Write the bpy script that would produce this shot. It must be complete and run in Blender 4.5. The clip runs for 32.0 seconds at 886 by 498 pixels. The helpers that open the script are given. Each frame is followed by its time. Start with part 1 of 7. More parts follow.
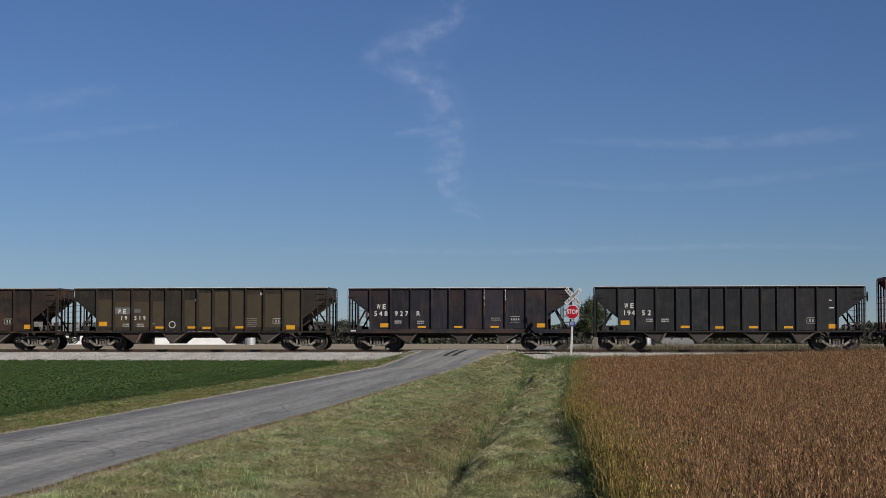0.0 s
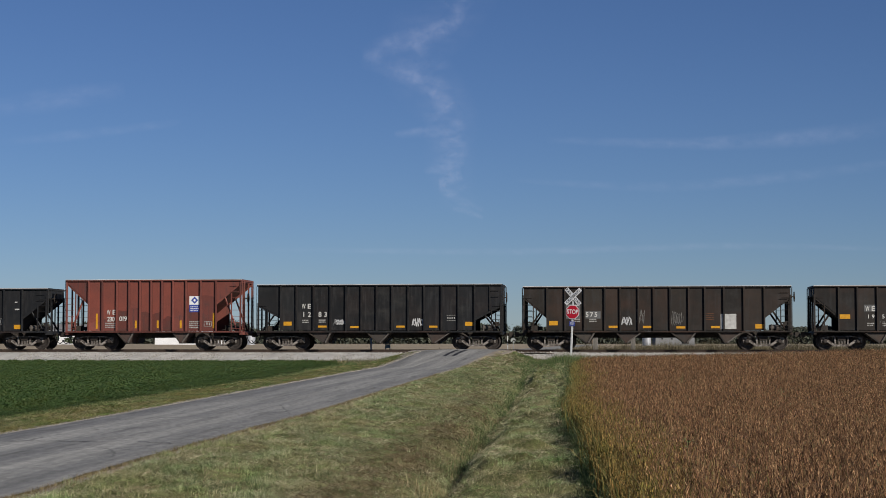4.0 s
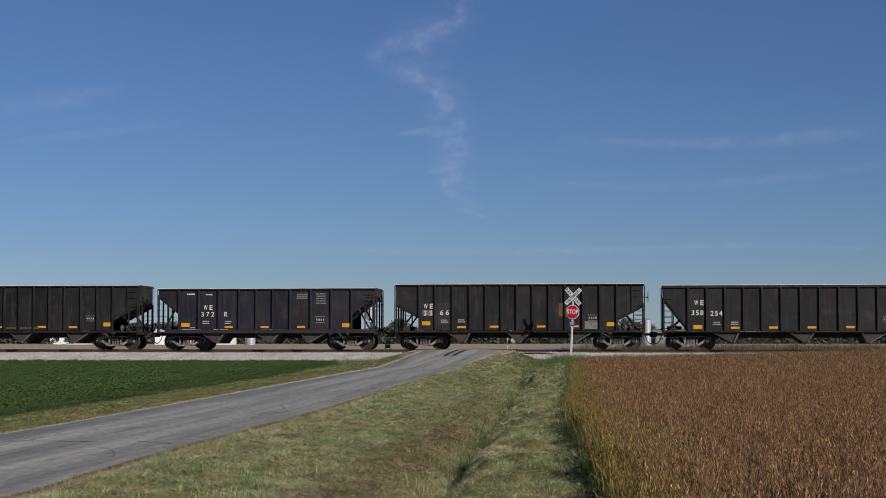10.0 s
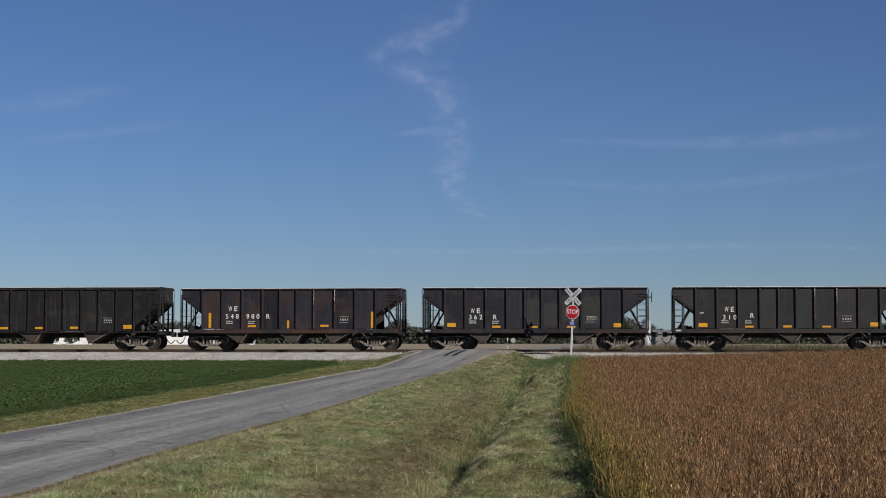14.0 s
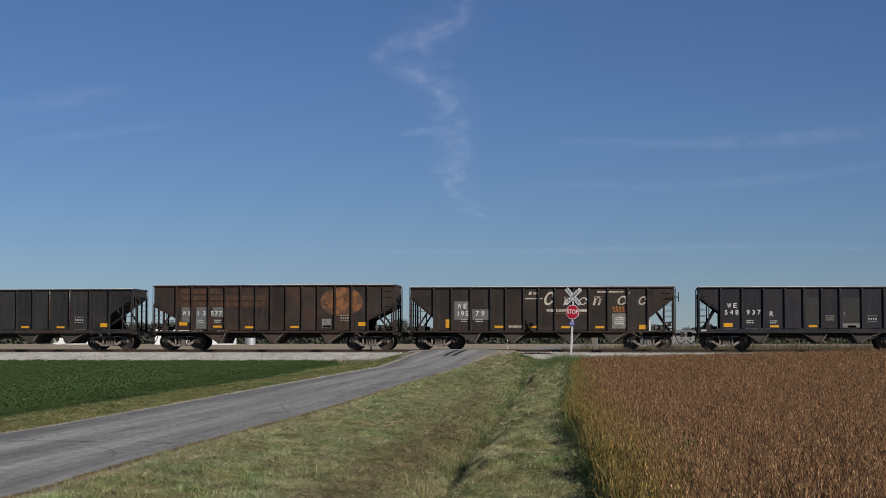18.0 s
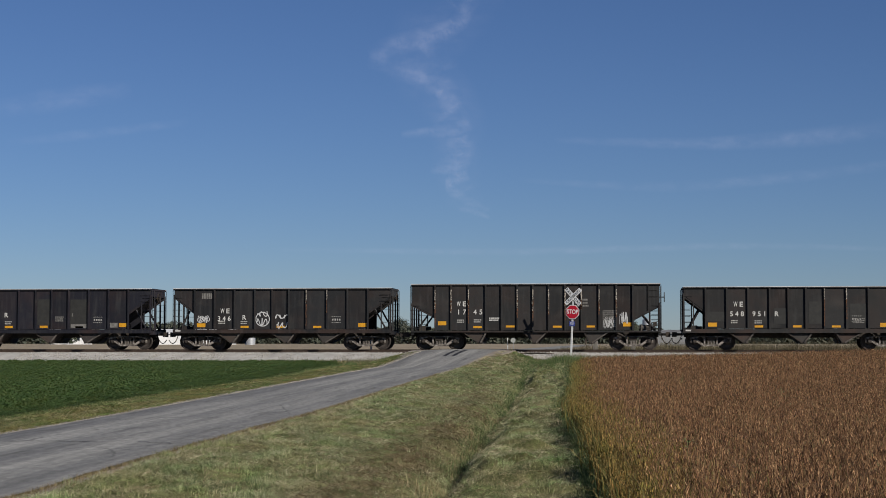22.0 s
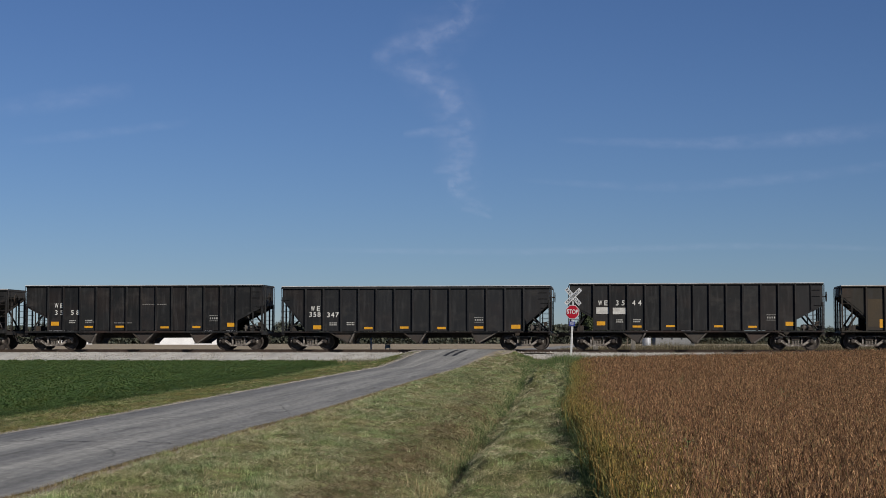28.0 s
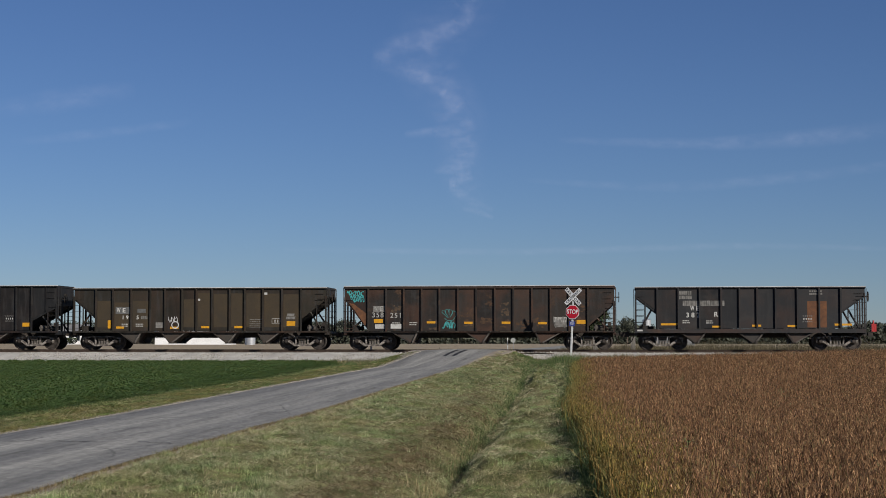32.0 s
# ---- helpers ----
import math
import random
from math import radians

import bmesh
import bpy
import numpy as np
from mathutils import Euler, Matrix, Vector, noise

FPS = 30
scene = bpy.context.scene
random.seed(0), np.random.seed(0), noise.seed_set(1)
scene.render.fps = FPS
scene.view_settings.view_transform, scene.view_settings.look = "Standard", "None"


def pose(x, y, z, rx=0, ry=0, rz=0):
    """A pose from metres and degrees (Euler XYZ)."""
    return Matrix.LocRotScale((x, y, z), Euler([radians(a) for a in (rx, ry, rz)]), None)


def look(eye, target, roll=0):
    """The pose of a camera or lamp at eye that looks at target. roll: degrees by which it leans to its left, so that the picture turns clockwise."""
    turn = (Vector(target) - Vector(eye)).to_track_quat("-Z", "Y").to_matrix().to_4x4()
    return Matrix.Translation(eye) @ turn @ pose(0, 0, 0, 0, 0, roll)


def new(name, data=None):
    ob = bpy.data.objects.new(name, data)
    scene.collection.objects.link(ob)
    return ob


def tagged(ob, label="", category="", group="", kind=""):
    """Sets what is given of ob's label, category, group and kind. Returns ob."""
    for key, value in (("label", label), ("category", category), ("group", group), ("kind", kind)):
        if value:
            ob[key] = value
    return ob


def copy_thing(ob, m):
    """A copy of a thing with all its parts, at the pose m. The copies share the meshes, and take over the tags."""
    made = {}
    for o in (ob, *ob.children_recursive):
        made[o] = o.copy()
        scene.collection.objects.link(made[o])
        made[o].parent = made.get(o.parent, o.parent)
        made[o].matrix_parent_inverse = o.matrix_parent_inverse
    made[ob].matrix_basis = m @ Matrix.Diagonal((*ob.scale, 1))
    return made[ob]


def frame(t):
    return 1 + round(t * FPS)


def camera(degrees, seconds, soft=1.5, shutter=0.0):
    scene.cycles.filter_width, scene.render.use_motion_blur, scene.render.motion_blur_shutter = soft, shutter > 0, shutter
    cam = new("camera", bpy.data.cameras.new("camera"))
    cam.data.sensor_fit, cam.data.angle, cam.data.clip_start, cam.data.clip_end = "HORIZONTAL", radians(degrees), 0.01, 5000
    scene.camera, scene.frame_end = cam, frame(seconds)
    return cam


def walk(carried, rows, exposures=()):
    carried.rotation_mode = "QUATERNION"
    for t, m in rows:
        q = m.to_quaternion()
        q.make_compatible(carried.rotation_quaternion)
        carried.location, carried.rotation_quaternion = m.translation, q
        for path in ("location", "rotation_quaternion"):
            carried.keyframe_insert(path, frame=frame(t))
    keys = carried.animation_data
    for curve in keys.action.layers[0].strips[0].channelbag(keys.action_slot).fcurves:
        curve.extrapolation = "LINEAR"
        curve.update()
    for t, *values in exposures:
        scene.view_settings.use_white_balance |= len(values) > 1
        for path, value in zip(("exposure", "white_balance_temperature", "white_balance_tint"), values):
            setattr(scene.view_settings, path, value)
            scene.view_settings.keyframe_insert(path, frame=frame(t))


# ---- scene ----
# Camera on its tripod beside the road; it does not move.
cam = camera(28.905, 32.0, soft=0.9)
THETA = math.asin(0.10833)
EYE = Vector((10.399, -97.035, 1.81))
PITCH = radians(3.067)
AIM = Vector((-math.sin(THETA) * math.cos(PITCH), math.cos(THETA) * math.cos(PITCH), math.sin(PITCH)))
STAND = look(EYE, EYE + AIM)
EXPOSURE = 0.2
walk(cam, [(0.0, STAND), (32.0, STAND)], exposures=[(0.0, EXPOSURE), (32.0, EXPOSURE)])

# ---- world and sun ----
SUN_EL, SUN_AZ = radians(27.0), radians(130.5)     # azimuth clockwise from +Y
world = bpy.data.worlds.new("sky")
scene.world = world
world.use_nodes = True
wn = world.node_tree
sky = wn.nodes.new("ShaderNodeTexSky")
sky.sky_type = "NISHITA"
sky.sun_disc = False
sky.sun_elevation, sky.sun_rotation = SUN_EL, SUN_AZ
sky.altitude, sky.air_density, sky.dust_density, sky.ozone_density = 200.0, 0.88, 0.0, 4.0
background = next(n for n in wn.nodes if n.type == "BACKGROUND")
background.inputs["Strength"].default_value = 0.0464
tint = wn.nodes.new("ShaderNodeMix")
tint.data_type, tint.blend_type = "RGBA", "MULTIPLY"
tint.inputs[0].default_value = 1.0
tint.inputs[7].default_value = (0.715, 0.828, 1.098, 1)      # clear dry autumn air
wn.links.new(sky.outputs[0], tint.inputs[6])
wn.links.new(tint.outputs[2], background.inputs["Color"])
sun = new("sun", bpy.data.lights.new("sun", "SUN"))
sun.data.energy, sun.data.angle, sun.data.color = 5.0, radians(0.55), (1.0, 0.94, 0.86)
SUN_DIR = Vector((math.sin(SUN_AZ) * math.cos(SUN_EL), math.cos(SUN_AZ) * math.cos(SUN_EL), math.sin(SUN_EL)))
sun.matrix_world = look(SUN_DIR * 200.0, (0, 0, 0))


# ---- materials ----
def nodes_of(name):
    m = bpy.data.materials.new(name)
    m.use_nodes = True
    nt = m.node_tree
    bsdf = next(n for n in nt.nodes if n.type == "BSDF_PRINCIPLED")
    return m, nt, bsdf


def noise_node(nt, scale, detail=4.0, stretch=None, coords="Object", rough=0.55):
    tc = nt.nodes.new("ShaderNodeTexCoord")
    n = nt.nodes.new("ShaderNodeTexNoise")
    n.inputs["Scale"].default_value = scale
    n.inputs["Detail"].default_value = detail
    n.inputs["Roughness"].default_value = rough
    if stretch:
        mp = nt.nodes.new("ShaderNodeMapping")
        mp.inputs["Scale"].default_value = stretch
        nt.links.new(tc.outputs[coords], mp.inputs["Vector"])
        nt.links.new(mp.outputs[0], n.inputs["Vector"])
    else:
        nt.links.new(tc.outputs[coords], n.inputs["Vector"])
    return n


def ramp(nt, src, lo, hi, a=(0, 0, 0, 1), b=(1, 1, 1, 1)):
    r = nt.nodes.new("ShaderNodeValToRGB")
    r.color_ramp.elements[0].position, r.color_ramp.elements[1].position = lo, hi
    r.color_ramp.elements[0].color, r.color_ramp.elements[1].color = a, b
    nt.links.new(src, r.inputs["Fac"])
    return r.outputs["Color"]


def mix(nt, fac, a, b, mode="MIX"):
    m = nt.nodes.new("ShaderNodeMix")
    m.data_type, m.blend_type = "RGBA", mode
    for socket, value in ((m.inputs[0], fac), (m.inputs[6], a), (m.inputs[7], b)):
        if isinstance(value, (int, float)):
            socket.default_value = value
        elif isinstance(value, (tuple, list)):
            socket.default_value = (*value[:3], 1)
        else:
            nt.links.new(value, socket)
    return m.outputs[2]


def bump(nt, bsdf, src, strength, dist=0.02):
    b = nt.nodes.new("ShaderNodeBump")
    b.inputs["Strength"].default_value, b.inputs["Distance"].default_value = strength, dist
    nt.links.new(src, b.inputs["Height"])
    nt.links.new(b.outputs[0], bsdf.inputs["Normal"])


def surface(name, c1, c2, rough=0.8, scale=3.0, fine=30.0, metal=0.0, relief=0.3, c3=None, spread=(0.35, 0.65), stretch=None, coords="Object", spec=0.4, island=0.0):
    """A plain surface with two scales of variation, relief, and spots of a third colour."""
    m, nt, bsdf = nodes_of(name)
    big = noise_node(nt, scale, 5, stretch, coords)
    small = noise_node(nt, fine, 6, stretch, coords)
    col = mix(nt, ramp(nt, big.outputs[0], *spread), c1, c2)
    if c3:
        col = mix(nt, ramp(nt, small.outputs[0], 0.5, 0.72), col, c3)
    col = mix(nt, 0.5, col, ramp(nt, small.outputs[0], 0.25, 0.75, (0.45, 0.45, 0.45, 1), (1, 1, 1, 1)), "MULTIPLY")
    if island:
        geo = nt.nodes.new("ShaderNodeNewGeometry")
        col = mix(nt, island, col, ramp(nt, geo.outputs["Random Per Island"], 0.0, 1.0, (0.35, 0.35, 0.35, 1), (1.5, 1.4, 1.25, 1)), "MULTIPLY")
    nt.links.new(col, bsdf.inputs["Base Color"])
    bsdf.inputs["Roughness"].default_value = rough
    bsdf.inputs["Metallic"].default_value = metal
    bsdf.inputs["Specular IOR Level"].default_value = spec
    bump(nt, bsdf, small.outputs[0], relief)
    return m


def leafy(name, stops, rough=0.7, through_light=0.25, patch=0.6, dry=None, fresh=None, grain=0.9, swing=0.38):
    """Foliage: each leaf or blade takes its own colour from the stops; dry and fresh tint it in patches across the field."""
    m, nt, bsdf = nodes_of(name)
    geo = nt.nodes.new("ShaderNodeNewGeometry")
    r = nt.nodes.new("ShaderNodeValToRGB")
    els = r.color_ramp.elements
    while len(els) < len(stops):
        els.new(0.5)
    for i, (pos, c) in enumerate(stops):
        els[i].position, els[i].color = pos, (*c, 1)
    nt.links.new(geo.outputs["Random Per Island"], r.inputs["Fac"])
    big = noise_node(nt, grain, 6, rough=0.62)
    col = mix(nt, patch, r.outputs[0], ramp(nt, big.outputs[0], 0.3, 0.7, (1 - swing, 1 - swing, 0.95 - swing, 1), (1 + swing, 1 + swing, 0.95 + swing, 1)), "MULTIPLY")
    if dry:
        wide = noise_node(nt, 0.7, 7, (1.0, 0.4, 1.0), rough=0.7)
        col = mix(nt, ramp(nt, wide.outputs[0], 0.46, 0.60), col, dry, "MULTIPLY")
    if fresh:
        tuft = noise_node(nt, 1.9, 6, (1.0, 0.55, 1.0), rough=0.65)
        col = mix(nt, ramp(nt, tuft.outputs[0], 0.48, 0.60), col, fresh, "MULTIPLY")
    nt.links.new(col, bsdf.inputs["Base Color"])
    bsdf.inputs["Roughness"].default_value = rough
    bsdf.inputs["Specular IOR Level"].default_value = 0.25
    tr = nt.nodes.new("ShaderNodeBsdfTranslucent")
    nt.links.new(col, tr.inputs["Color"])
    ms = nt.nodes.new("ShaderNodeMixShader")
    ms.inputs[0].default_value = through_light
    out = next(n for n in nt.nodes if n.type == "OUTPUT_MATERIAL")
    nt.links.new(bsdf.outputs[0], ms.inputs[1])
    nt.links.new(tr.outputs[0], ms.inputs[2])
    nt.links.new(ms.outputs[0], out.inputs["Surface"])
    return m


def car_paint_material():
    """Old paint in the object's own colour; the colour's alpha says how far it has rusted."""
    m, nt, bsdf = nodes_of("weathered_car_paint")
    info = nt.nodes.new("ShaderNodeObjectInfo")
    streak = noise_node(nt, 2.2, 6, (3.2, 1.0, 0.35))
    blot = noise_node(nt, 0.55, 5, (1.0, 1.0, 1.4))
    fine = noise_node(nt, 26.0, 6)
    tint = ramp(nt, info.outputs["Random"], 0.0, 1.0, (0.75, 0.75, 0.77, 1), (1.25, 1.23, 1.18, 1))
    col = mix(nt, 1.0, info.outputs["Color"], tint, "MULTIPLY")
    dust = mix(nt, ramp(nt, streak.outputs[0], 0.52, 0.85), col, (0.033, 0.0335, 0.0345))
    grime = noise_node(nt, 1.3, 7, (0.6, 1.0, 1.0), rough=0.65)
    dust = mix(nt, ramp(nt, grime.outputs[0], 0.53, 0.72, (0, 0, 0, 1), (0.55, 0.55, 0.55, 1)), dust, (0.040, 0.0375, 0.034))
    scuff = noise_node(nt, 5.0, 8, (0.5, 1.0, 1.6), rough=0.7)
    dust = mix(nt, ramp(nt, scuff.outputs[0], 0.66, 0.74, (0, 0, 0, 1), (0.7, 0.7, 0.7, 1)), dust, (0.075, 0.071, 0.065))
    shift = nt.nodes.new("ShaderNodeMath")
    shift.operation = "MULTIPLY"
    nt.links.new(info.outputs["Random"], shift.inputs[0])
    shift.inputs[1].default_value = 60.0
    flake = noise_node(nt, 1.0, 8, (1.0, 1.0, 1.5), rough=0.72)
    for n in [q for q in nt.nodes if q.type == "TEX_NOISE"]:
        n.noise_dimensions = "4D"
        nt.links.new(shift.outputs[0], n.inputs["W"])
    rusty = nt.nodes.new("ShaderNodeMath")
    rusty.operation = "MULTIPLY"
    nt.links.new(ramp(nt, blot.outputs[0], 0.45, 0.62), rusty.inputs[0])
    nt.links.new(info.outputs["Alpha"], rusty.inputs[1])
    col = mix(nt, rusty.outputs[0], dust, (0.062, 0.030, 0.018))
    bare = nt.nodes.new("ShaderNodeMath")
    bare.operation = "MULTIPLY"
    nt.links.new(ramp(nt, flake.outputs[0], 0.56, 0.68), bare.inputs[0])
    nt.links.new(ramp(nt, info.outputs["Alpha"], 0.40, 0.85), bare.inputs[1])
    col = mix(nt, bare.outputs[0], col, (0.115, 0.060, 0.029))
    col = mix(nt, 0.55, col, ramp(nt, fine.outputs[0], 0.3, 0.7, (0.6, 0.6, 0.6, 1), (1.15, 1.15, 1.15, 1)), "MULTIPLY")
    nt.links.new(col, bsdf.inputs["Base Color"])
    nt.links.new(ramp(nt, streak.outputs[0], 0.3, 0.8, (0.5, 0.5, 0.5, 1), (0.85, 0.85, 0.85, 1)), bsdf.inputs["Roughness"])
    bsdf.inputs["Specular IOR Level"].default_value = 0.28
    bump(nt, bsdf, blot.outputs[0], 0.25, 0.05)
    return m


def flat(name, c, rough=0.6, metal=0.0, wear=0.25, scale=14.0):
    return surface(name, c, tuple(v * (1 - wear) for v in c), rough, scale, scale * 5, metal, 0.12)


PAINT = car_paint_material()
TRUCK = surface("dusty_cast_steel", (0.06, 0.050, 0.043), (0.31, 0.282, 0.25), 0.85, 4.5, 30, 0.1, 0.3, (0.06, 0.035, 0.024), (0.40, 0.62), (1.0, 0.3, 1.6))
# dusty grey of the reservoir, and the painted sun side of the chute flanges
CHUTE_EDGE = surface("dusty_and_sunlit_steel", (0.055, 0.047, 0.040), (0.13, 0.115, 0.10), 0.85, 3.0, 25, 0.1, 0.3)
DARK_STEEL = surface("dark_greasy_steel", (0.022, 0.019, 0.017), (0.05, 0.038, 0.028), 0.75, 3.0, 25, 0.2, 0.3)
WHEEL = surface("rusty_wheel_steel", (0.030, 0.025, 0.022), (0.075, 0.062, 0.053), 0.6, 4.0, 20, 0.5, 0.2)
# pale colour paints the sunlit gleam along the worn top edge
CHORD = surface("worn_grey_lit_top_chord", (0.34, 0.345, 0.35), (0.62, 0.62, 0.62), 0.55, 0.6, 30, 0.0, 0.2)
WHITE_MARK = surface("faded_white_lettering", (0.66, 0.65, 0.61), (0.42, 0.41, 0.38), 0.7, 6, 40, 0, 0.1)
DIM_MARK = surface("faint_white_lettering", (0.20, 0.19, 0.175), (0.11, 0.105, 0.095), 0.8, 6, 40, 0, 0.1)
GREY_PATCH = surface("grey_repaint_patch", (0.12, 0.12, 0.118), (0.085, 0.085, 0.082), 0.75, 5, 40, 0, 0.1)
FAINT_PATCH = surface("ghost_of_a_patch", (0.025, 0.0245, 0.022), (0.017, 0.0168, 0.0155), 0.75, 5, 40, 0, 0.1)
WHITE_PATCH = surface("white_repaint_patch", (0.5, 0.49, 0.46), (0.36, 0.35, 0.33), 0.75, 5, 40, 0, 0.1)
YELLOW = surface("yellow_reflective_sheet", (0.62, 0.30, 0.012), (0.50, 0.23, 0.012), 0.5, 8, 40, 0, 0.05)
CREAM = surface("faded_cream_paint", (0.5, 0.45, 0.38), (0.26, 0.22, 0.18), 0.8, 3, 25, 0, 0.1)
ORANGE = surface("faded_orange_paint", (0.36, 0.13, 0.03), (0.22, 0.075, 0.02), 0.8, 4, 25, 0, 0.1)
FAINT_ORANGE = surface("nearly_gone_orange_paint", (0.15, 0.062, 0.025), (0.09, 0.04, 0.02), 0.85, 4, 25, 0, 0.1)
DISC_ORANGE = surface("worn_orange_emblem_paint", (0.20, 0.080, 0.030), (0.075, 0.038, 0.022), 0.85, 2.2, 20, 0, 0.1, spread=(0.42, 0.58))
CHALKY_RUST = surface("chalky_rust", (0.088, 0.058, 0.035), (0.048, 0.033, 0.022), 0.9, 9, 40, 0, 0.1)
THIN_RUST = surface("thin_orange_rust", (0.080, 0.043, 0.022), (0.042, 0.027, 0.017), 0.9, 9, 40, 0, 0.1)
GHOST_ORANGE = surface("ghost_of_orange_lettering", (0.085, 0.038, 0.018), (0.045, 0.024, 0.014), 0.85, 4, 25, 0, 0.1)
OCHRE = surface("ochre_faded_paint", (0.050, 0.034, 0.016), (0.036, 0.0265, 0.0155), 0.8, 1.2, 18, 0, 0.15, spread=(0.3, 0.7))
TABLE_MARK = surface("worn_white_stencil", (0.40, 0.39, 0.36), (0.22, 0.215, 0.20), 0.8, 6, 40, 0, 0.1)
FRESH_RED = surface("bright_red_paint", (0.196, 0.050, 0.033), (0.155, 0.045, 0.032), 0.6, 1.1, 18, 0, 0.12)
TEAL = flat("teal_spray_paint", (0.06, 0.36, 0.36), 0.6)
SPRAY_WHITE = flat("white_spray_paint", (0.55, 0.55, 0.54), 0.6)
BLUE_SHEET = flat("blue_sign_sheet", (0.045, 0.07, 0.32), 0.5)
RED_SHEET = flat("red_sign_sheet", (0.52, 0.012, 0.03), 0.42, 0, 0.1)
SIGN_WHITE = flat("white_sign_sheet", (0.78, 0.78, 0.77), 0.45, 0, 0.1)
BLACK_MARK = flat("black_sign_lettering", (0.02, 0.02, 0.02), 0.5)
SIGN_BACK = flat("bare_aluminium", (0.42, 0.43, 0.44), 0.45, 0.6)
POLE_WHITE = flat("white_post_paint", (0.74, 0.74, 0.72), 0.5)
RAIL_STEEL = surface("rusty_rail", (0.045, 0.031, 0.023), (0.075, 0.052, 0.04), 0.7, 4, 30, 0.4, 0.2)
TIE_WOOD = surface("weathered_tie_wood", (0.07, 0.055, 0.042), (0.13, 0.105, 0.085), 0.95, 3, 30, 0, 0.5, stretch=(1, 0.2, 1))
BALLAST = surface("limestone_ballast", (0.50, 0.487, 0.455), (0.36, 0.347, 0.324), 0.95, 1.2, 16, 0, 0.9, (0.2, 0.19, 0.17))
STONE = surface("limestone_stones", (0.45, 0.437, 0.405), (0.31, 0.296, 0.272), 0.95, 3, 30, 0, 0.4, island=0.4)
EDGE_GRAVEL = surface("road_edge_gravel", (0.33, 0.31, 0.275), (0.20, 0.185, 0.155), 0.95, 3, 30, 0, 0.4, island=0.5)
DISC_GREY = flat("dulled_reflector", (0.36, 0.38, 0.36), 0.6)
WOOD_POST = surface("grey_weathered_wood", (0.12, 0.11, 0.098), (0.19, 0.178, 0.16), 0.95, 2, 20, 0, 0.5, stretch=(4, 4, 0.4))
BARK = surface("bark", (0.09, 0.07, 0.05), (0.14, 0.11, 0.085), 0.95, 3, 20, 0, 0.6)
WHITE_METAL = surface("white_ribbed_metal", (0.76, 0.76, 0.75), (0.66, 0.66, 0.65), 0.5, 0.4, 5, 0, 0.1)
ROOF_GREY = surface("grey_shingles", (0.12, 0.12, 0.125), (0.2, 0.2, 0.2), 0.9, 0.5, 6, 0, 0.3)
GREY_BLOCK = surface("pale_grey_block_wall", (0.21, 0.212, 0.215), (0.165, 0.168, 0.17), 0.9, 0.5, 6, 0, 0.2)
GALVANISED = surface("galvanised_steel", (0.52, 0.53, 0.54), (0.42, 0.43, 0.44), 0.4, 0.6, 6, 0.5, 0.1)
WINDOW_DARK = flat("dark_window_glass", (0.02, 0.025, 0.03), 0.1)
SOY = leafy("ripe_soybean", [(0.0, (0.036, 0.019, 0.011)), (0.25, (0.110, 0.054, 0.029)), (0.44, (0.158, 0.086, 0.042)), (0.54, (0.122, 0.104, 0.044)), (0.66, (0.198, 0.098, 0.049)), (0.86, (0.288, 0.156, 0.079)), (1.0, (0.40, 0.25, 0.138))], 0.75, 0.2, 1.0, None, None, 4.0, 0.5)
SOY_EDGE = leafy("soybean_edge_and_weeds", [(0.0, (0.05, 0.05, 0.016)), (0.35, (0.135, 0.094, 0.028)), (0.5, (0.14, 0.112, 0.034)), (0.7, (0.235, 0.128, 0.040)), (1.0, (0.35, 0.24, 0.08))], 0.75, 0.25, 0.9, None, (0.90, 1.10, 0.8), 2.4, 0.45)
EDGE_WEED = leafy("yellow_green_edge_weed", [(0.0, (0.07, 0.085, 0.022)), (0.5, (0.15, 0.145, 0.042)), (1.0, (0.30, 0.23, 0.085))], 0.7, 0.3, 0.4)
LUSH = leafy("lush_green_grass", [(0.0, (0.04, 0.068, 0.024)), (0.5, (0.075, 0.118, 0.04)), (0.85, (0.13, 0.155, 0.06)), (1.0, (0.24, 0.22, 0.11))], 0.7, 0.3, 0.7)
ALFALFA = leafy("dark_green_alfalfa", [(0.0, (0.075, 0.128, 0.039)), (0.4, (0.088, 0.15, 0.045)), (0.8, (0.104, 0.172, 0.054)), (1.0, (0.155, 0.215, 0.088))], 0.65, 0.5, 0.4, None, (1.3, 1.05, 0.95))
GRASS = leafy("mown_grass", [(0.0, (0.066, 0.090, 0.040)), (0.28, (0.162, 0.198, 0.092)), (0.58, (0.288, 0.32, 0.165)), (0.82, (0.435, 0.44, 0.265)), (1.0, (0.60, 0.58, 0.40))], 0.75, 0.3, 1.0, (1.12, 0.94, 0.92), (0.80, 1.0, 0.76), 2.2, 0.40)
FALLEN = leafy("fallen_olive_grass", [(0.0, (0.09, 0.108, 0.052)), (0.35, (0.18, 0.198, 0.100)), (0.7, (0.29, 0.295, 0.165)), (1.0, (0.44, 0.425, 0.28))], 0.75, 0.3, 0.9, (1.15, 0.96, 0.92), (0.80, 1.0, 0.78), 1.6, 0.35)
THATCH = leafy("dry_lying_grass", [(0.0, (0.20, 0.162, 0.098)), (0.5, (0.35, 0.30, 0.188)), (0.85, (0.50, 0.44, 0.285)), (1.0, (0.66, 0.60, 0.43))], 0.8, 0.2, 0.8, None, None, 1.8, 0.4)
TUFT_GREEN = leafy("fresh_green_tufts", [(0.0, (0.09, 0.135, 0.046)), (0.6, (0.165, 0.225, 0.082)), (1.0, (0.28, 0.31, 0.145))], 0.7, 0.3, 0.5)
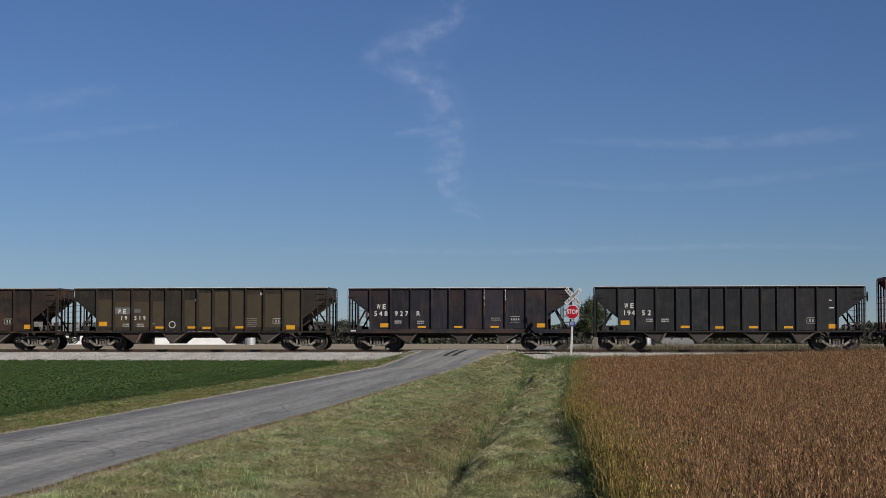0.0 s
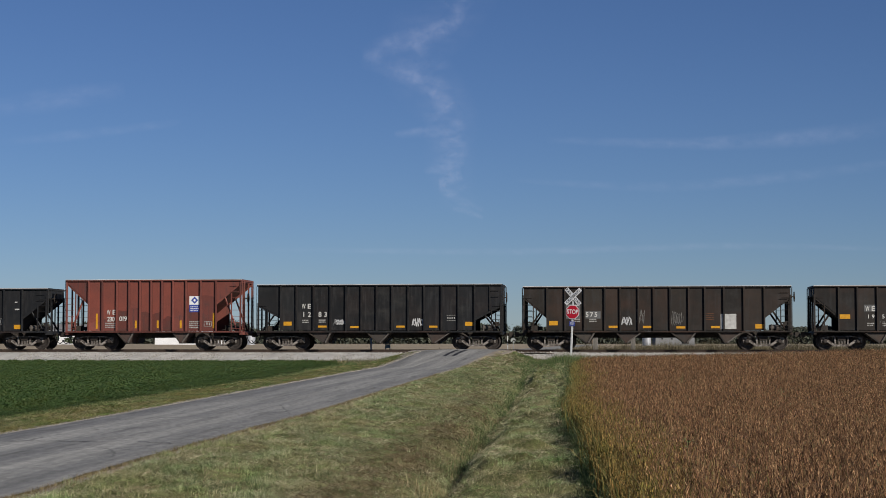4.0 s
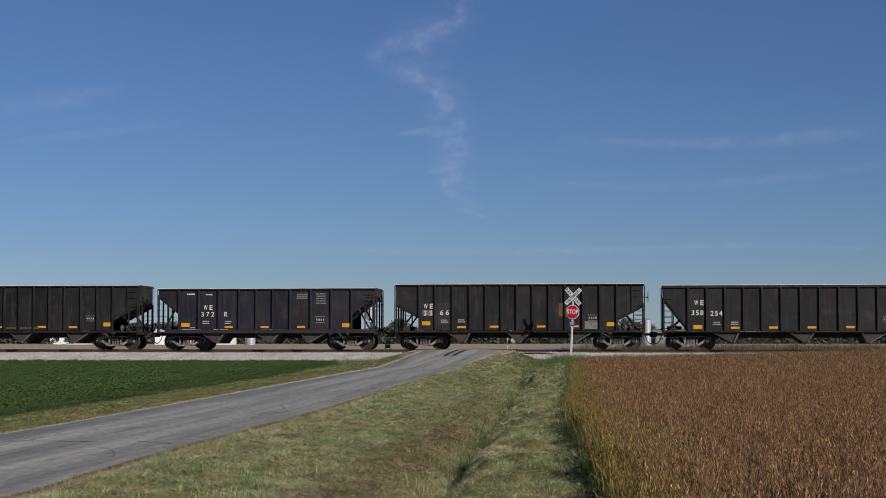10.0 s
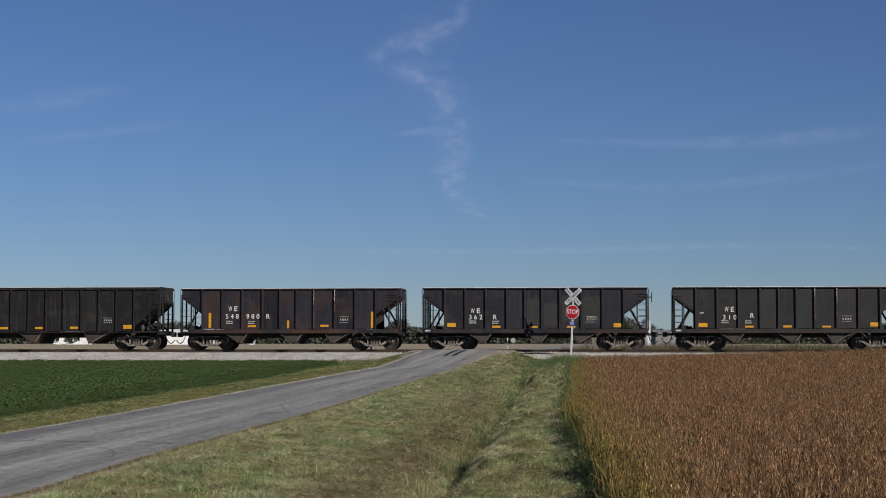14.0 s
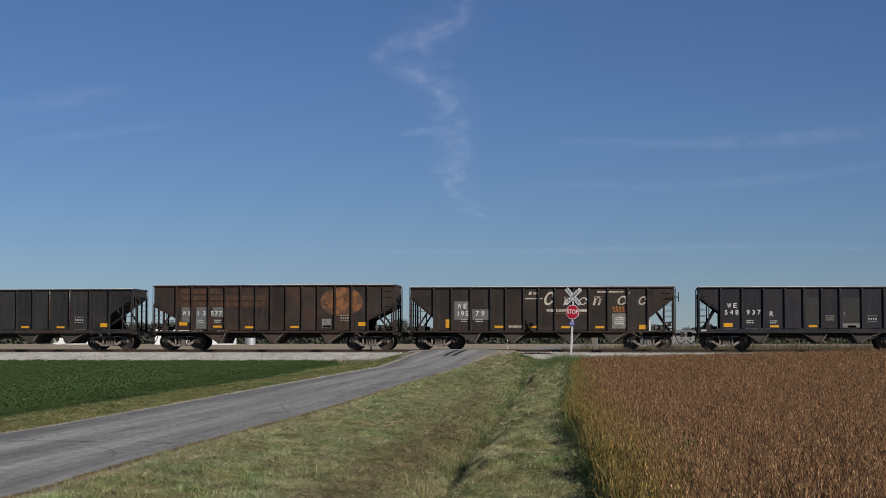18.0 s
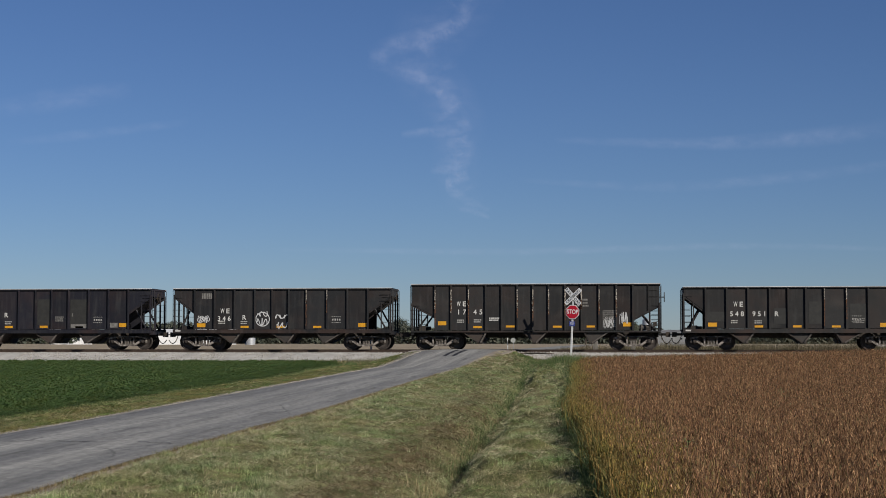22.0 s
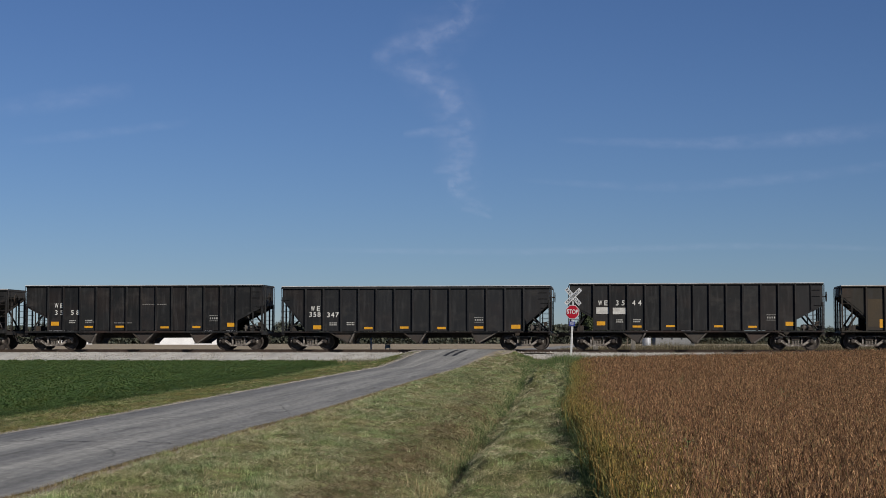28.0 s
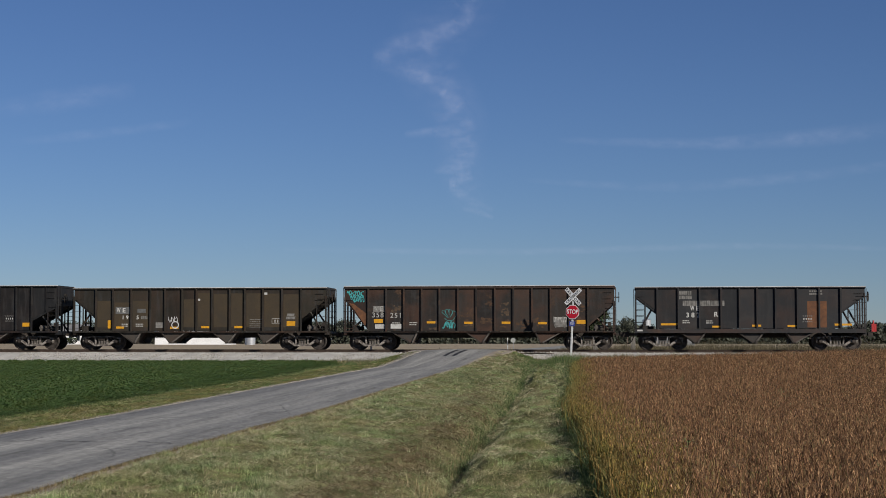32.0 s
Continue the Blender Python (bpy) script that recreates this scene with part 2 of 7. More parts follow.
SIDE_GRASS = leafy("olive_verge_grass", [(0.0, (0.055, 0.074, 0.028)), (0.35, (0.125, 0.145, 0.056)), (0.7, (0.22, 0.222, 0.098)), (1.0, (0.38, 0.34, 0.185))], 0.75, 0.3, 1.0, (1.2, 0.95, 0.9), (0.7, 1.0, 0.7), 1.6, 0.4)
MATTED = leafy("matted_dead_grass", [(0.0, (0.085, 0.062, 0.034)), (0.5, (0.155, 0.115, 0.062)), (0.9, (0.22, 0.175, 0.10)), (1.0, (0.34, 0.28, 0.17))], 0.85, 0.15, 0.6)
RANK_GRASS = leafy("rank_green_grass", [(0.0, (0.033, 0.056, 0.020)), (0.5, (0.065, 0.10, 0.036)), (1.0, (0.14, 0.165, 0.068))], 0.7, 0.25, 0.5)
STRAW = leafy("dry_straw", [(0.0, (0.25, 0.19, 0.09)), (1.0, (0.48, 0.40, 0.24))], 0.85, 0.1, 0.3)
WEEDS = leafy("trackside_weeds", [(0.0, (0.065, 0.07, 0.034)), (0.5, (0.105, 0.10, 0.052)), (1.0, (0.16, 0.135, 0.082))], 0.8, 0.2, 0.5)
DULL_WEEDS = leafy("dull_brown_weeds", [(0.0, (0.050, 0.047, 0.028)), (0.5, (0.088, 0.076, 0.044)), (1.0, (0.14, 0.112, 0.07))], 0.8, 0.2, 0.8, None, None, 0.8, 0.45)
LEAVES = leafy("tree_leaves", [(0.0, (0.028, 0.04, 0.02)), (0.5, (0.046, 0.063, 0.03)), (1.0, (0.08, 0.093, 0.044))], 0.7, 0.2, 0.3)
# distance haze painted into the leaf colour: paler and greyer than tree_leaves
HAZED_LEAVES = leafy("haze_tinted_far_leaves", [(0.0, (0.076, 0.088, 0.068)), (0.6, (0.095, 0.104, 0.078)), (1.0, (0.12, 0.116, 0.086))], 0.8, 0.4, 0.3)


# ---- mesh helpers ----
def box(bm, x0, x1, y0, y1, z0, z1):
    v = [bm.verts.new((x, y, z)) for x in (x0, x1) for y in (y0, y1) for z in (z0, z1)]
    for f in ((0, 1, 3, 2), (4, 6, 7, 5), (0, 4, 5, 1), (2, 3, 7, 6), (0, 2, 6, 4), (1, 5, 7, 3)):
        bm.faces.new([v[i] for i in f])


def slab(bm, outline, y0, y1):
    """A flat outline in x and z, as thick as from y0 to y1."""
    a = [bm.verts.new((x, y0, z)) for x, z in outline]
    b = [bm.verts.new((x, y1, z)) for x, z in outline]
    n = len(outline)
    bm.faces.new(a)
    bm.faces.new(b[::-1])
    for i in range(n):
        bm.faces.new((a[i], b[i], b[(i + 1) % n], a[(i + 1) % n]))


def tube(bm, p, q, r, n=6, r2=None):
    p, q = Vector(p), Vector(q)
    d = (q - p).normalized()
    u = d.orthogonal().normalized()
    w = d.cross(u)
    r2 = r if r2 is None else r2
    a = [bm.verts.new(p + r * (math.cos(t) * u + math.sin(t) * w)) for t in (2 * math.pi * i / n for i in range(n))]
    b = [bm.verts.new(q + r2 * (math.cos(t) * u + math.sin(t) * w)) for t in (2 * math.pi * i / n for i in range(n))]
    for i in range(n):
        bm.faces.new((a[i], a[(i + 1) % n], b[(i + 1) % n], b[i]))
    bm.faces.new(a[::-1])
    bm.faces.new(b)


def lathe(bm, profile, n=24, axis="y"):
    """Turns (along, radius) pairs round an axis."""
    rings = []
    for along, r in profile:
        ring = []
        for i in range(n):
            c, s = r * math.cos(2 * math.pi * i / n), r * math.sin(2 * math.pi * i / n)
            ring.append(bm.verts.new((c, along, s) if axis == "y" else (c, s, along)))
        rings.append(ring)
    for a, b in zip(rings, rings[1:]):
        for i in range(n):
            bm.faces.new((a[i], a[(i + 1) % n], b[(i + 1) % n], b[i]))
    bm.faces.new(rings[0][::-1])
    bm.faces.new(rings[-1])


def mesh_of(name, bm, material, smooth=False):
    bmesh.ops.recalc_face_normals(bm, faces=bm.faces)
    me = bpy.data.meshes.new(name)
    bm.to_mesh(me)
    bm.free()
    me.materials.append(material)
    if smooth:
        for f in me.polygons:
            f.use_smooth = True
    return me


def make(name, build, material, smooth=False):
    bm = bmesh.new()
    build(bm)
    return mesh_of(name, bm, material, smooth)


def child(name, me, parent, label="", at=(0, 0, 0)):
    ob = new(name, me)
    ob.parent = parent
    ob.location = at
    return tagged(ob, label)


def part(name, bm, material, parent, label="", smooth=False):
    return child(name, mesh_of(name, bm, material, smooth), parent, label)


def scatter(name, verts, faces, material, label, category):
    """Many small pieces in one mesh, of kind stuff."""
    me = bpy.data.meshes.new(name)
    verts = np.asarray(verts, dtype=np.float32).reshape(-1, 3)
    faces = np.asarray(faces, dtype=np.int32)
    k = faces.shape[1]
    me.vertices.add(len(verts))
    me.vertices.foreach_set("co", verts.ravel())
    me.loops.add(faces.size)
    me.loops.foreach_set("vertex_index", faces.ravel())
    me.polygons.add(len(faces))
    me.polygons.foreach_set("loop_start", np.arange(0, faces.size, k, dtype=np.int32))
    me.update(calc_edges=True)
    me.materials.append(material)
    return tagged(new(name, me), label, category, kind="stuff")


# ---- the lie of the land ----
YC = -97.035
RAIL = 1.333
ROAD_W = 3.70


def smooth(t):
    t = np.clip(t, 0, 1)
    return t * t * (3 - 2 * t)


def road_x(y):
    """Middle of the road; it swings a little to the west before the crossing."""
    y = np.asarray(y, dtype=float)
    u = 1.31 - 0.0308 * (y + 60.0)
    return 0.532 + 0.5 * (u + np.sqrt(u * u + 0.03)) + 0.595 * smooth((y + 22.0) / 16.0) + 0.14 * smooth((y + 76.0) / 14.0) + 0.14 * smooth((y + 18.0) / 10.0)


def road_z(y):
    y = np.asarray(y, dtype=float)
    low = 0.1635 + 0.0058 * (y - YC)
    return low + smooth((y + 20.6) / 16.0) * (1.325 - low)


def ditch_x(y):
    return np.interp(y, [-79.0, -60.5, -44.7, -23.0, -6.0], [8.2, 7.52, 6.96, 5.92, 4.9])


def soy_x(y):
    y = np.asarray(y)
    return 8.63 - 0.034 * (y + 44.5) + 0.018 * np.maximum(0, -62.0 - y) - 0.12 * np.exp(-((y + 62.0) / 9.0) ** 2) + 0.10 * np.exp(-((y + 14.0) / 10.0) ** 2)


def alfalfa_x(y):
    y = np.asarray(y)
    return road_x(y) - ROAD_W / 2 - 2.45 - 0.14 * smooth((y + 76.0) / 14.0) - 1.6 * smooth((y + 32.0) / 27.0)


WAVES = [(math.cos(a) * 6.28 / s, math.sin(a) * 6.28 / s, q) for a, s, q in zip(np.random.RandomState(9).uniform(0, 3.14, 14), np.geomspace(0.22, 1.6, 14), np.random.RandomState(10).uniform(0, 6.28, 14))]


def tufts(x, y, shift=0.0):
    """Uneven clumps over the ground, about -1 to 1."""
    return sum(np.sin(a * x + b * y * 0.7 + q + shift * (i + 1)) for i, (a, b, q) in enumerate(WAVES)) / 3.2


RIDGES = [(6.28 / a, 6.28 / b, q) for a, b, q in zip(np.random.RandomState(61).uniform(0.9, 3.2, 9), np.geomspace(0.5, 2.6, 9), np.random.RandomState(62).uniform(0, 6.28, 9))]


def verge_relief(x, y):
    """Clumps and mower ridges of the verge, lying mostly across the slope; metres."""
    n = sum(np.sin(a * x * (1 if i % 2 else -1) + b * y + q + 0.8 * np.sin(1.3 * x + 0.5 * y + i)) for i, (a, b, q) in enumerate(RIDGES)) / 2.6
    east = smooth((x - ditch_x(y) - 0.25) / 0.3)
    high = np.maximum(n, -0.45 - 0.9 * east) * (0.032 + 0.042 * east) + 0.018 * np.clip(tufts(x, y, 7.0), -0.8, 1.0)
    inside = smooth((x - road_x(y) - ROAD_W / 2 - 0.25) / 0.5) * smooth((soy_x(y) + 0.1 - x) / 0.3) * smooth((-9.0 - y) / 6.0) * smooth((y + 100.0) / 8.0)
    return high * inside * (1.0 + 0.8 * smooth((y + 62.0) / 30.0))


def land(x, y):
    x, y = np.asarray(x, dtype=float), np.asarray(y, dtype=float)
    z = 0.03 + 0.0058 * (np.clip(y, -400.0, -4.0) - YC)
    z = z + 0.027 * np.clip(x - 8.5, 0, 25) * smooth((y + 75.0) / 65.0)
    z = np.where(y > 3.5, 1.0, z)
    # verge rises to the road
    off = np.abs(x - road_x(y)) - ROAD_W / 2
    k = 1 - smooth((off - 0.3) / 2.6)
    k = np.where((y > 3.5), 0 * k, k)
    z = z + k * (np.maximum(road_z(y) - 0.03, z) - z)
    # ditch
    d = (x - ditch_x(y) - 0.06 * np.sin(y * 0.9)) / (0.30 + 0.05 * np.sin(y * 0.53))
    z = z - 0.30 * np.exp(-np.abs(d) ** 1.6) * smooth((-16.0 - y) / 16.0) * smooth((y + 110.0) / 10.0)
    z = z + verge_relief(x, y)
    # bank of the railway
    bank = smooth((4.6 - np.abs(y)) / 2.6)
    z = np.where(np.abs(y) < 5.6, np.maximum(z, z + bank * (RAIL - 0.30 - z)), z)
    return z


def make_ground():
    xs = np.unique(np.concatenate([np.arange(-2500, -60, 120.0), np.arange(-60, -12, 3.0), np.arange(-12, 4, 0.32), np.arange(4, 10, 0.10), np.arange(10, 24, 0.4), np.arange(24, 60, 3.0), np.arange(60, 2501, 120.0)]))
    ys = np.unique(np.concatenate([np.arange(-2500, -160, 120.0), np.arange(-160, -84, 4.0), np.arange(-84, -50, 0.2), np.arange(-50, 8, 0.3), np.arange(8, 60, 4.0), np.arange(60, 2900, 120.0)]))
    gx, gy = np.meshgrid(xs, ys)
    gz = land(gx, gy)
    n, m = gx.shape
    idx = np.arange(n * m).reshape(n, m)
    faces = np.stack([idx[:-1, :-1], idx[:-1, 1:], idx[1:, 1:], idx[1:, :-1]], -1).reshape(-1, 4)
    ob = scatter("ground", np.stack([gx, gy, gz], -1), faces, ground_material(), "mown verge, bare field soil and stubble to the horizon", "ground")
    ob["kind"] = "structure"
    col = np.zeros((n, m, 4), dtype=np.float32)
    col[..., 0] = smooth((gx - soy_x(gy)) / 0.3) * (gy < -4)             # soybean soil
    col[..., 1] = smooth((alfalfa_x(gy) + 0.2 - gx) / 0.3) * (gy < -5)                   # alfalfa soil
    col[..., 2] = smooth((gy - 3.5) / 1.5)                                # stubble beyond the track
    col[..., 3] = 1
    attr = ob.data.color_attributes.new("zone", "FLOAT_COLOR", "POINT")
    attr.data.foreach_set("color", col.reshape(-1))
    for f in ob.data.polygons:
        f.use_smooth = True


def ground_material():
    m, nt, bsdf = nodes_of("verge_and_field_ground")
    a = nt.nodes.new("ShaderNodeAttribute")
    a.attribute_name = "zone"
    sep = nt.nodes.new("ShaderNodeSeparateColor")
    nt.links.new(a.outputs["Color"], sep.inputs[0])
    big, mid, small = noise_node(nt, 0.35, 5), noise_node(nt, 2.2, 6), noise_node(nt, 24, 6)
    grass = mix(nt, ramp(nt, mid.outputs[0], 0.35, 0.65), (0.09, 0.10, 0.04), (0.21, 0.185, 0.095))
    grass = mix(nt, ramp(nt, big.outputs[0], 0.45, 0.6), grass, (0.13, 0.125, 0.05))
    soil = mix(nt, ramp(nt, mid.outputs[0], 0.3, 0.7), (0.07, 0.042, 0.024), (0.12, 0.062, 0.03))
    green = mix(nt, ramp(nt, mid.outputs[0], 0.3, 0.7), (0.034, 0.060, 0.019), (0.050, 0.086, 0.029))
    tan = mix(nt, ramp(nt, big.outputs[0], 0.3, 0.7), (0.25, 0.205, 0.143), (0.335, 0.28, 0.20))
    col = mix(nt, sep.outputs[0], grass, soil)
    col = mix(nt, sep.outputs[1], col, green)
    col = mix(nt, sep.outputs[2], col, tan)
    col = mix(nt, 0.6, col, ramp(nt, small.outputs[0], 0.25, 0.75, (0.5, 0.5, 0.5, 1), (1.2, 1.2, 1.2, 1)), "MULTIPLY")
    nt.links.new(col, bsdf.inputs["Base Color"])
    bsdf.inputs["Roughness"].default_value = 0.95
    bsdf.inputs["Specular IOR Level"].default_value = 0.1
    bump(nt, bsdf, small.outputs[0], 0.6, 0.05)
    return m


def asphalt_material():
    """Old grey chip-sealed asphalt: two worn wheel tracks, patches, long cracks."""
    m, nt, bsdf = nodes_of("old_grey_asphalt")
    uv = nt.nodes.new("ShaderNodeUVMap")
    uv.uv_map = "lane"
    sep = nt.nodes.new("ShaderNodeSeparateXYZ")
    nt.links.new(uv.outputs[0], sep.inputs[0])

    def along(scale, across, down, detail=6.0):
        """Noise laid along the lane: across in lane widths, down in quarter lengths."""
        n = nt.nodes.new("ShaderNodeTexNoise")
        n.inputs["Scale"].default_value, n.inputs["Detail"].default_value = scale, detail
        mp = nt.nodes.new("ShaderNodeMapping")
        mp.inputs["Scale"].default_value = (across, down, 1)
        nt.links.new(uv.outputs[0], mp.inputs["Vector"])
        nt.links.new(mp.outputs[0], n.inputs["Vector"])
        return n
    big, fine = along(1.0, 3.0, 0.7), noise_node(nt, 60, 4)
    mid = along(1.0, 14.0, 1.3)
    col = mix(nt, ramp(nt, big.outputs[0], 0.35, 0.65), (0.129, 0.130, 0.132), (0.186, 0.185, 0.181))
    col = mix(nt, ramp(nt, mid.outputs[0], 0.52, 0.68), col, (0.085, 0.084, 0.081))
    # worn wheel tracks, paler than the rest, wandering a little along the lane
    wander = along(1.0, 1.2, 0.22, 3.0)
    lane = nt.nodes.new("ShaderNodeMath")
    lane.operation = "MULTIPLY_ADD"
    lane.inputs[1].default_value = 0.16
    nt.links.new(wander.outputs[0], lane.inputs[0])
    nt.links.new(sep.outputs[0], lane.inputs[2])
    tracks = nt.nodes.new("ShaderNodeValToRGB")
    els = tracks.color_ramp.elements
    stops = ((0.0, 0.10), (0.16, 0.06), (0.27, 0.30), (0.36, 0.95), (0.50, 0.85), (0.57, 0.35), (0.66, 0.42), (0.76, 0.82), (0.87, 0.62), (0.96, 0.25), (1.0, 0.3))
    while len(els) < len(stops):
        els.new(0.5)
    for el, (pos, v) in zip(els, stops):
        el.position, el.color = pos, (v, v, v, 1)
    nt.links.new(lane.outputs[0], tracks.inputs["Fac"])
    rub = along(1.0, 9.0, 0.35)
    worn = mix(nt, 0.7, tracks.outputs[0], ramp(nt, rub.outputs[0], 0.36, 0.60), "MULTIPLY")
    col = mix(nt, worn, col, (0.30, 0.296, 0.280))
    vor = nt.nodes.new("ShaderNodeTexVoronoi")
    vor.feature = "DISTANCE_TO_EDGE"
    vor.inputs["Scale"].default_value = 0.42
    tc = nt.nodes.new("ShaderNodeTexCoord")
    mp = nt.nodes.new("ShaderNodeMapping")
    mp.inputs["Scale"].default_value = (1.0, 0.5, 1)
    warp = noise_node(nt, 1.6, 4)
    nt.links.new(tc.outputs["Object"], mp.inputs["Vector"])
    nt.links.new(mix(nt, 0.16, mp.outputs[0], warp.outputs["Color"], "ADD"), vor.inputs["Vector"])
    crack = ramp(nt, vor.outputs["Distance"], 0.002, 0.011, (0.5, 0.5, 0.5, 1), (0, 0, 0, 1))
    gate = mix(nt, 1.0, crack, ramp(nt, big.outputs[0], 0.48, 0.58), "MULTIPLY")
    col = mix(nt, gate, col, (0.04, 0.04, 0.04))
    streak = along(1.0, 26.0, 0.5)
    grit = along(1.0, 40.0, 12.0)
    col = mix(nt, 0.9, col, ramp(nt, streak.outputs[0], 0.32, 0.68, (0.84, 0.84, 0.83, 1), (1.15, 1.14, 1.12, 1)), "MULTIPLY")
    col = mix(nt, 0.8, col, ramp(nt, grit.outputs[0], 0.3, 0.7, (0.70, 0.70, 0.70, 1), (1.26, 1.26, 1.24, 1)), "MULTIPLY")
    col = mix(nt, 0.6, col, ramp(nt, fine.outputs[0], 0.3, 0.7, (0.6, 0.6, 0.59, 1), (1.25, 1.24, 1.2, 1)), "MULTIPLY")
    nt.links.new(col, bsdf.inputs["Base Color"])
    bsdf.inputs["Roughness"].default_value = 0.9
    bsdf.inputs["Specular IOR Level"].default_value = 0.3
    bump(nt, bsdf, fine.outputs[0], 0.4, 0.01)
    return m


def make_road():
    rng = np.random.RandomState(5)
    ys = np.concatenate([np.arange(-240, -85, 5.0), np.arange(-85, 9, 0.5), np.arange(9, 300, 12.0)])
    ks = np.linspace(-1, 1, 13)
    ragged = np.cumsum(rng.normal(0, 0.03, (len(ys), 2)), 0)
    ragged -= np.stack([np.convolve(ragged[:, i], np.ones(9) / 9, "same") for i in range(2)], 1)
    verts, uvs = [], []
    for i, y in enumerate(ys):
        flare = 0.12 * float(smooth((y + 16) / 12.0))
        for k in ks:
            w = ROAD_W / 2 + flare + (ragged[i, 0] if k < 0 else ragged[i, 1] - 0.11 * float(smooth((-58 - y) / 14.0)))
            z = float(road_z(y)) if y < 3 else max(1.325 - 0.02 * (y - 3), 1.03)
            verts.append((float(road_x(y)) + k * w, y, z + 0.035 * (1 - k * k)))
            uvs.append(((k + 1) / 2, y / 4))
    m = len(ks)
    faces = [(i * m + j, i * m + j + 1, (i + 1) * m + j + 1, (i + 1) * m + j) for i in range(len(ys) - 1) for j in range(m - 1)]
    ob = scatter("road", verts, faces, asphalt_material(), "narrow worn grey asphalt country road with cracks", "road")
    ob["kind"] = "structure"
    layer = ob.data.uv_layers.new(name="lane")
    loops = np.array([l.vertex_index for l in ob.data.loops])
    layer.data.foreach_set("uv", np.array(uvs, dtype=np.float32)[loops].ravel())
    # pale gravel shoulders
    gravel = surface("pale_gravel", (0.36, 0.325, 0.275), (0.19, 0.165, 0.125), 0.95, 2.5, 30, 0, 0.6)
    soil = surface("bare_brown_soil", (0.20, 0.162, 0.12), (0.31, 0.27, 0.215), 0.95, 2.5, 30, 0, 0.6)
    for s in (-1, 1):
        bm = bmesh.new()
        rows = []
        for y in np.arange(-130, -4, 0.4):
            e = float(road_x(y)) + s * (ROAD_W / 2 + 0.12 * float(smooth((y + 16) / 12.0)))
            w = (0.06 if s > 0 else 0.11) + 0.09 * rng.rand() + 0.25 * float(smooth((y + 22) / 15.0)) + (0.45 if s > 0 else 0.3) * float(smooth((y + 15) / 8.0))
            z = float(road_z(y)) - (0.016 if s > 0 and y < -20 else 0.0)
            rows.append([bm.verts.new(c) for c in ((e - s * 0.22, y, z - 0.03), (e - 0.02, y, z + 0.006), (e + s * w, y, z - 0.015), (e + s * (w + 0.05), y, z - 0.06))])
        for a, b in zip(rows, rows[1:]):
            for j in range(3):
                bm.faces.new((a[j], a[j + 1], b[j + 1], b[j]))
        part("shoulder", bm, gravel if s < 0 else soil, ob, "pale gravel road edge" if s < 0 else "bare brown soil at the road edge")
    # tar-filled cracks and the two dark skid marks before the crossing
    tar = flat("black_tar", (0.018, 0.018, 0.019), 0.6)

    def strip(name, pts, w, label):
        bm = bmesh.new()
        rows = []
        for x, y, jig in pts:
            z = float(road_z(y)) + 0.035 * (1 - ((x - float(road_x(y))) / (ROAD_W / 2)) ** 2) + 0.006
            rows.append((bm.verts.new((x + jig - w / 2, y, z)), bm.verts.new((x + jig + w / 2, y, z))))
        for a, b in zip(rows, rows[1:]):
            bm.faces.new((a[0], a[1], b[1], b[0]))
        part(name, bm, tar, ob, label)
    for x in (1.18, 1.62):
        strip("skid_mark", [(x + 0.02 * i, -11.8 + 0.7 * i, 0.02 * math.sin(i * 2.1)) for i in range(9)], 0.17, "dark tyre skid mark")
    spread = [(-72.35, 1.2, 2.65), (-72.3, 3.2, 3.8), (-63.0, 2.7, 3.5), (-55.0, 0.5, 1.3)]
    for i in range(46):
        y = -78 + 62 * rng.rand() ** 1.1
        u = rng.choice([0.02, 0.06, 0.12, 0.16, 0.3, 0.55, 0.82, 0.86]) + 0.06 * rng.rand()
        x0 = float(road_x(y)) + (u - 0.5) * (ROAD_W - 0.25)
        spread.append((y, x0, x0 + min(rng.uniform(0.12, 0.55) * (1.0 + 0.012 * (y + 78)), float(road_x(y)) + ROAD_W / 2 - 0.15 - x0)))
    for y, x0, x1 in spread:
        bm = bmesh.new()
        rows = []
        for i in range(15):
            x = x0 + (x1 - x0) * i / 14
            yy = y + (0.05 * math.sin(i * 1.7 + x0) + 0.03 * math.sin(i * 4.1)) * min(1.0, (x1 - x0) / 0.8) - 0.12 * i / 14 * (x1 - x0)
            z = float(road_z(yy)) + 0.035 * (1 - ((x - float(road_x(yy))) / (ROAD_W / 2)) ** 2) + 0.006
            rows.append((bm.verts.new((x, yy - 0.012 - 0.02 * rng.rand(), z)), bm.verts.new((x, yy + 0.012 + 0.02 * rng.rand(), z))))
        for a, b in zip(rows, rows[1:]):
            bm.faces.new((a[0], b[0], b[1], a[1]))
        part("crack", bm, tar, ob, "open transverse crack")
    return ob


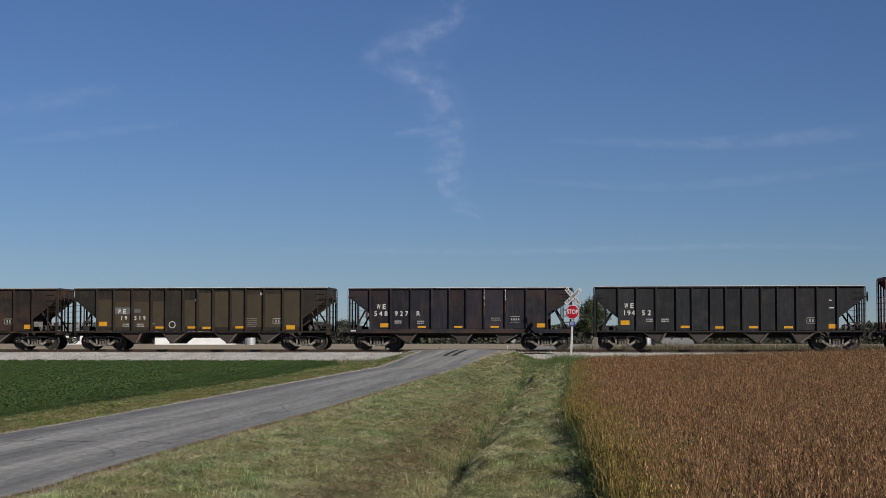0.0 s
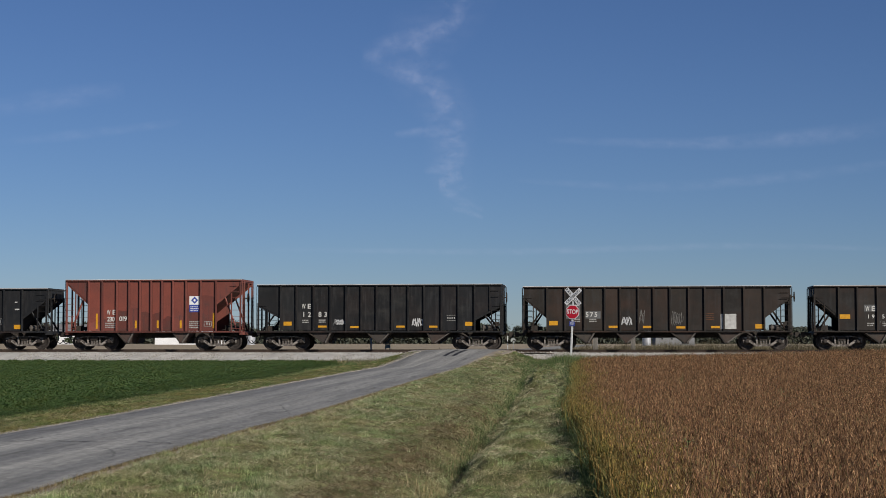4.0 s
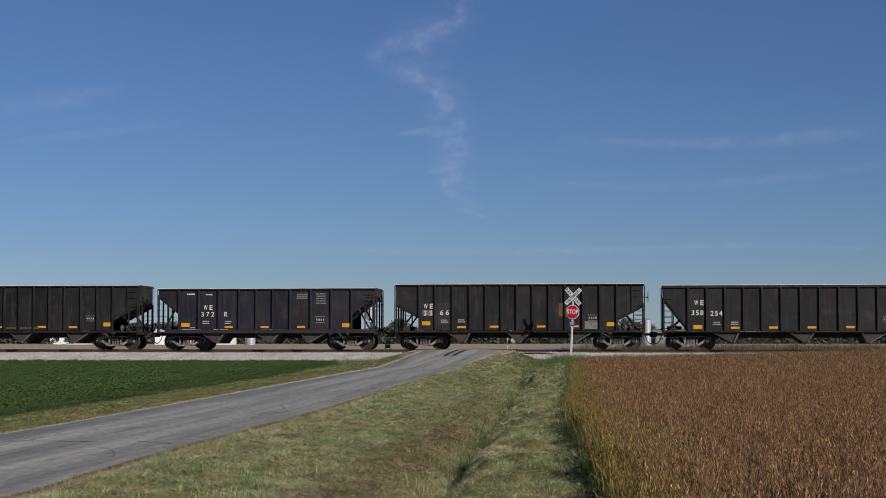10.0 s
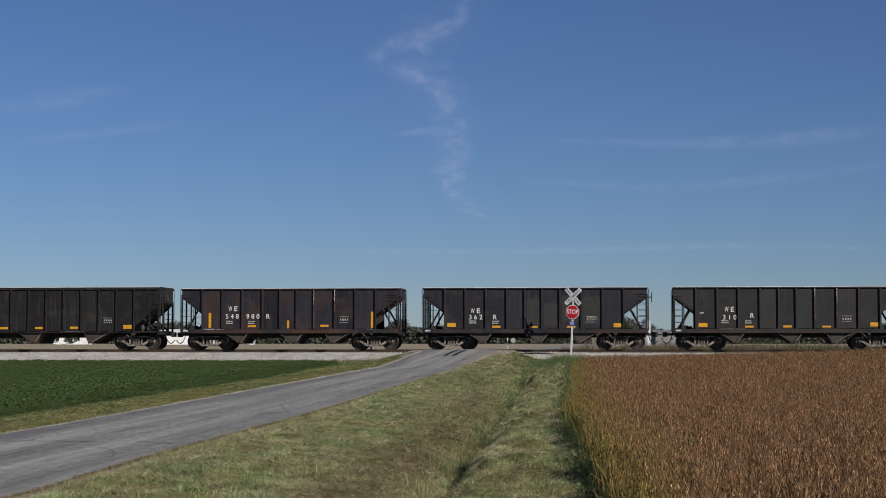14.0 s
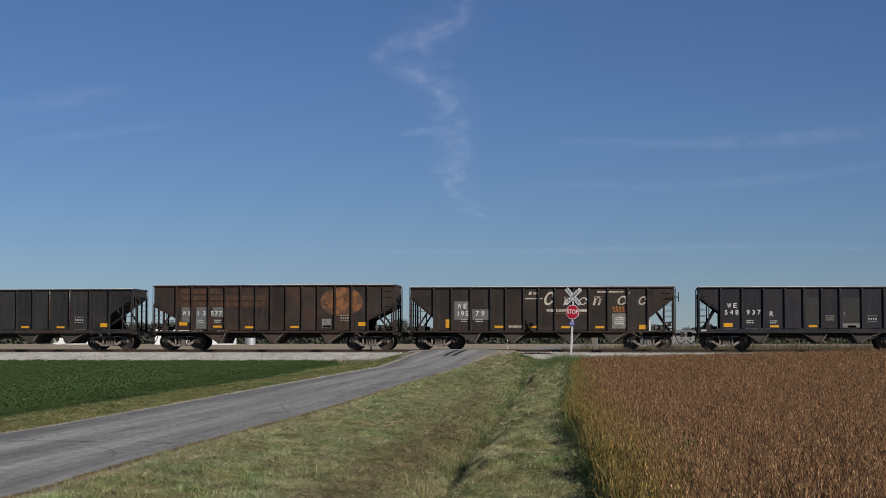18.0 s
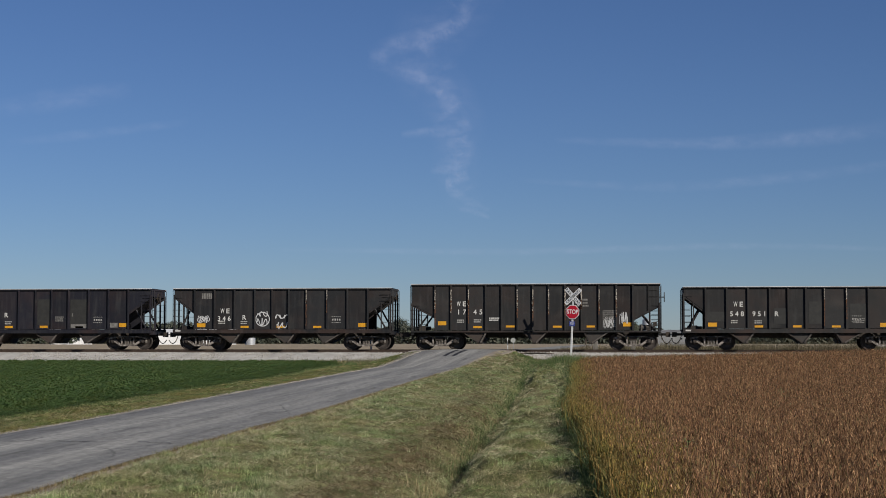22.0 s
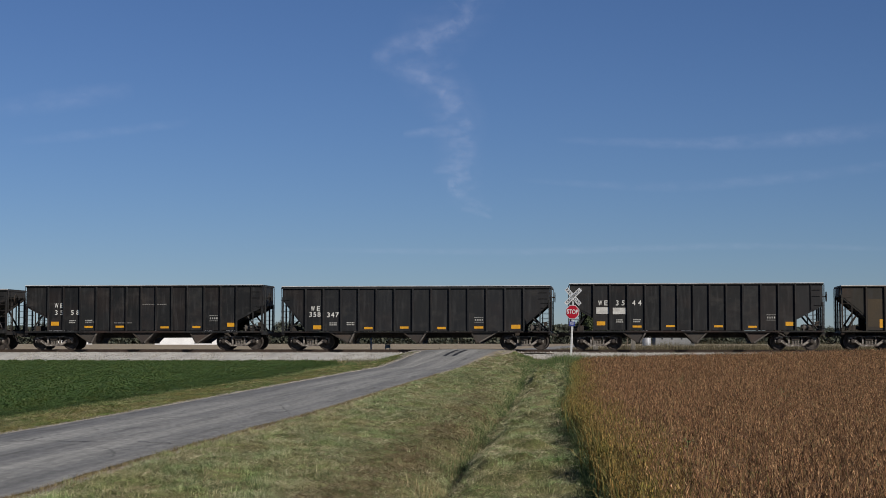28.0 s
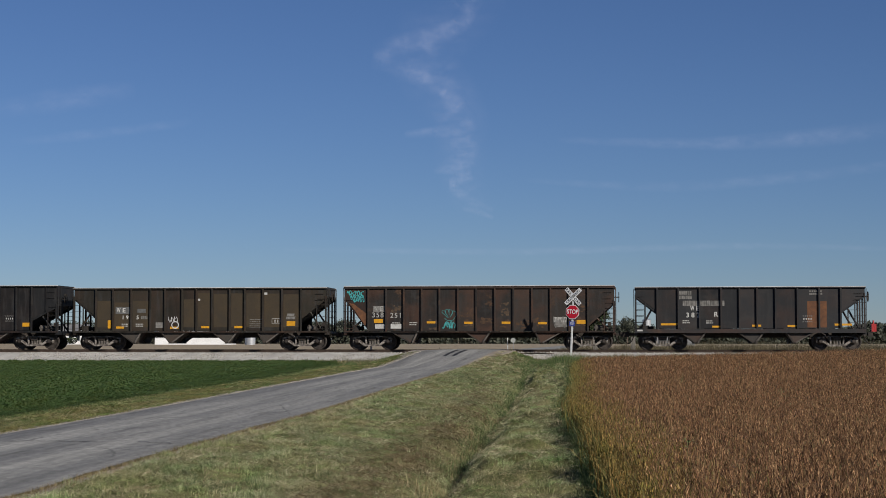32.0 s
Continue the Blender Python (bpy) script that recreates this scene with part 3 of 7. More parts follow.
def make_track():
    """Ballast bed, ties, rails and the crossing's timber planks."""
    bm = bmesh.new()
    rng = random.Random(3)
    xs = [-1200, -500, -200] + [-60 + 0.5 * i for i in range(241)] + [200, 500, 1200]
    prof = [(-5.8, -0.86), (-4.0, -0.56), (-2.6, -0.30), (-1.75, -0.16), (-0.6, -0.175), (0.6, -0.175), (1.75, -0.16), (2.6, -0.34), (3.6, -0.5)]
    rows = []
    for x in xs:
        near_road = 1.0 - float(smooth((abs(x - 1.2) - 2.2) / 2.0))
        rows.append([bm.verts.new((x, y + rng.uniform(-0.05, 0.05), RAIL + z + rng.uniform(-0.03, 0.03) * (0.3 if abs(y) < 1.8 else 1) - 0.10 * near_road)) for y, z in prof])
    for a, b in zip(rows, rows[1:]):
        for i in range(len(prof) - 1):
            bm.faces.new((a[i], b[i], b[i + 1], a[i + 1]))
    track = tagged(new("railway_track", mesh_of("ballast", bm, BALLAST)), "single railway track on pale limestone ballast", "track", kind="structure")
    rail_profile = [(-0.07, -0.16), (0.07, -0.16), (0.07, -0.145), (0.012, -0.12), (0.012, -0.04), (0.036, -0.03), (0.036, 0.0), (-0.036, 0.0), (-0.036, -0.03), (-0.012, -0.04), (-0.012, -0.12), (-0.07, -0.145)]
    for side in (-0.7535, 0.7535):
        bm = bmesh.new()
        a = [bm.verts.new((-1200, side + y, RAIL + z)) for y, z in rail_profile]
        b = [bm.verts.new((1200, side + y, RAIL + z)) for y, z in rail_profile]
        bm.faces.new(a)
        bm.faces.new(b[::-1])
        for i in range(len(a)):
            bm.faces.new((a[i], b[i], b[(i + 1) % len(a)], a[(i + 1) % len(a)]))
        part("rail", bm, RAIL_STEEL, track, "rust-brown steel rail")
    tie = make("tie", lambda q: box(q, -0.115, 0.115, -1.3, 1.3, -0.17, 0.0), TIE_WOOD)
    for i in range(150):
        x = -44 + 0.56 * i
        if abs(x - 1.2) > 2.4:
            t = child("tie", tie, track, "", (x, rng.uniform(-0.05, 0.05), RAIL - 0.162))
            t.rotation_euler.z = rng.uniform(-0.02, 0.02)
    plank = make("crossing_plank", lambda q: box(q, -2.3, 2.3, -0.14, 0.14, -0.14, 0.0), TIE_WOOD)
    for y in (-1.05, -0.5, -0.17, 0.17, 0.5, 1.05):
        child("crossing_plank", plank, track, "weathered timber crossing plank", (1.2, y, RAIL - 0.008))


def make_stones():
    """Loose limestone on the bank, thickest beside the road."""
    rng = np.random.RandomState(11)
    n = 13000
    x = np.where(rng.rand(n) < 0.22, rng.normal(5.5, 1.6, n), rng.uniform(-24, 16, n))
    y = -1.7 - 3.9 * rng.rand(n) ** 0.9
    keep = np.abs(x - 1.2) > 2.3
    x, y = x[keep], y[keep]
    n = len(x)
    z = RAIL + np.interp(y, [-5.8, -4.0, -2.6, -1.75], [-0.86, -0.56, -0.30, -0.16])
    r = rng.uniform(0.024, 0.055, n) * np.where((x > 3.5) & (x < 8), 1.5, 1.0)
    lay_stones("ballast_stones", x, y, z, r, rng, "loose pale limestone ballast stones on the bank")
    # crumbled gravel along both edges of the road
    for side, n, spread, sunk in ((-1, 3600, 0.09, 0.0), (1, 1300, 0.07, 0.012)):
        y = -88 + 80 * rng.rand(n) ** 1.5
        off = np.abs(rng.normal(0, spread, n)) * (1 + 0.5 * np.sin(y * 1.7) * np.sin(y * 0.6)) - 0.05
        x = road_x(y) + side * (ROAD_W / 2 + 0.12 * smooth((y + 16) / 12.0) + off - (0.11 * smooth((-58 - y) / 14.0) if side > 0 else 0))
        r = rng.uniform(0.007, 0.021, n) * np.clip((y - YC) / 32.0, 0.7, 2.2)
        lay_stones("road_gravel", x, y, road_z(y) - sunk + 0.004, r, rng, "crumbled pale gravel along the road's edge", EDGE_GRAVEL)


def lay_stones(name, x, y, z, r, rng, label, material=STONE):
    n = len(x)
    base = np.array([(1, 0, -0.2), (0.2, 1, 0), (-0.9, 0.3, 0.1), (-0.1, -1, -0.1), (0.1, 0.1, 0.8), (0, 0, -0.6)])
    ang = rng.uniform(0, 6.28, n)
    c, s = np.cos(ang)[:, None], np.sin(ang)[:, None]
    sc = r[:, None, None] * rng.uniform(0.6, 1.3, (n, 6, 1))
    v = base[None] * sc
    v = np.stack([v[..., 0] * c - v[..., 1] * s, v[..., 0] * s + v[..., 1] * c, v[..., 2]], -1)
    v += np.stack([x, y, z], -1)[:, None]
    f = np.array([(0, 1, 4), (1, 2, 4), (2, 3, 4), (3, 0, 4), (1, 0, 5), (2, 1, 5), (3, 2, 5), (0, 3, 5)])
    faces = (np.arange(n)[:, None, None] * 6 + f[None]).reshape(-1, 3)
    scatter(name, v, faces, material, label, "stones")


# ---- fields and verges ----
def blades(name, x, y, h, w, material, label, category, lean=0.5, seed=1, foot=None, bent=True):
    """Single blades of grass at x, y, h high and w wide at the foot."""
    rng = np.random.RandomState(seed)
    n = len(x)
    z = land(x, y) if foot is None else foot
    a = rng.uniform(0, 2 * np.pi, n)
    b = rng.normal(0, 0.7, n) + np.pi * (rng.rand(n) < 0.5)
    l = np.abs(rng.normal(0, lean, n)) * h
    if not bent:
        b = b * 0.5 + 2.5 * tufts(x, y, 2.0)
        l = l * (0.7 + 0.6 * np.abs(tufts(x, y, 4.0)))
    dx, dy = np.cos(a) * w / 2, np.sin(a) * w / 2
    ox, oy = np.cos(b) * l, np.sin(b) * l
    if not bent:
        p = np.stack([np.stack([x - dx, y - dy, z - 0.01], -1), np.stack([x + dx, y + dy, z - 0.01], -1), np.stack([x + ox, y + oy, z + h * (1 - 0.35 * np.minimum(l / h, 1))], -1)], 1)
        return scatter(name, p, np.arange(n * 3).reshape(-1, 3), material, label, category)
    p = np.stack([np.stack([x - dx, y - dy, z - 0.01], -1), np.stack([x + dx, y + dy, z - 0.01], -1),
                  np.stack([x + dx * 0.75 + ox * 0.4, y + dy * 0.75 + oy * 0.4, z + h * 0.62], -1), np.stack([x - dx * 0.75 + ox * 0.4, y - dy * 0.75 + oy * 0.4, z + h * 0.62], -1),
                  np.stack([x + ox, y + oy, z + h * (1 - 0.25 * np.minimum(l / h, 1))], -1)], 1)
    i = np.arange(n)[:, None] * 5
    faces = np.concatenate([i + np.array([q]) for q in ((0, 1, 2), (0, 2, 3), (3, 2, 4))], 0)
    return scatter(name, p, faces, material, label, category)


def strands(name, x, y, length, w, material, label, category, rng, swirl=0.5, foot=None, across=0.0):
    """Cut or fallen blades lying on the sward, most of them combed one way; each is bent once."""
    n = len(x)
    z = (land(x, y) if foot is None else foot) + rng.uniform(0.012, 0.045, n)
    a = across + swirl * tufts(x * 0.5, y * 0.5, 3.0) + rng.normal(0, 0.38, n) + np.pi * (rng.rand(n) < 0.5)
    b = a + rng.normal(0, 0.5, n)
    ax, ay, bx, by = np.cos(a) * length / 2, np.sin(a) * length / 2, np.cos(b) * length / 2, np.sin(b) * length / 2
    nx, ny = -np.sin(a) * w / 2, np.cos(a) * w / 2
    lift, tip = rng.uniform(0.0, 0.03, n), rng.uniform(-0.012, 0.03, n)
    up = w * 0.45
    p = np.stack([np.stack([x - ax - nx, y - ay - ny, z - 0.012], -1), np.stack([x - ax + nx, y - ay + ny, z - 0.012 + up], -1),
                  np.stack([x + nx, y + ny, z + lift + up], -1), np.stack([x - nx, y - ny, z + lift], -1),
                  np.stack([x + bx, y + by, z + tip], -1)], 1)
    i = np.arange(n)[:, None] * 5
    faces = np.concatenate([i + np.array([q]) for q in ((0, 3, 2), (0, 2, 1), (3, 4, 2))], 0)
    return scatter(name, p, faces, material, label, category)


def in_field(n, x0, x1, y0, y1, rng):
    return rng.uniform(x0, x1, n), rng.uniform(y0, y1, n)


def matted(x, y):
    """How far the grass lies dead and brown: on the slope west of the ditch."""
    d = (x - ditch_x(y) + 0.62) / 0.58
    w = np.exp(-d * d) * smooth((-44.0 - y) / 14.0)
    return np.clip(w * (0.80 + 0.5 * np.sin(x * 2.1 + 0.4 * y) * np.sin(y * 0.55 + 1.0)), 0, 1)


def bank_foot(x, y):
    """The ground, or the skirt of the ballast where that lies higher."""
    return np.where(y > -5.8, np.maximum(land(x, y), RAIL - 0.02 + np.interp(y, [-5.8, -4.0, -2.6, -1.75], [-0.86, -0.56, -0.30, -0.16])), land(x, y))


def make_verges():
    rng = np.random.RandomState(21)
    bx, by, bh, bw = [], [], [], []
    for y0, y1, per, h, w in ((-81, -66, 2600, 0.056, 0.0060), (-66, -48, 1350, 0.06, 0.0095), (-48, -28, 700, 0.065, 0.014), (-28, -5.5, 330, 0.075, 0.022)):
        for x0, x1 in ((2.4, 10.6), (-5.6, 1.2)):
            n = int((x1 - x0) * (y1 - y0) * per)
            x, y = in_field(n, x0, x1, y0, y1, rng)
            right = (x > road_x(y) + ROAD_W / 2 + 0.07 - 0.16 * smooth((-60 - y) / 12.0) + 0.12 * rng.rand(n) + (0.2 + 0.5 * rng.rand(n)) * smooth((y + 15) / 8.0)) & (x < soy_x(y) + 0.3)
            left = (x < road_x(y) - ROAD_W / 2 - 0.06 - 0.16 * rng.rand(n)) & (x > alfalfa_x(y) - 0.3) & (y < -7.5 + 1.2 * np.sin(x * 2)) & (x > 10.4 - 0.366 * (y - YC) - 1.0)
            keep = (right | left) & ((np.abs(x - ditch_x(y) - 0.06 * np.sin(y * 0.9)) > 0.09 + 0.07 * np.sin(y * 1.7) + 0.05 * np.sin(y * 0.6)) | (rng.rand(n) < 0.12) | (y > -26))
            keep &= rng.rand(n) > np.where(x < road_x(y), 0.35, 0.8 * matted(x, y))
            x, y = x[keep], y[keep]
            bx.append(x), by.append(y)
            tall = np.clip(0.8 + 0.55 * tufts(x, y), 0.4, 1.7) * np.where(x < road_x(y), 0.7, 1.0)
            bh.append(h * rng.uniform(0.5, 1.5, len(x)) * tall), bw.append(np.full(len(x), w))
    n = 7000
    y = -81 - 34 * rng.rand(n)
    x = 2.4 + 7.8 * rng.rand(n) + 0.03 * (-81 - y)
    keep = x > road_x(y) + ROAD_W / 2 + 0.1
    bx.append(x[keep]), by.append(y[keep]), bh.append(rng.uniform(0.03, 0.08, keep.sum())), bw.append(np.full(keep.sum(), 0.014))
    x, y, h, w = (np.concatenate(q) for q in (bx, by, bh, bw))
    west = x < road_x(y)
    blades("mown_grass", x[~west], y[~west], h[~west], w[~west], GRASS, "short mown grass verge with dry cuttings", "grass", 1.35, 4, None, False)
    blades("verge_grass", x[west], y[west], h[west], w[west], SIDE_GRASS, "olive half-dry grass strip between road and alfalfa", "grass", 1.2, 18, None, False)
    # fallen and cut blades lying over the stubble
    lx, ly, ll, lw = [], [], [], []
    for y0, y1, per, ln, w in ((-81, -66, 900, 0.085, 0.0050), (-66, -48, 500, 0.105, 0.0068), (-48, -28, 290, 0.13, 0.0095), (-28, -8, 150, 0.18, 0.014)):
        n = int(13.0 * (y1 - y0) * per)
        x, y = in_field(n, -3.0, 10.0, y0, y1, rng)
        off = x - road_x(y)
        keep = ((off > ROAD_W / 2 + 0.10 + 0.10 * rng.rand(n) + 0.45 * smooth((y + 15) / 8.0)) & (x < soy_x(y) + 0.05) & (np.abs(x - ditch_x(y) - 0.06 * np.sin(y * 0.9)) > 0.16)) | ((off < -ROAD_W / 2 - 0.12) & (x > alfalfa_x(y) + 0.05))
        keep &= tufts(x * 0.35, y * 0.35, 6.0) * 0.6 + rng.normal(0, 0.5, n) > -0.15
        keep &= rng.rand(n) > 0.85 * matted(x, y)
        x, y = x[keep], y[keep]
        lx.append(x), ly.append(y), ll.append(ln * rng.uniform(0.5, 1.6, len(x))), lw.append(np.full(len(x), w))
    x, y, ln, w = (np.concatenate(q) for q in (lx, ly, ll, lw))
    dry = tufts(x * 0.3, y * 0.3, 9.0) * 0.7 + rng.normal(0, 0.45, len(x)) > 0.25
    west = x < road_x(y)
    dry &= ~west | (rng.rand(len(x)) < 0.15)
    green = ~dry & ~west
    strands("fallen_grass", x[green], y[green], ln[green], w[green], FALLEN, "fallen olive grass blades lying on the mown verge", "grass", rng)
    green = ~dry & west
    strands("fallen_grass", x[green], y[green], ln[green], w[green], SIDE_GRASS, "fallen dull grass blades between road and alfalfa", "grass", rng)
    strands("dry_grass", x[dry], y[dry], ln[dry], w[dry], THATCH, "dry tan grass lying in swaths on the mown verge", "grass", rng)
    # greener tufts that stand above the cut
    n = 60000
    y = -81 + 66 * rng.rand(n) ** 1.7
    x = rng.uniform(2.6, 10.0, n)
    keep = (x < soy_x(y) - 0.1) & (x > road_x(y) + ROAD_W / 2 + 0.25) & (tufts(x * 0.45, y * 0.45, 11.0) + rng.normal(0, 0.22, n) > 0.62)
    x, y = x[keep], y[keep]
    blades("green_tufts", x, y, rng.uniform(0.05, 0.13, len(x)), 0.005 * np.clip((y - YC) / 22.0, 0.8, 3.5), TUFT_GREEN, "fresh green grass tufts standing above the mown verge", "grass", 0.8, 44, None, False)
    # the brown matted slope west of the ditch
    n = 150000
    y = -81 + 50 * rng.rand(n) ** 1.5
    x = ditch_x(y) - 2.6 + 2.9 * rng.rand(n)
    keep = (rng.rand(n) < matted(x, y) + 0.015) & (x > road_x(y) + ROAD_W / 2 + 0.2)
    x, y = x[keep], y[keep]
    blades("matted_grass", x, y, rng.uniform(0.04, 0.10, len(x)), 0.006 * np.clip((y - YC) / 25.0, 0.7, 2.5), MATTED, "brown matted dead grass on the slope of the ditch", "grass", 1.4, 14, None, False)
    pick = rng.rand(len(x)) < 0.4
    x, y = x[pick] + rng.normal(0, 0.05, pick.sum()), y[pick]
    strands("matted_strands", x, y, rng.uniform(0.07, 0.16, len(x)), 0.0055 * np.clip((y - YC) / 25.0, 0.8, 2.5), MATTED, "brown dead grass strands lying on the ditch slope", "grass", rng)
    # tan dry grass over the shoulder of the road before the crossing
    n = 2600
    y = -20 + 12.5 * rng.rand(n)
    x = road_x(y) + ROAD_W / 2 + 0.15 + 1.7 * rng.rand(n) ** 1.6 + 0.25 * smooth((y + 15) / 8.0)
    keep = tufts(x * 0.5, y * 0.3, 2.0) + rng.normal(0, 0.5, n) > -0.2
    x, y = x[keep], y[keep]
    strands("shoulder_straw", x, y, rng.uniform(0.12, 0.34, len(x)), np.full(len(x), 0.02), THATCH, "tan dry grass over the road shoulder by the crossing", "grass", rng)
    # the brown fringe that creeps over the road's edge
    n = 9000
    y = -81 + 50 * rng.rand(n) ** 1.5
    x = road_x(y) + ROAD_W / 2 + 0.04 - 0.12 * smooth((-60 - y) / 12.0) + np.abs(rng.normal(0, 0.07, n))
    blades("edge_grass", x, y, rng.uniform(0.03, 0.075, n), 0.006 * np.clip((y - YC) / 25.0, 0.7, 2.5), MATTED, "dead brown grass fringe along the road's edge", "grass", 1.1, 19, np.maximum(land(x, y), road_z(y) - 0.01), False)
    # lush uncut grass round the foot of the crossing sign
    n = 34000
    x, y = rng.uniform(4.0, 9.2, n), -5.3 - 20.0 * rng.rand(n) ** 1.9
    keep = (x < soy_x(y) + 0.5 - 1.2 * rng.rand(n) ** 3) & (rng.rand(n) < smooth((x - road_x(y) - ROAD_W / 2 - 0.5 + 0.11 * (y + 6)) / 1.6))
    west = rng.rand(n) < 0.2
    x = np.where(west, -1.9 - 8.0 * rng.rand(n) ** 1.3, x)
    y = np.where(west, -6.0 - 3.6 * rng.rand(n), y)
    keep = np.where(west, tufts(x, y, 1.0) + rng.normal(0, 0.4, n) > 0.0, keep)
    x, y = x[keep], y[keep]
    tall = np.where(x < 0, 0.5, (0.38 + 0.87 * smooth((x - 5.2) / 1.8)) * (0.3 + 0.7 * smooth((y + 20) / 12.0))) * (0.8 + 0.35 * np.clip(tufts(x, y, 3.0), -1, 1))
    blades("lush_grass", x, y, rng.uniform(0.15, 0.55, len(x)) * tall, np.full(len(x), 0.018), LUSH, "lush green uncut grass beside the crossing sign", "grass", 0.3, 15, bank_foot(x, y))
    n = 26000
    y = -9.0 - 34.0 * rng.rand(n) ** 1.25
    x = road_x(y) + ROAD_W / 2 + 0.5 + (soy_x(y) - road_x(y) - ROAD_W / 2 - 0.6) * rng.rand(n) ** 0.8
    keep = tufts(x * 0.22, y * 0.10, 4.0) + 0.35 * tufts(x, y * 0.4, 9.0) + 0.9 * smooth((x - road_x(y) - ROAD_W / 2 - 0.7) / 0.8) * smooth((y + 18) / 7.0) + rng.normal(0, 0.25, n) > 0.42
    x, y = x[keep], y[keep]
    blades("verge_tufts", x, y, rng.uniform(0.06, 0.2, len(x)) * (0.7 + 0.5 * np.clip(tufts(x, y, 3.0), -0.5, 1.0)), np.full(len(x), 0.017), RANK_GRASS, "darker uncut green tufts on the verge near the crossing", "grass", 0.9, 47, bank_foot(x, y), False)
    # green band in the shade of the crop's edge
    n = 15000
    y = -72.0 + 66.0 * rng.rand(n) ** 0.9
    x = soy_x(y) + 0.05 - np.abs(rng.normal(0, 0.24, n)) * (0.7 + 0.5 * np.sin(y * 0.9) * np.sin(y * 2.3 + 1.0))
    blades("shaded_grass", x, y, rng.uniform(0.06, 0.2, n), 0.0085 * np.clip((y - YC) / 35.0, 0.7, 2.2), RANK_GRASS, "dark green uncut grass along the shaded crop edge", "grass", 0.7, 52, None, False)
    # ranker grass: in the ditch, along the soybeans, beside the bank
    n = 23000
    y = -81 + 76 * rng.rand(n) ** 1.35
    pick = rng.rand(n)
    x = np.where((pick < 0.26) & (y < -20) & (np.sin(y * 1.1) + np.sin(y * 0.37 + 1) > -0.7), ditch_x(y) - 0.05 + rng.normal(0, 0.10, n) + 0.06 * np.sin(y * 1.3), np.where(pick < 0.75, soy_x(y) - 0.02 - np.abs(rng.normal(0, 0.10, n)), alfalfa_x(y) + rng.normal(0, 0.25, n)))
    x = np.where((pick >= 0.75) & (y < -70), soy_x(y) - 0.1, x)
    scale = np.clip((y - YC) / 35.0, 0.6, 2.4)
    blades("rank_grass", x, y, rng.uniform(0.05, 0.15, n) * np.where(pick < 0.26, 1.3, 1.0), 0.008 * scale, RANK_GRASS, "uncut green grass along the ditch and crop edges", "grass", 0.5, 5)
    n = 5000
    x = np.where(rng.rand(n) < 0.5, rng.uniform(5.4, 9.5, n), rng.uniform(-14, -0.6, n))
    y = -5.6 + rng.normal(0, 0.6, n)
    x = np.where((x < 0), -2.6 - np.abs(rng.normal(0, 2.2, n)), x)
    blades("bank_grass", x, y, rng.uniform(0.08, 0.3, n), np.full(n, 0.03), WEEDS, "tufts of half-dry grass at the foot of the bank", "grass", 0.5, 6, bank_foot(x, y))
    # single tufts on the skirt of the ballast
    for x0, y0, size in ((-18.4, -5.2, 0.34), (-14.2, -5.0, 0.26), (-22.0, -5.3, 0.2), (-8.2, -5.2, 0.22)):
        n = 60
        x, y = x0 + rng.normal(0, 0.22, n), y0 + rng.normal(0, 0.2, n)
        blades("dry_tuft", x, y, rng.uniform(0.4, 1.0, n) * size, np.full(n, 0.02), STRAW if x0 < -10 else WEEDS, "dry grass tuft on the skirt of the ballast", "grass", 0.4, 30 + int(-x0), bank_foot(x, y))
    # dry cuttings
    n = 9000
    y = -81 + 70 * rng.rand(n) ** 1.6
    x = rng.uniform(2.8, 9.9, n)
    keep = (x < soy_x(y) - 0.3) & (x > road_x(y) + ROAD_W / 2 + 0.2) & (tufts(x, y, 6.0) + rng.normal(0, 0.3, n) > 0.3)
    x, y = x[keep], y[keep]
    n = len(x)
    scale = np.clip((y - YC) / 25.0, 0.8, 3.0)
    z = land(x, y) + rng.uniform(0.03, 0.07, n)
    a = rng.uniform(0, np.pi, n)
    ln = 0.014 + 0.035 * rng.rand(n) ** 3
    p, q = np.cos(a) * ln, np.sin(a) * ln
    u, v = -np.sin(a) * 0.0016 * scale, np.cos(a) * 0.0016 * scale
    e = rng.normal(0, 0.03, n)
    quad = np.stack([np.stack([x - p - u, y - q - v, z], -1), np.stack([x - p + u, y - q + v, z + 0.004], -1), np.stack([x + p + u, y + q + v, z + e + 0.004], -1), np.stack([x + p - u, y + q - v, z + e], -1)], 1)
    scatter("grass_cuttings", quad, np.arange(n * 4).reshape(-1, 4), MATTED, "dry straw cuttings lying on the verge", "straw")
    # a clump of dead stalks in the ditch
    n = 60
    x, y = 8.0 + rng.normal(0, 0.12, n), -76.6 + rng.normal(0, 0.4, n)
    blades("dead_stalks", x, y, rng.uniform(0.08, 0.26, n), np.full(n, 0.007), STRAW, "clump of dead straw-coloured stalks in the ditch", "stalks", 0.5, 7)


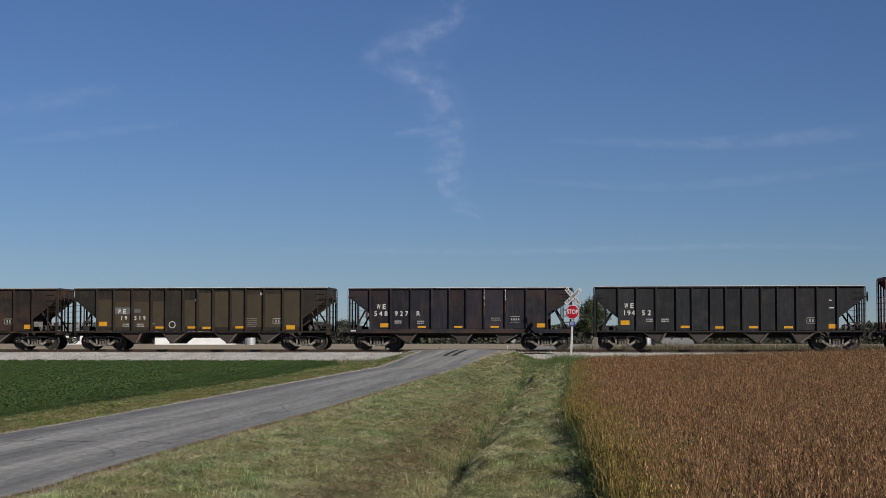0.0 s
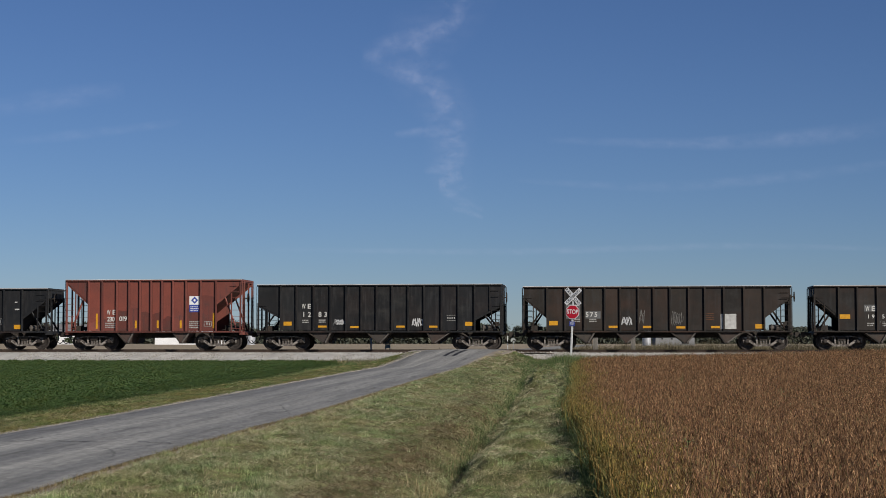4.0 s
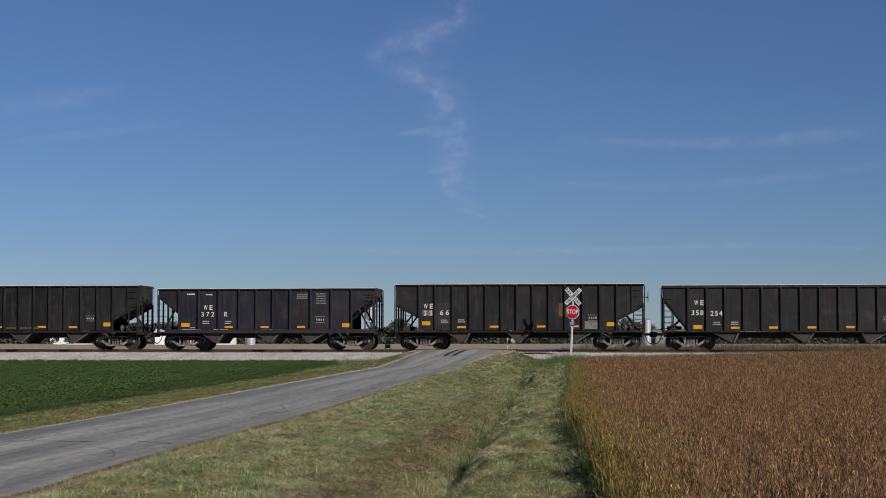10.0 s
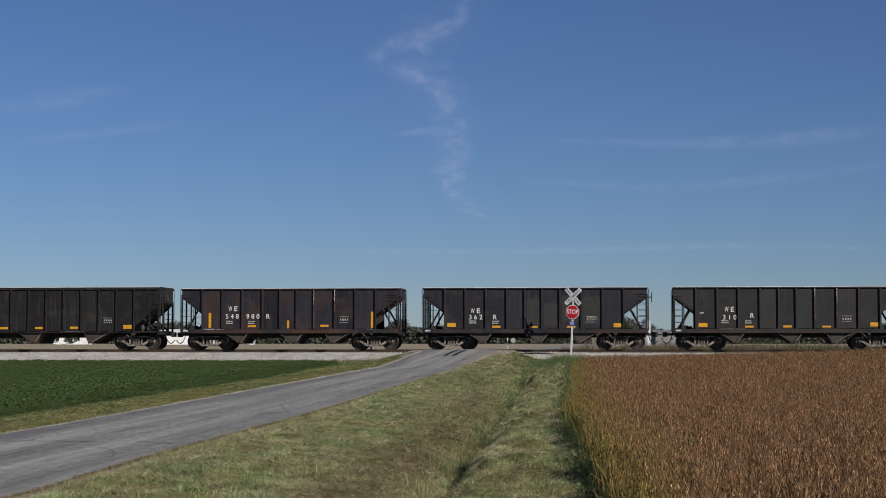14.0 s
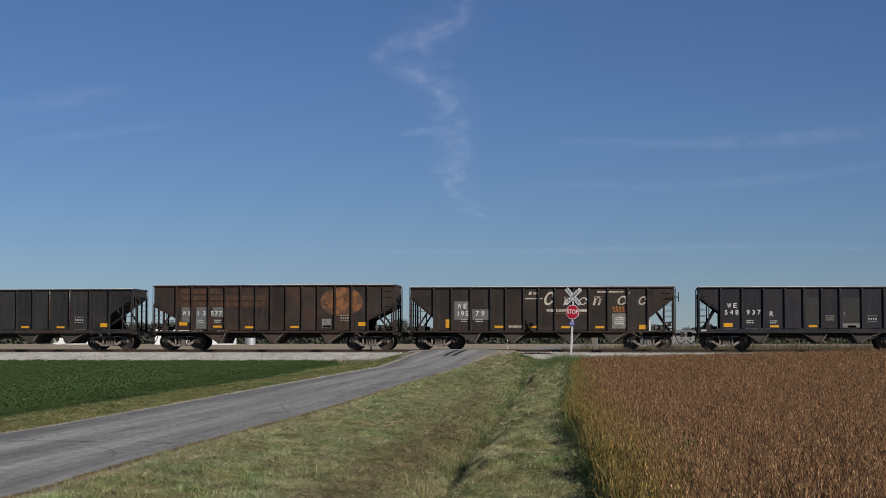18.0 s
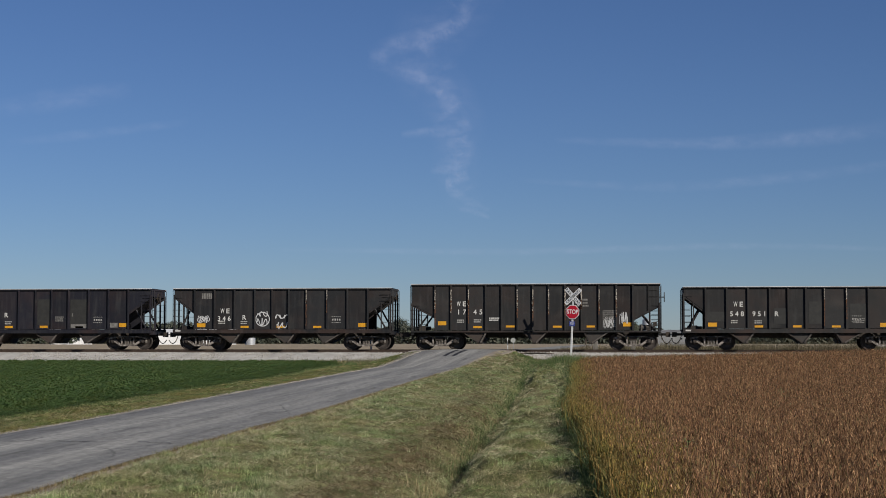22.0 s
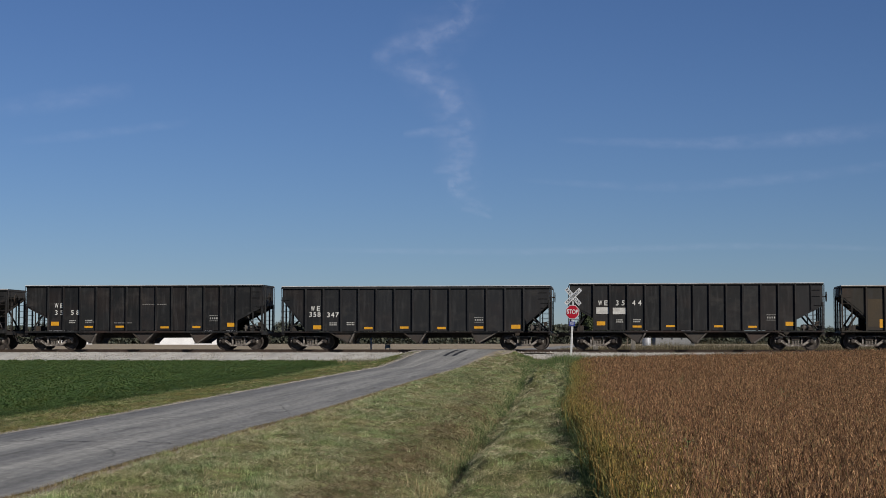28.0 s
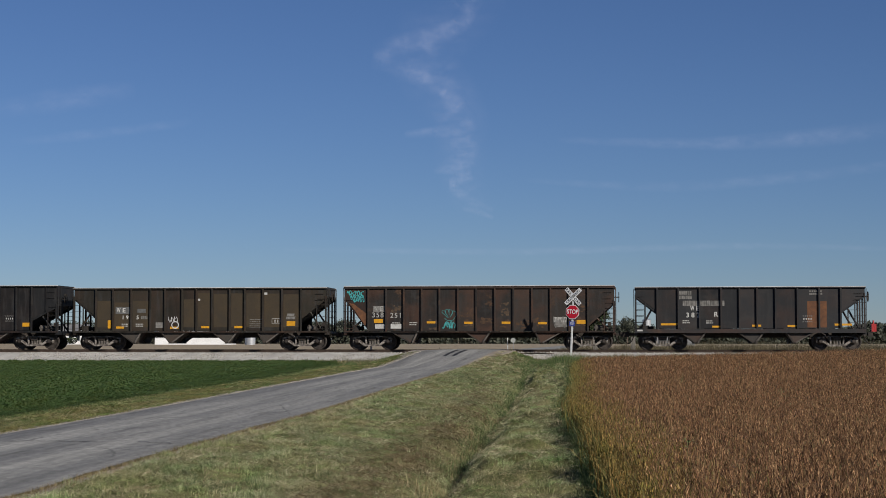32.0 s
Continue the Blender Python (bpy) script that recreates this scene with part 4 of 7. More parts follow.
def soy_plant(rng, leafy_share=0.0, pods=24):
    """One ripe plant: a stem with pods and a few curled leaves, as triangles."""
    t = []
    lean = rng.normal(0, 0.08, 2)
    top = np.array([lean[0], lean[1], 1.0])
    for a in (0.0, 1.57):
        d = np.array([math.cos(a), math.sin(a), 0]) * 0.007
        t.append((-d, d, top))
    for b in range(4):
        a = rng.uniform(0, 6.28)
        z0 = rng.uniform(0.1, 0.45)
        e = np.array([math.cos(a) * 0.11, math.sin(a) * 0.11, rng.uniform(0.85, 1.12)])
        s = top * z0
        d = np.array([-math.sin(a), math.cos(a), 0]) * 0.007
        t.append((s - d, s + d, e))
    for k in range(pods):
        z = rng.uniform(0.22, 1.02)
        a = rng.uniform(0, 6.28)
        r = rng.uniform(0.01, 0.11)
        bulk = 1.05 if pods > 14 else 1.4
        c = top * z + np.array([math.cos(a) * r, math.sin(a) * r, 0])
        ln, wd = bulk * rng.uniform(0.04, 0.09), bulk * rng.uniform(0.0034, 0.0064)
        if rng.rand() < leafy_share:
            wd *= 2.2
        d = np.array([math.cos(a) * 0.28, math.sin(a) * 0.28, rng.choice([-1.0, 0.9])])
        d = d / np.linalg.norm(d) * ln
        u = np.cross(d, rng.normal(0, 1, 3))
        u = u / (np.linalg.norm(u) + 1e-9) * wd
        t.append((c - u * 1.1, c + u * 1.1, c + d))
    return np.array(t)


def plant_out(name, x, y, h, wide, templates, material, label, category, rng):
    z = land(x, y)
    pick = rng.randint(0, len(templates), len(x))
    out = []
    for k, t in enumerate(templates):
        i = np.where(pick == k)[0]
        a = rng.uniform(0, 6.28, len(i))
        c, s = np.cos(a)[:, None, None], np.sin(a)[:, None, None]
        hh, ww = h[i][:, None, None], wide[i][:, None, None]
        v = np.stack([(t[None, ..., 0] * c - t[None, ..., 1] * s) * ww, (t[None, ..., 0] * s + t[None, ..., 1] * c) * ww, t[None, ..., 2] * hh], -1)
        v += np.stack([x[i], y[i], z[i]], -1)[:, None, None, :]
        out.append(v.reshape(-1, 3))
    v = np.concatenate(out)
    return scatter(name, v, np.arange(len(v)).reshape(-1, 3), material, label, category)


def make_soybeans():
    rng = np.random.RandomState(31)
    templates, slim = [soy_plant(rng, 0.0, 30) for _ in range(14)], [soy_plant(rng, 0.0, 10) for _ in range(14)]
    px, py, ph, pw = [], [], [], []
    for y0, y1, per, wide in ((-85.5, -66, 76, 0.85), (-66, -48, 55, 0.95), (-48, -28, 33, 1.25), (-28, -5.6, 22, 1.6)):
        right = 10.4 + 0.17 * (y1 - YC) + 1.5
        n = int((right - 7.3) * (y1 - y0) * per)
        x, y = in_field(n, 7.3, right, y0, y1, rng)
        row = np.round((x - 0.05) / 0.38) * 0.38
        x = row + rng.normal(0, 0.09, n)
        keep = (x > soy_x(y) + 0.06 + 0.2 * rng.rand(n) + 0.07 * np.sin(y * 1.9) + 0.06 * np.sin(y * 4.3 + 1.0)) & (x < 10.4 + 0.17 * (y - YC) + 1.5)
        x, y = x[keep], y[keep]
        more = (x - soy_x(y)) < 0.7
        x = np.concatenate([x, x[more] + rng.normal(0, 0.07, more.sum()), x[more] + rng.normal(0, 0.1, more.sum())])
        y = np.concatenate([y, y[more] + rng.normal(0, 0.15, more.sum()), y[more] + rng.normal(0, 0.2, more.sum())])
        px.append(x), py.append(y)
        edge = smooth((x - soy_x(y)) / 1.1)
        tall = 0.37 + 0.14 * smooth((-58.0 - y) / 10.0)
        ph.append((tall + (0.56 - tall) * edge) * (1 - 0.2 * smooth((y + 34) / 26.0)) * rng.uniform(0.75, 1.15, len(x))), pw.append(np.full(len(x), wide))
    x, y, h, w = (np.concatenate(q) for q in (px, py, ph, pw))
    edge = (x - soy_x(y)) < 0.2 + 0.8 * rng.rand(len(x)) ** 1.8
    far = ~edge & (y > -48)
    plant_out("soybean_field_far", x[far], y[far], h[far], w[far], slim, SOY, "ripe brown soybean plants in the farther half of the field", "soybeans", rng)
    edge_x, edge_y, edge_h, edge_w = x[edge], y[edge], h[edge], w[edge]
    near = ~edge & ~far
    x, y, h, w = x[near], y[near], h[near], w[near]
    plant_out("soybean_field", x, y, h, w, templates, SOY, "ripe brown soybean plants ready for harvest", "soybeans", rng)
    plant_out("soybean_field_edge", edge_x, edge_y, edge_h, edge_w, templates, SOY_EDGE, "yellow-green soybean plants and weeds along the field edge", "soybeans", rng)
    # tall thin weeds standing among the plants of the edge
    n = 9000
    yy = -81 + 60 * rng.rand(n) ** 1.4
    xx = soy_x(yy) + 0.05 + 1.2 * rng.rand(n) ** 1.6
    keep = np.sin(xx * 2.9 + yy * 0.8) + np.sin(yy * 1.3 + 2) + rng.normal(0, 0.7, n) > 0.2
    xx, yy = xx[keep], yy[keep]
    blades("edge_weeds", xx, yy, rng.uniform(0.25, 0.62, len(xx)), 0.008 * np.clip((yy - YC) / 28.0, 0.8, 2.2), EDGE_WEED, "yellow-green weeds among the soybeans at the field edge", "weeds", 0.35, 16)
    n = 2600
    yy = -86 + 18 * rng.rand(n)
    xx = soy_x(yy) + 0.05 + 1.5 * rng.rand(n) ** 1.2
    keep = tufts(xx * 0.5, yy * 0.5, 14.0) + rng.normal(0, 0.25, n) + 0.4 - 0.5 * (xx - soy_x(yy)) > 0.25
    xx, yy = xx[keep], yy[keep]
    blades("edge_weeds", xx, yy, rng.uniform(0.4, 0.66, len(xx)), np.full(len(xx), 0.013), EDGE_WEED, "long-leaved green weeds among the soybeans at the field edge", "weeds", 0.55, 55)
    n = 9000
    yy = -81 + 45 * rng.rand(n) ** 1.2
    xx = soy_x(yy) - 0.08 + 0.42 * rng.rand(n)
    blades("foot_weeds", xx, yy, rng.uniform(0.08, 0.36, n), 0.009 * np.clip((yy - YC) / 28.0, 0.8, 2.0), TUFT_GREEN, "green weeds at the foot of the crop's edge", "weeds", 0.4, 54, None, False)
    # a few tall dark green weeds standing in the near crop
    for wx, wy, size in ((11.0, -78.4, 0.62), (11.64, -55.0, 0.66), (13.4, -62.0, 0.64)):
        n = 46
        zz, aa = size * (0.25 + 0.75 * rng.rand(n)), rng.uniform(0, 6.28, n)
        r0, ln = 0.02 + 0.05 * rng.rand(n), (0.10 + 0.10 * rng.rand(n)) * (1.25 - zz / size)
        ca, sa, up = np.cos(aa), np.sin(aa), rng.uniform(0.2, 0.9, n)
        z0 = float(land(wx, wy)) + zz
        q = [np.stack([wx + ca * d - sa * w, wy + sa * d + ca * w, z0 + h], -1) for d, w, h in ((r0, 0, 0), (r0 + ln * 0.5, 0.012, up * ln * 0.5), (r0 + ln, 0, up * ln * 0.7), (r0 + ln * 0.5, -0.012, up * ln * 0.5))]
        stem = [np.array([[wx + e, wy, z0.min() - zz.min()] for e in (-0.006, 0.006)] + [[wx + e, wy, z0.max()] for e in (0.003, -0.003)])]
        v = np.concatenate([np.stack(q, 1).reshape(-1, 3)] + stem)
        t = scatter("tall_weed", v, np.arange(len(v)).reshape(-1, 4), LUSH, "tall dark green leafy weed in the soybeans", "weed")
        del t["kind"]
    n = 3000
    xx, yy = rng.uniform(16, 60, n), rng.uniform(-110, -6, n)
    keep = xx > 10.4 + 0.17 * (yy - YC) + 1.2
    plant_out("soybean_field_beyond", xx[keep], yy[keep], np.full(keep.sum(), 0.5), np.full(keep.sum(), 2.6), slim, SOY, "ripe brown soybean plants further along the field", "soybeans", rng)


def alfalfa_plant(rng):
    t = []
    for k in range(9):
        a, r, z = rng.uniform(0, 6.28), rng.uniform(0, 0.12), rng.uniform(0.35, 1.0)
        c = np.array([math.cos(a) * r, math.sin(a) * r, z])
        d = np.array([math.cos(a) * 0.055, math.sin(a) * 0.055, rng.uniform(-0.03, 0.16)])
        u = np.array([-math.sin(a), math.cos(a), rng.normal(0, 0.4)]) * rng.uniform(0.017, 0.031)
        t.append((c - u, c + u, c + d))
    return np.array(t)


def make_alfalfa():
    rng = np.random.RandomState(41)
    templates = [alfalfa_plant(rng) for _ in range(12)]
    px, py, pw = [], [], []
    for y0, y1, per, wide in ((-80, -52, 112, 1.02), (-52, -30, 60, 1.25), (-30, -5.9, 34, 1.8)):
        left = 10.4 - 0.108 * (y1 - YC) - 0.258 * (y1 - YC) - 3
        n = int((-2.4 - left) * (y1 - y0) * per)
        x, y = in_field(n, left, -2.4, y0, y1, rng)
        keep = (x < alfalfa_x(y) + 0.3 * np.sin(y * 0.7) * rng.rand(n)) & (x > 10.4 - 0.366 * (y - YC) - 3)
        px.append(x[keep]), py.append(y[keep]), pw.append(np.full(keep.sum(), wide))
    x, y, w = (np.concatenate(q) for q in (px, py, pw))
    edge = 0.55 + 0.45 * smooth((alfalfa_x(y) - x) / 1.3)
    plant_out("alfalfa_field", x, y, 0.235 * edge * rng.uniform(0.84, 1.1, len(x)), w, templates, ALFALFA, "low dense dark green alfalfa field", "alfalfa", rng)
    n = 3600
    xx = rng.uniform(-26, -5.2, n)
    yy = -6.3 - 1.6 * rng.rand(n) ** 1.6
    hh = (0.15 + 0.08 * np.clip(tufts(xx * 1.3, yy * 0.2, 5.0), -0.8, 1.0)) * rng.uniform(0.6, 1.25, n)
    plant_out("alfalfa_field_end", xx, yy, np.maximum(hh, 0.1), np.full(n, 1.5), templates, ALFALFA, "uneven alfalfa along the foot of the railway bank", "alfalfa", rng)
    n = 5200
    xx = -2.6 - 6.4 * rng.rand(n) ** 1.15
    yy = -6.1 - 2.2 * rng.rand(n) ** 1.4
    keep = tufts(xx * 0.8, yy * 0.4, 8.0) + rng.normal(0, 0.5, n) > -0.1
    xx, yy = xx[keep], yy[keep]
    n = len(xx)
    hh = rng.uniform(0.08, 0.34, n) * (0.6 + 0.4 * np.clip(tufts(xx, yy * 0.3, 2.0), -0.6, 1.0))
    pale = rng.rand(n) < 0.45
    blades("bank_grass", xx[pale], yy[pale], hh[pale] * 1.1, np.full(pale.sum(), 0.016), STRAW, "dry straw-coloured grass heads beside the road by the track", "grass", 0.4, 71, bank_foot(xx[pale], yy[pale]))
    blades("bank_grass", xx[~pale], yy[~pale], hh[~pale], np.full((~pale).sum(), 0.02), LUSH, "green uncut grass beside the road by the track", "grass", 0.4, 72, bank_foot(xx[~pale], yy[~pale]))
    n = 3000
    xx, yy = rng.uniform(-70, -4, n), rng.uniform(-110, -6, n)
    keep = xx < 10.4 - 0.366 * (yy - YC) - 2.5
    plant_out("alfalfa_field_beyond", xx[keep], yy[keep], np.full(keep.sum(), 0.26), np.full(keep.sum(), 3.0), templates, ALFALFA, "low dark green alfalfa further along the field", "alfalfa", rng)


def make_far_weeds():
    rng = np.random.RandomState(51)
    n = 42000
    x = rng.uniform(4.4, 40, n)
    y = 6.5 + 9.0 * rng.rand(n)
    blades("trackside_weeds", x, y, rng.uniform(0.3, 1.0, n) * (0.62 + 0.26 * smooth((x - 7) / 5.0) + 0.22 * tufts(x * 0.6, y * 0.3, 8.0) * 0.6) * np.clip((x - 3.0) / 4.0, 0.3, 1), np.full(n, 0.02), DULL_WEEDS, "half-dry weeds behind the track", "weeds", 0.25, 8, None, False)
    n = 9000
    x = rng.uniform(-30, 5, n)
    y = 3.2 + 7.0 * rng.rand(n) ** 1.4
    keep = tufts(x * 0.35, y * 0.2, 12.0) + rng.normal(0, 0.4, n) > 0.15
    x, y = x[keep], y[keep]
    blades("trackside_weeds", x, y, rng.uniform(0.06, 0.26, len(x)), np.full(len(x), 0.016), DULL_WEEDS, "low patchy dry weeds on the far side of the track", "weeds", 0.5, 53, None, False)
    n = 7000
    x = 6.6 + 7.5 * rng.rand(n) ** 1.3
    y = -6.2 + 2.6 * rng.rand(n) ** 1.2
    keep = tufts(x, y, 5.0) + rng.normal(0, 0.5, n) > 0.1
    x, y = x[keep], y[keep]
    blades("lush_grass", x, y, rng.uniform(0.1, 0.34, len(x)), np.full(len(x), 0.02), LUSH, "green grass tufts on the railway bank", "grass", 0.3, 17, bank_foot(x, y), False)
    n = 5200
    x = 8.3 + 13.0 * rng.rand(n)
    y = -6.5 + 1.3 * rng.rand(n)
    keep = tufts(x * 0.5, y * 0.4, 16.0) + rng.normal(0, 0.5, n) > -0.35
    x, y = x[keep], y[keep]
    blades("bank_weeds", x, y, rng.uniform(0.16, 0.42, len(x)), np.full(len(x), 0.02), SOY_EDGE, "tan and olive weeds between the crop and the ballast", "weeds", 0.4, 56, bank_foot(x, y), False)
    n = 26000
    x = 7.6 + 24 * rng.rand(n) ** 1.15
    y = -6.3 + 3.4 * rng.rand(n) ** 1.1
    blades("bank_weeds", x, y, rng.uniform(0.14, 0.44, n) * (0.6 + 0.4 * np.sin(x * 1.1) ** 2) * (0.8 + 0.3 * smooth((x - 9) / 7.0)), np.full(n, 0.02), WEEDS, "half-dry weeds on the railway bank", "weeds", 0.4, 9, bank_foot(x, y), False)


# ---- the train ----
U = 1.0 / 82.2            # the unit in which the cars' marks are laid out
MARK_TOP = 4.095          # height over the rail from which marks are counted downwards
SIDE = 1.53               # half width over the side sheets
WHEEL_R = 0.457


def mark_z(v):
    return MARK_TOP - v * U


# length, top, foot of the side sheets, posts, slope (height at the end, at the first post), bays (middle, half length, tip), chord depth
CAR_KINDS = {
    "four_bay": dict(L=14.70, top=3.52, foot=1.06, posts=(111, 193, 281, 373, 443, 525, 593, 668, 751, 823, 908, 998, 1088), slope=((2.92, 1.84), (2.92, 1.84)),
                     bays=((0.225, 0.75, 0.35), (0.40, 0.82, -0.2), (0.60, 0.82, 0.2), (0.775, 0.75, -0.3)), chord=0.10, ledge=False, width=3.06),
    "three_bay": dict(L=12.50, top=3.47, foot=1.17, posts=(102, 197, 292, 388, 470, 548, 630, 727, 823, 918), slope=((3.0, 2.10), (3.0, 2.10)),
                      bays=((0.254, 0.82, 0.25), (0.504, 0.84, 0.26), (0.722, 0.86, -0.4)), chord=0.09, ledge=True, width=3.06),
    "tall_three_bay": dict(L=13.86, top=3.67, foot=1.08, posts=(112, 186, 266, 345, 418, 490, 561, 633, 708, 782, 862, 940, 1015), slope=((2.52, 1.85), (2.50, 1.75)),
                           bays=((0.255, 0.76, 0.4), (0.50, 0.76, 0.0), (0.747, 0.78, -0.4)), chord=0.09, ledge=False, width=3.06),
    "long_three_bay": dict(L=15.15, top=3.57, foot=1.04, posts=(114, 197, 279, 362, 444, 529, 614, 699, 784, 869, 954, 1039, 1124), slope=((2.85, 1.2), (2.66, 1.4)),
                           bays=((0.224, 0.84, 0.5), (0.497, 0.78, 0.3), (0.760, 0.84, -0.5)), chord=0.16, ledge=False, width=3.06),
    "two_bay": dict(L=10.25, top=3.99, foot=1.06, posts=(112, 178, 248, 307, 360, 413, 465, 518, 580, 650, 723), slope=((3.8, 2.65), (3.8, 2.65)),
                    bays=((0.34, 0.58, 0.2), (0.66, 0.58, 0.0)), chord=0.10, ledge=False, width=3.06),
}


def bogie_meshes():
    def frame_mesh(q):
        y0, y1 = -0.08, 0.08
        slab(q, [(-1.13, 0.57), (-1.13, 0.66), (-0.52, 0.765), (0.52, 0.765), (1.13, 0.66), (1.13, 0.57), (0.98, 0.60), (0.60, 0.695), (-0.60, 0.695), (-0.98, 0.60)], y0, y1)
        for s in (-1, 1):
            slab(q, [(s * 0.90, 0.52), (s * 0.77, 0.60), (s * 0.37, 0.29), (s * 0.46, 0.20)], y0 - 0.01, y1 + 0.01)
            slab(q, [(s * 0.29, 0.28), (s * 0.37, 0.28), (s * 0.40, 0.69), (s * 0.33, 0.69)], y0 - 0.02, y1 + 0.02)
            slab(q, [(s * 0.74, 0.40), (s * 0.80, 0.40), (s * 0.80, 0.62), (s * 0.74, 0.62)], y0, y1)
            slab(q, [(s * 1.03, 0.40), (s * 1.10, 0.40), (s * 1.10, 0.62), (s * 1.03, 0.62)], y0, y1)
        slab(q, [(-0.46, 0.19), (0.46, 0.19), (0.40, 0.285), (-0.40, 0.285)], y0 - 0.03, y1 + 0.03)

    def wheelset_mesh(q):
        tube(q, (0, -0.98, 0), (0, 0.98, 0), 0.075, 10)
        for s in (-1, 1):
            lathe(q, [(s * 0.67, 0.12), (s * 0.675, 0.40), (s * 0.672, 0.47), (s * 0.70, 0.478), (s * 0.715, WHEEL_R), (s * 0.80, WHEEL_R - 0.004), (s * 0.80, 0.40), (s * 0.745, 0.36), (s * 0.735, 0.20), (s * 0.80, 0.14), (s * 0.82, 0.10)], 28)

    def bolster_mesh(q):
        slab(q, [(-0.2, 0.52), (0.2, 0.52), (0.24, 0.72), (-0.24, 0.72)], -1.12, 1.12)
        lathe(q, [(0.70, 0.34), (0.80, 0.34), (0.84, 0.28)], 16, "z")
        for s in (-1, 1):
            box(q, s * 0.42 - 0.03, s * 0.42 + 0.03, -0.8, 0.8, 0.36, 0.48)

    def spring_mesh(q):
        for i in range(5):
            lathe(q, [(0.30 + 0.052 * i, 0.055), (0.315 + 0.052 * i, 0.07), (0.33 + 0.052 * i, 0.07), (0.345 + 0.052 * i, 0.055)], 10, "z")

    def cap_mesh(q):
        lathe(q, [(-1.16, 0.06), (-1.155, 0.10), (-1.10, 0.115), (-1.02, 0.125), (-0.95, 0.125)], 14)
    return {"side_frame": make("side_frame", frame_mesh, TRUCK), "wheelset": make("wheelset", wheelset_mesh, WHEEL, False), "bolster": make("bogie", bolster_mesh, DARK_STEEL),
            "spring": make("spring", spring_mesh, TRUCK), "bearing_cap": make("bearing_cap", cap_mesh, WHEEL)}


BOGIE = bogie_meshes()
WHEELSETS = {-1: [], 1: []}


def add_bogie(car, x):
    b = child("bogie", BOGIE["bolster"], car, "dusty cast-steel two-axle bogie", (x, 0, 0))
    for s in (-1, 1):
        child("side_frame", BOGIE["side_frame"], b, "", (0, s * 1.0, 0))
        for k in (-0.15, 0.0, 0.15):
            child("spring", BOGIE["spring"], b, "", (k, s * 1.0, 0))
        w = child("wheelset", BOGIE["wheelset"], b, "rusty steel wheels on an axle", (s * 0.889, 0, WHEEL_R))
        WHEELSETS[s].append(w)
        for e in (-1, 1):
            c = child("bearing_cap", BOGIE["bearing_cap"], b, "", (s * 0.889, 0, WHEEL_R + 0.03))
            if e > 0:
                c.rotation_euler.z = math.pi


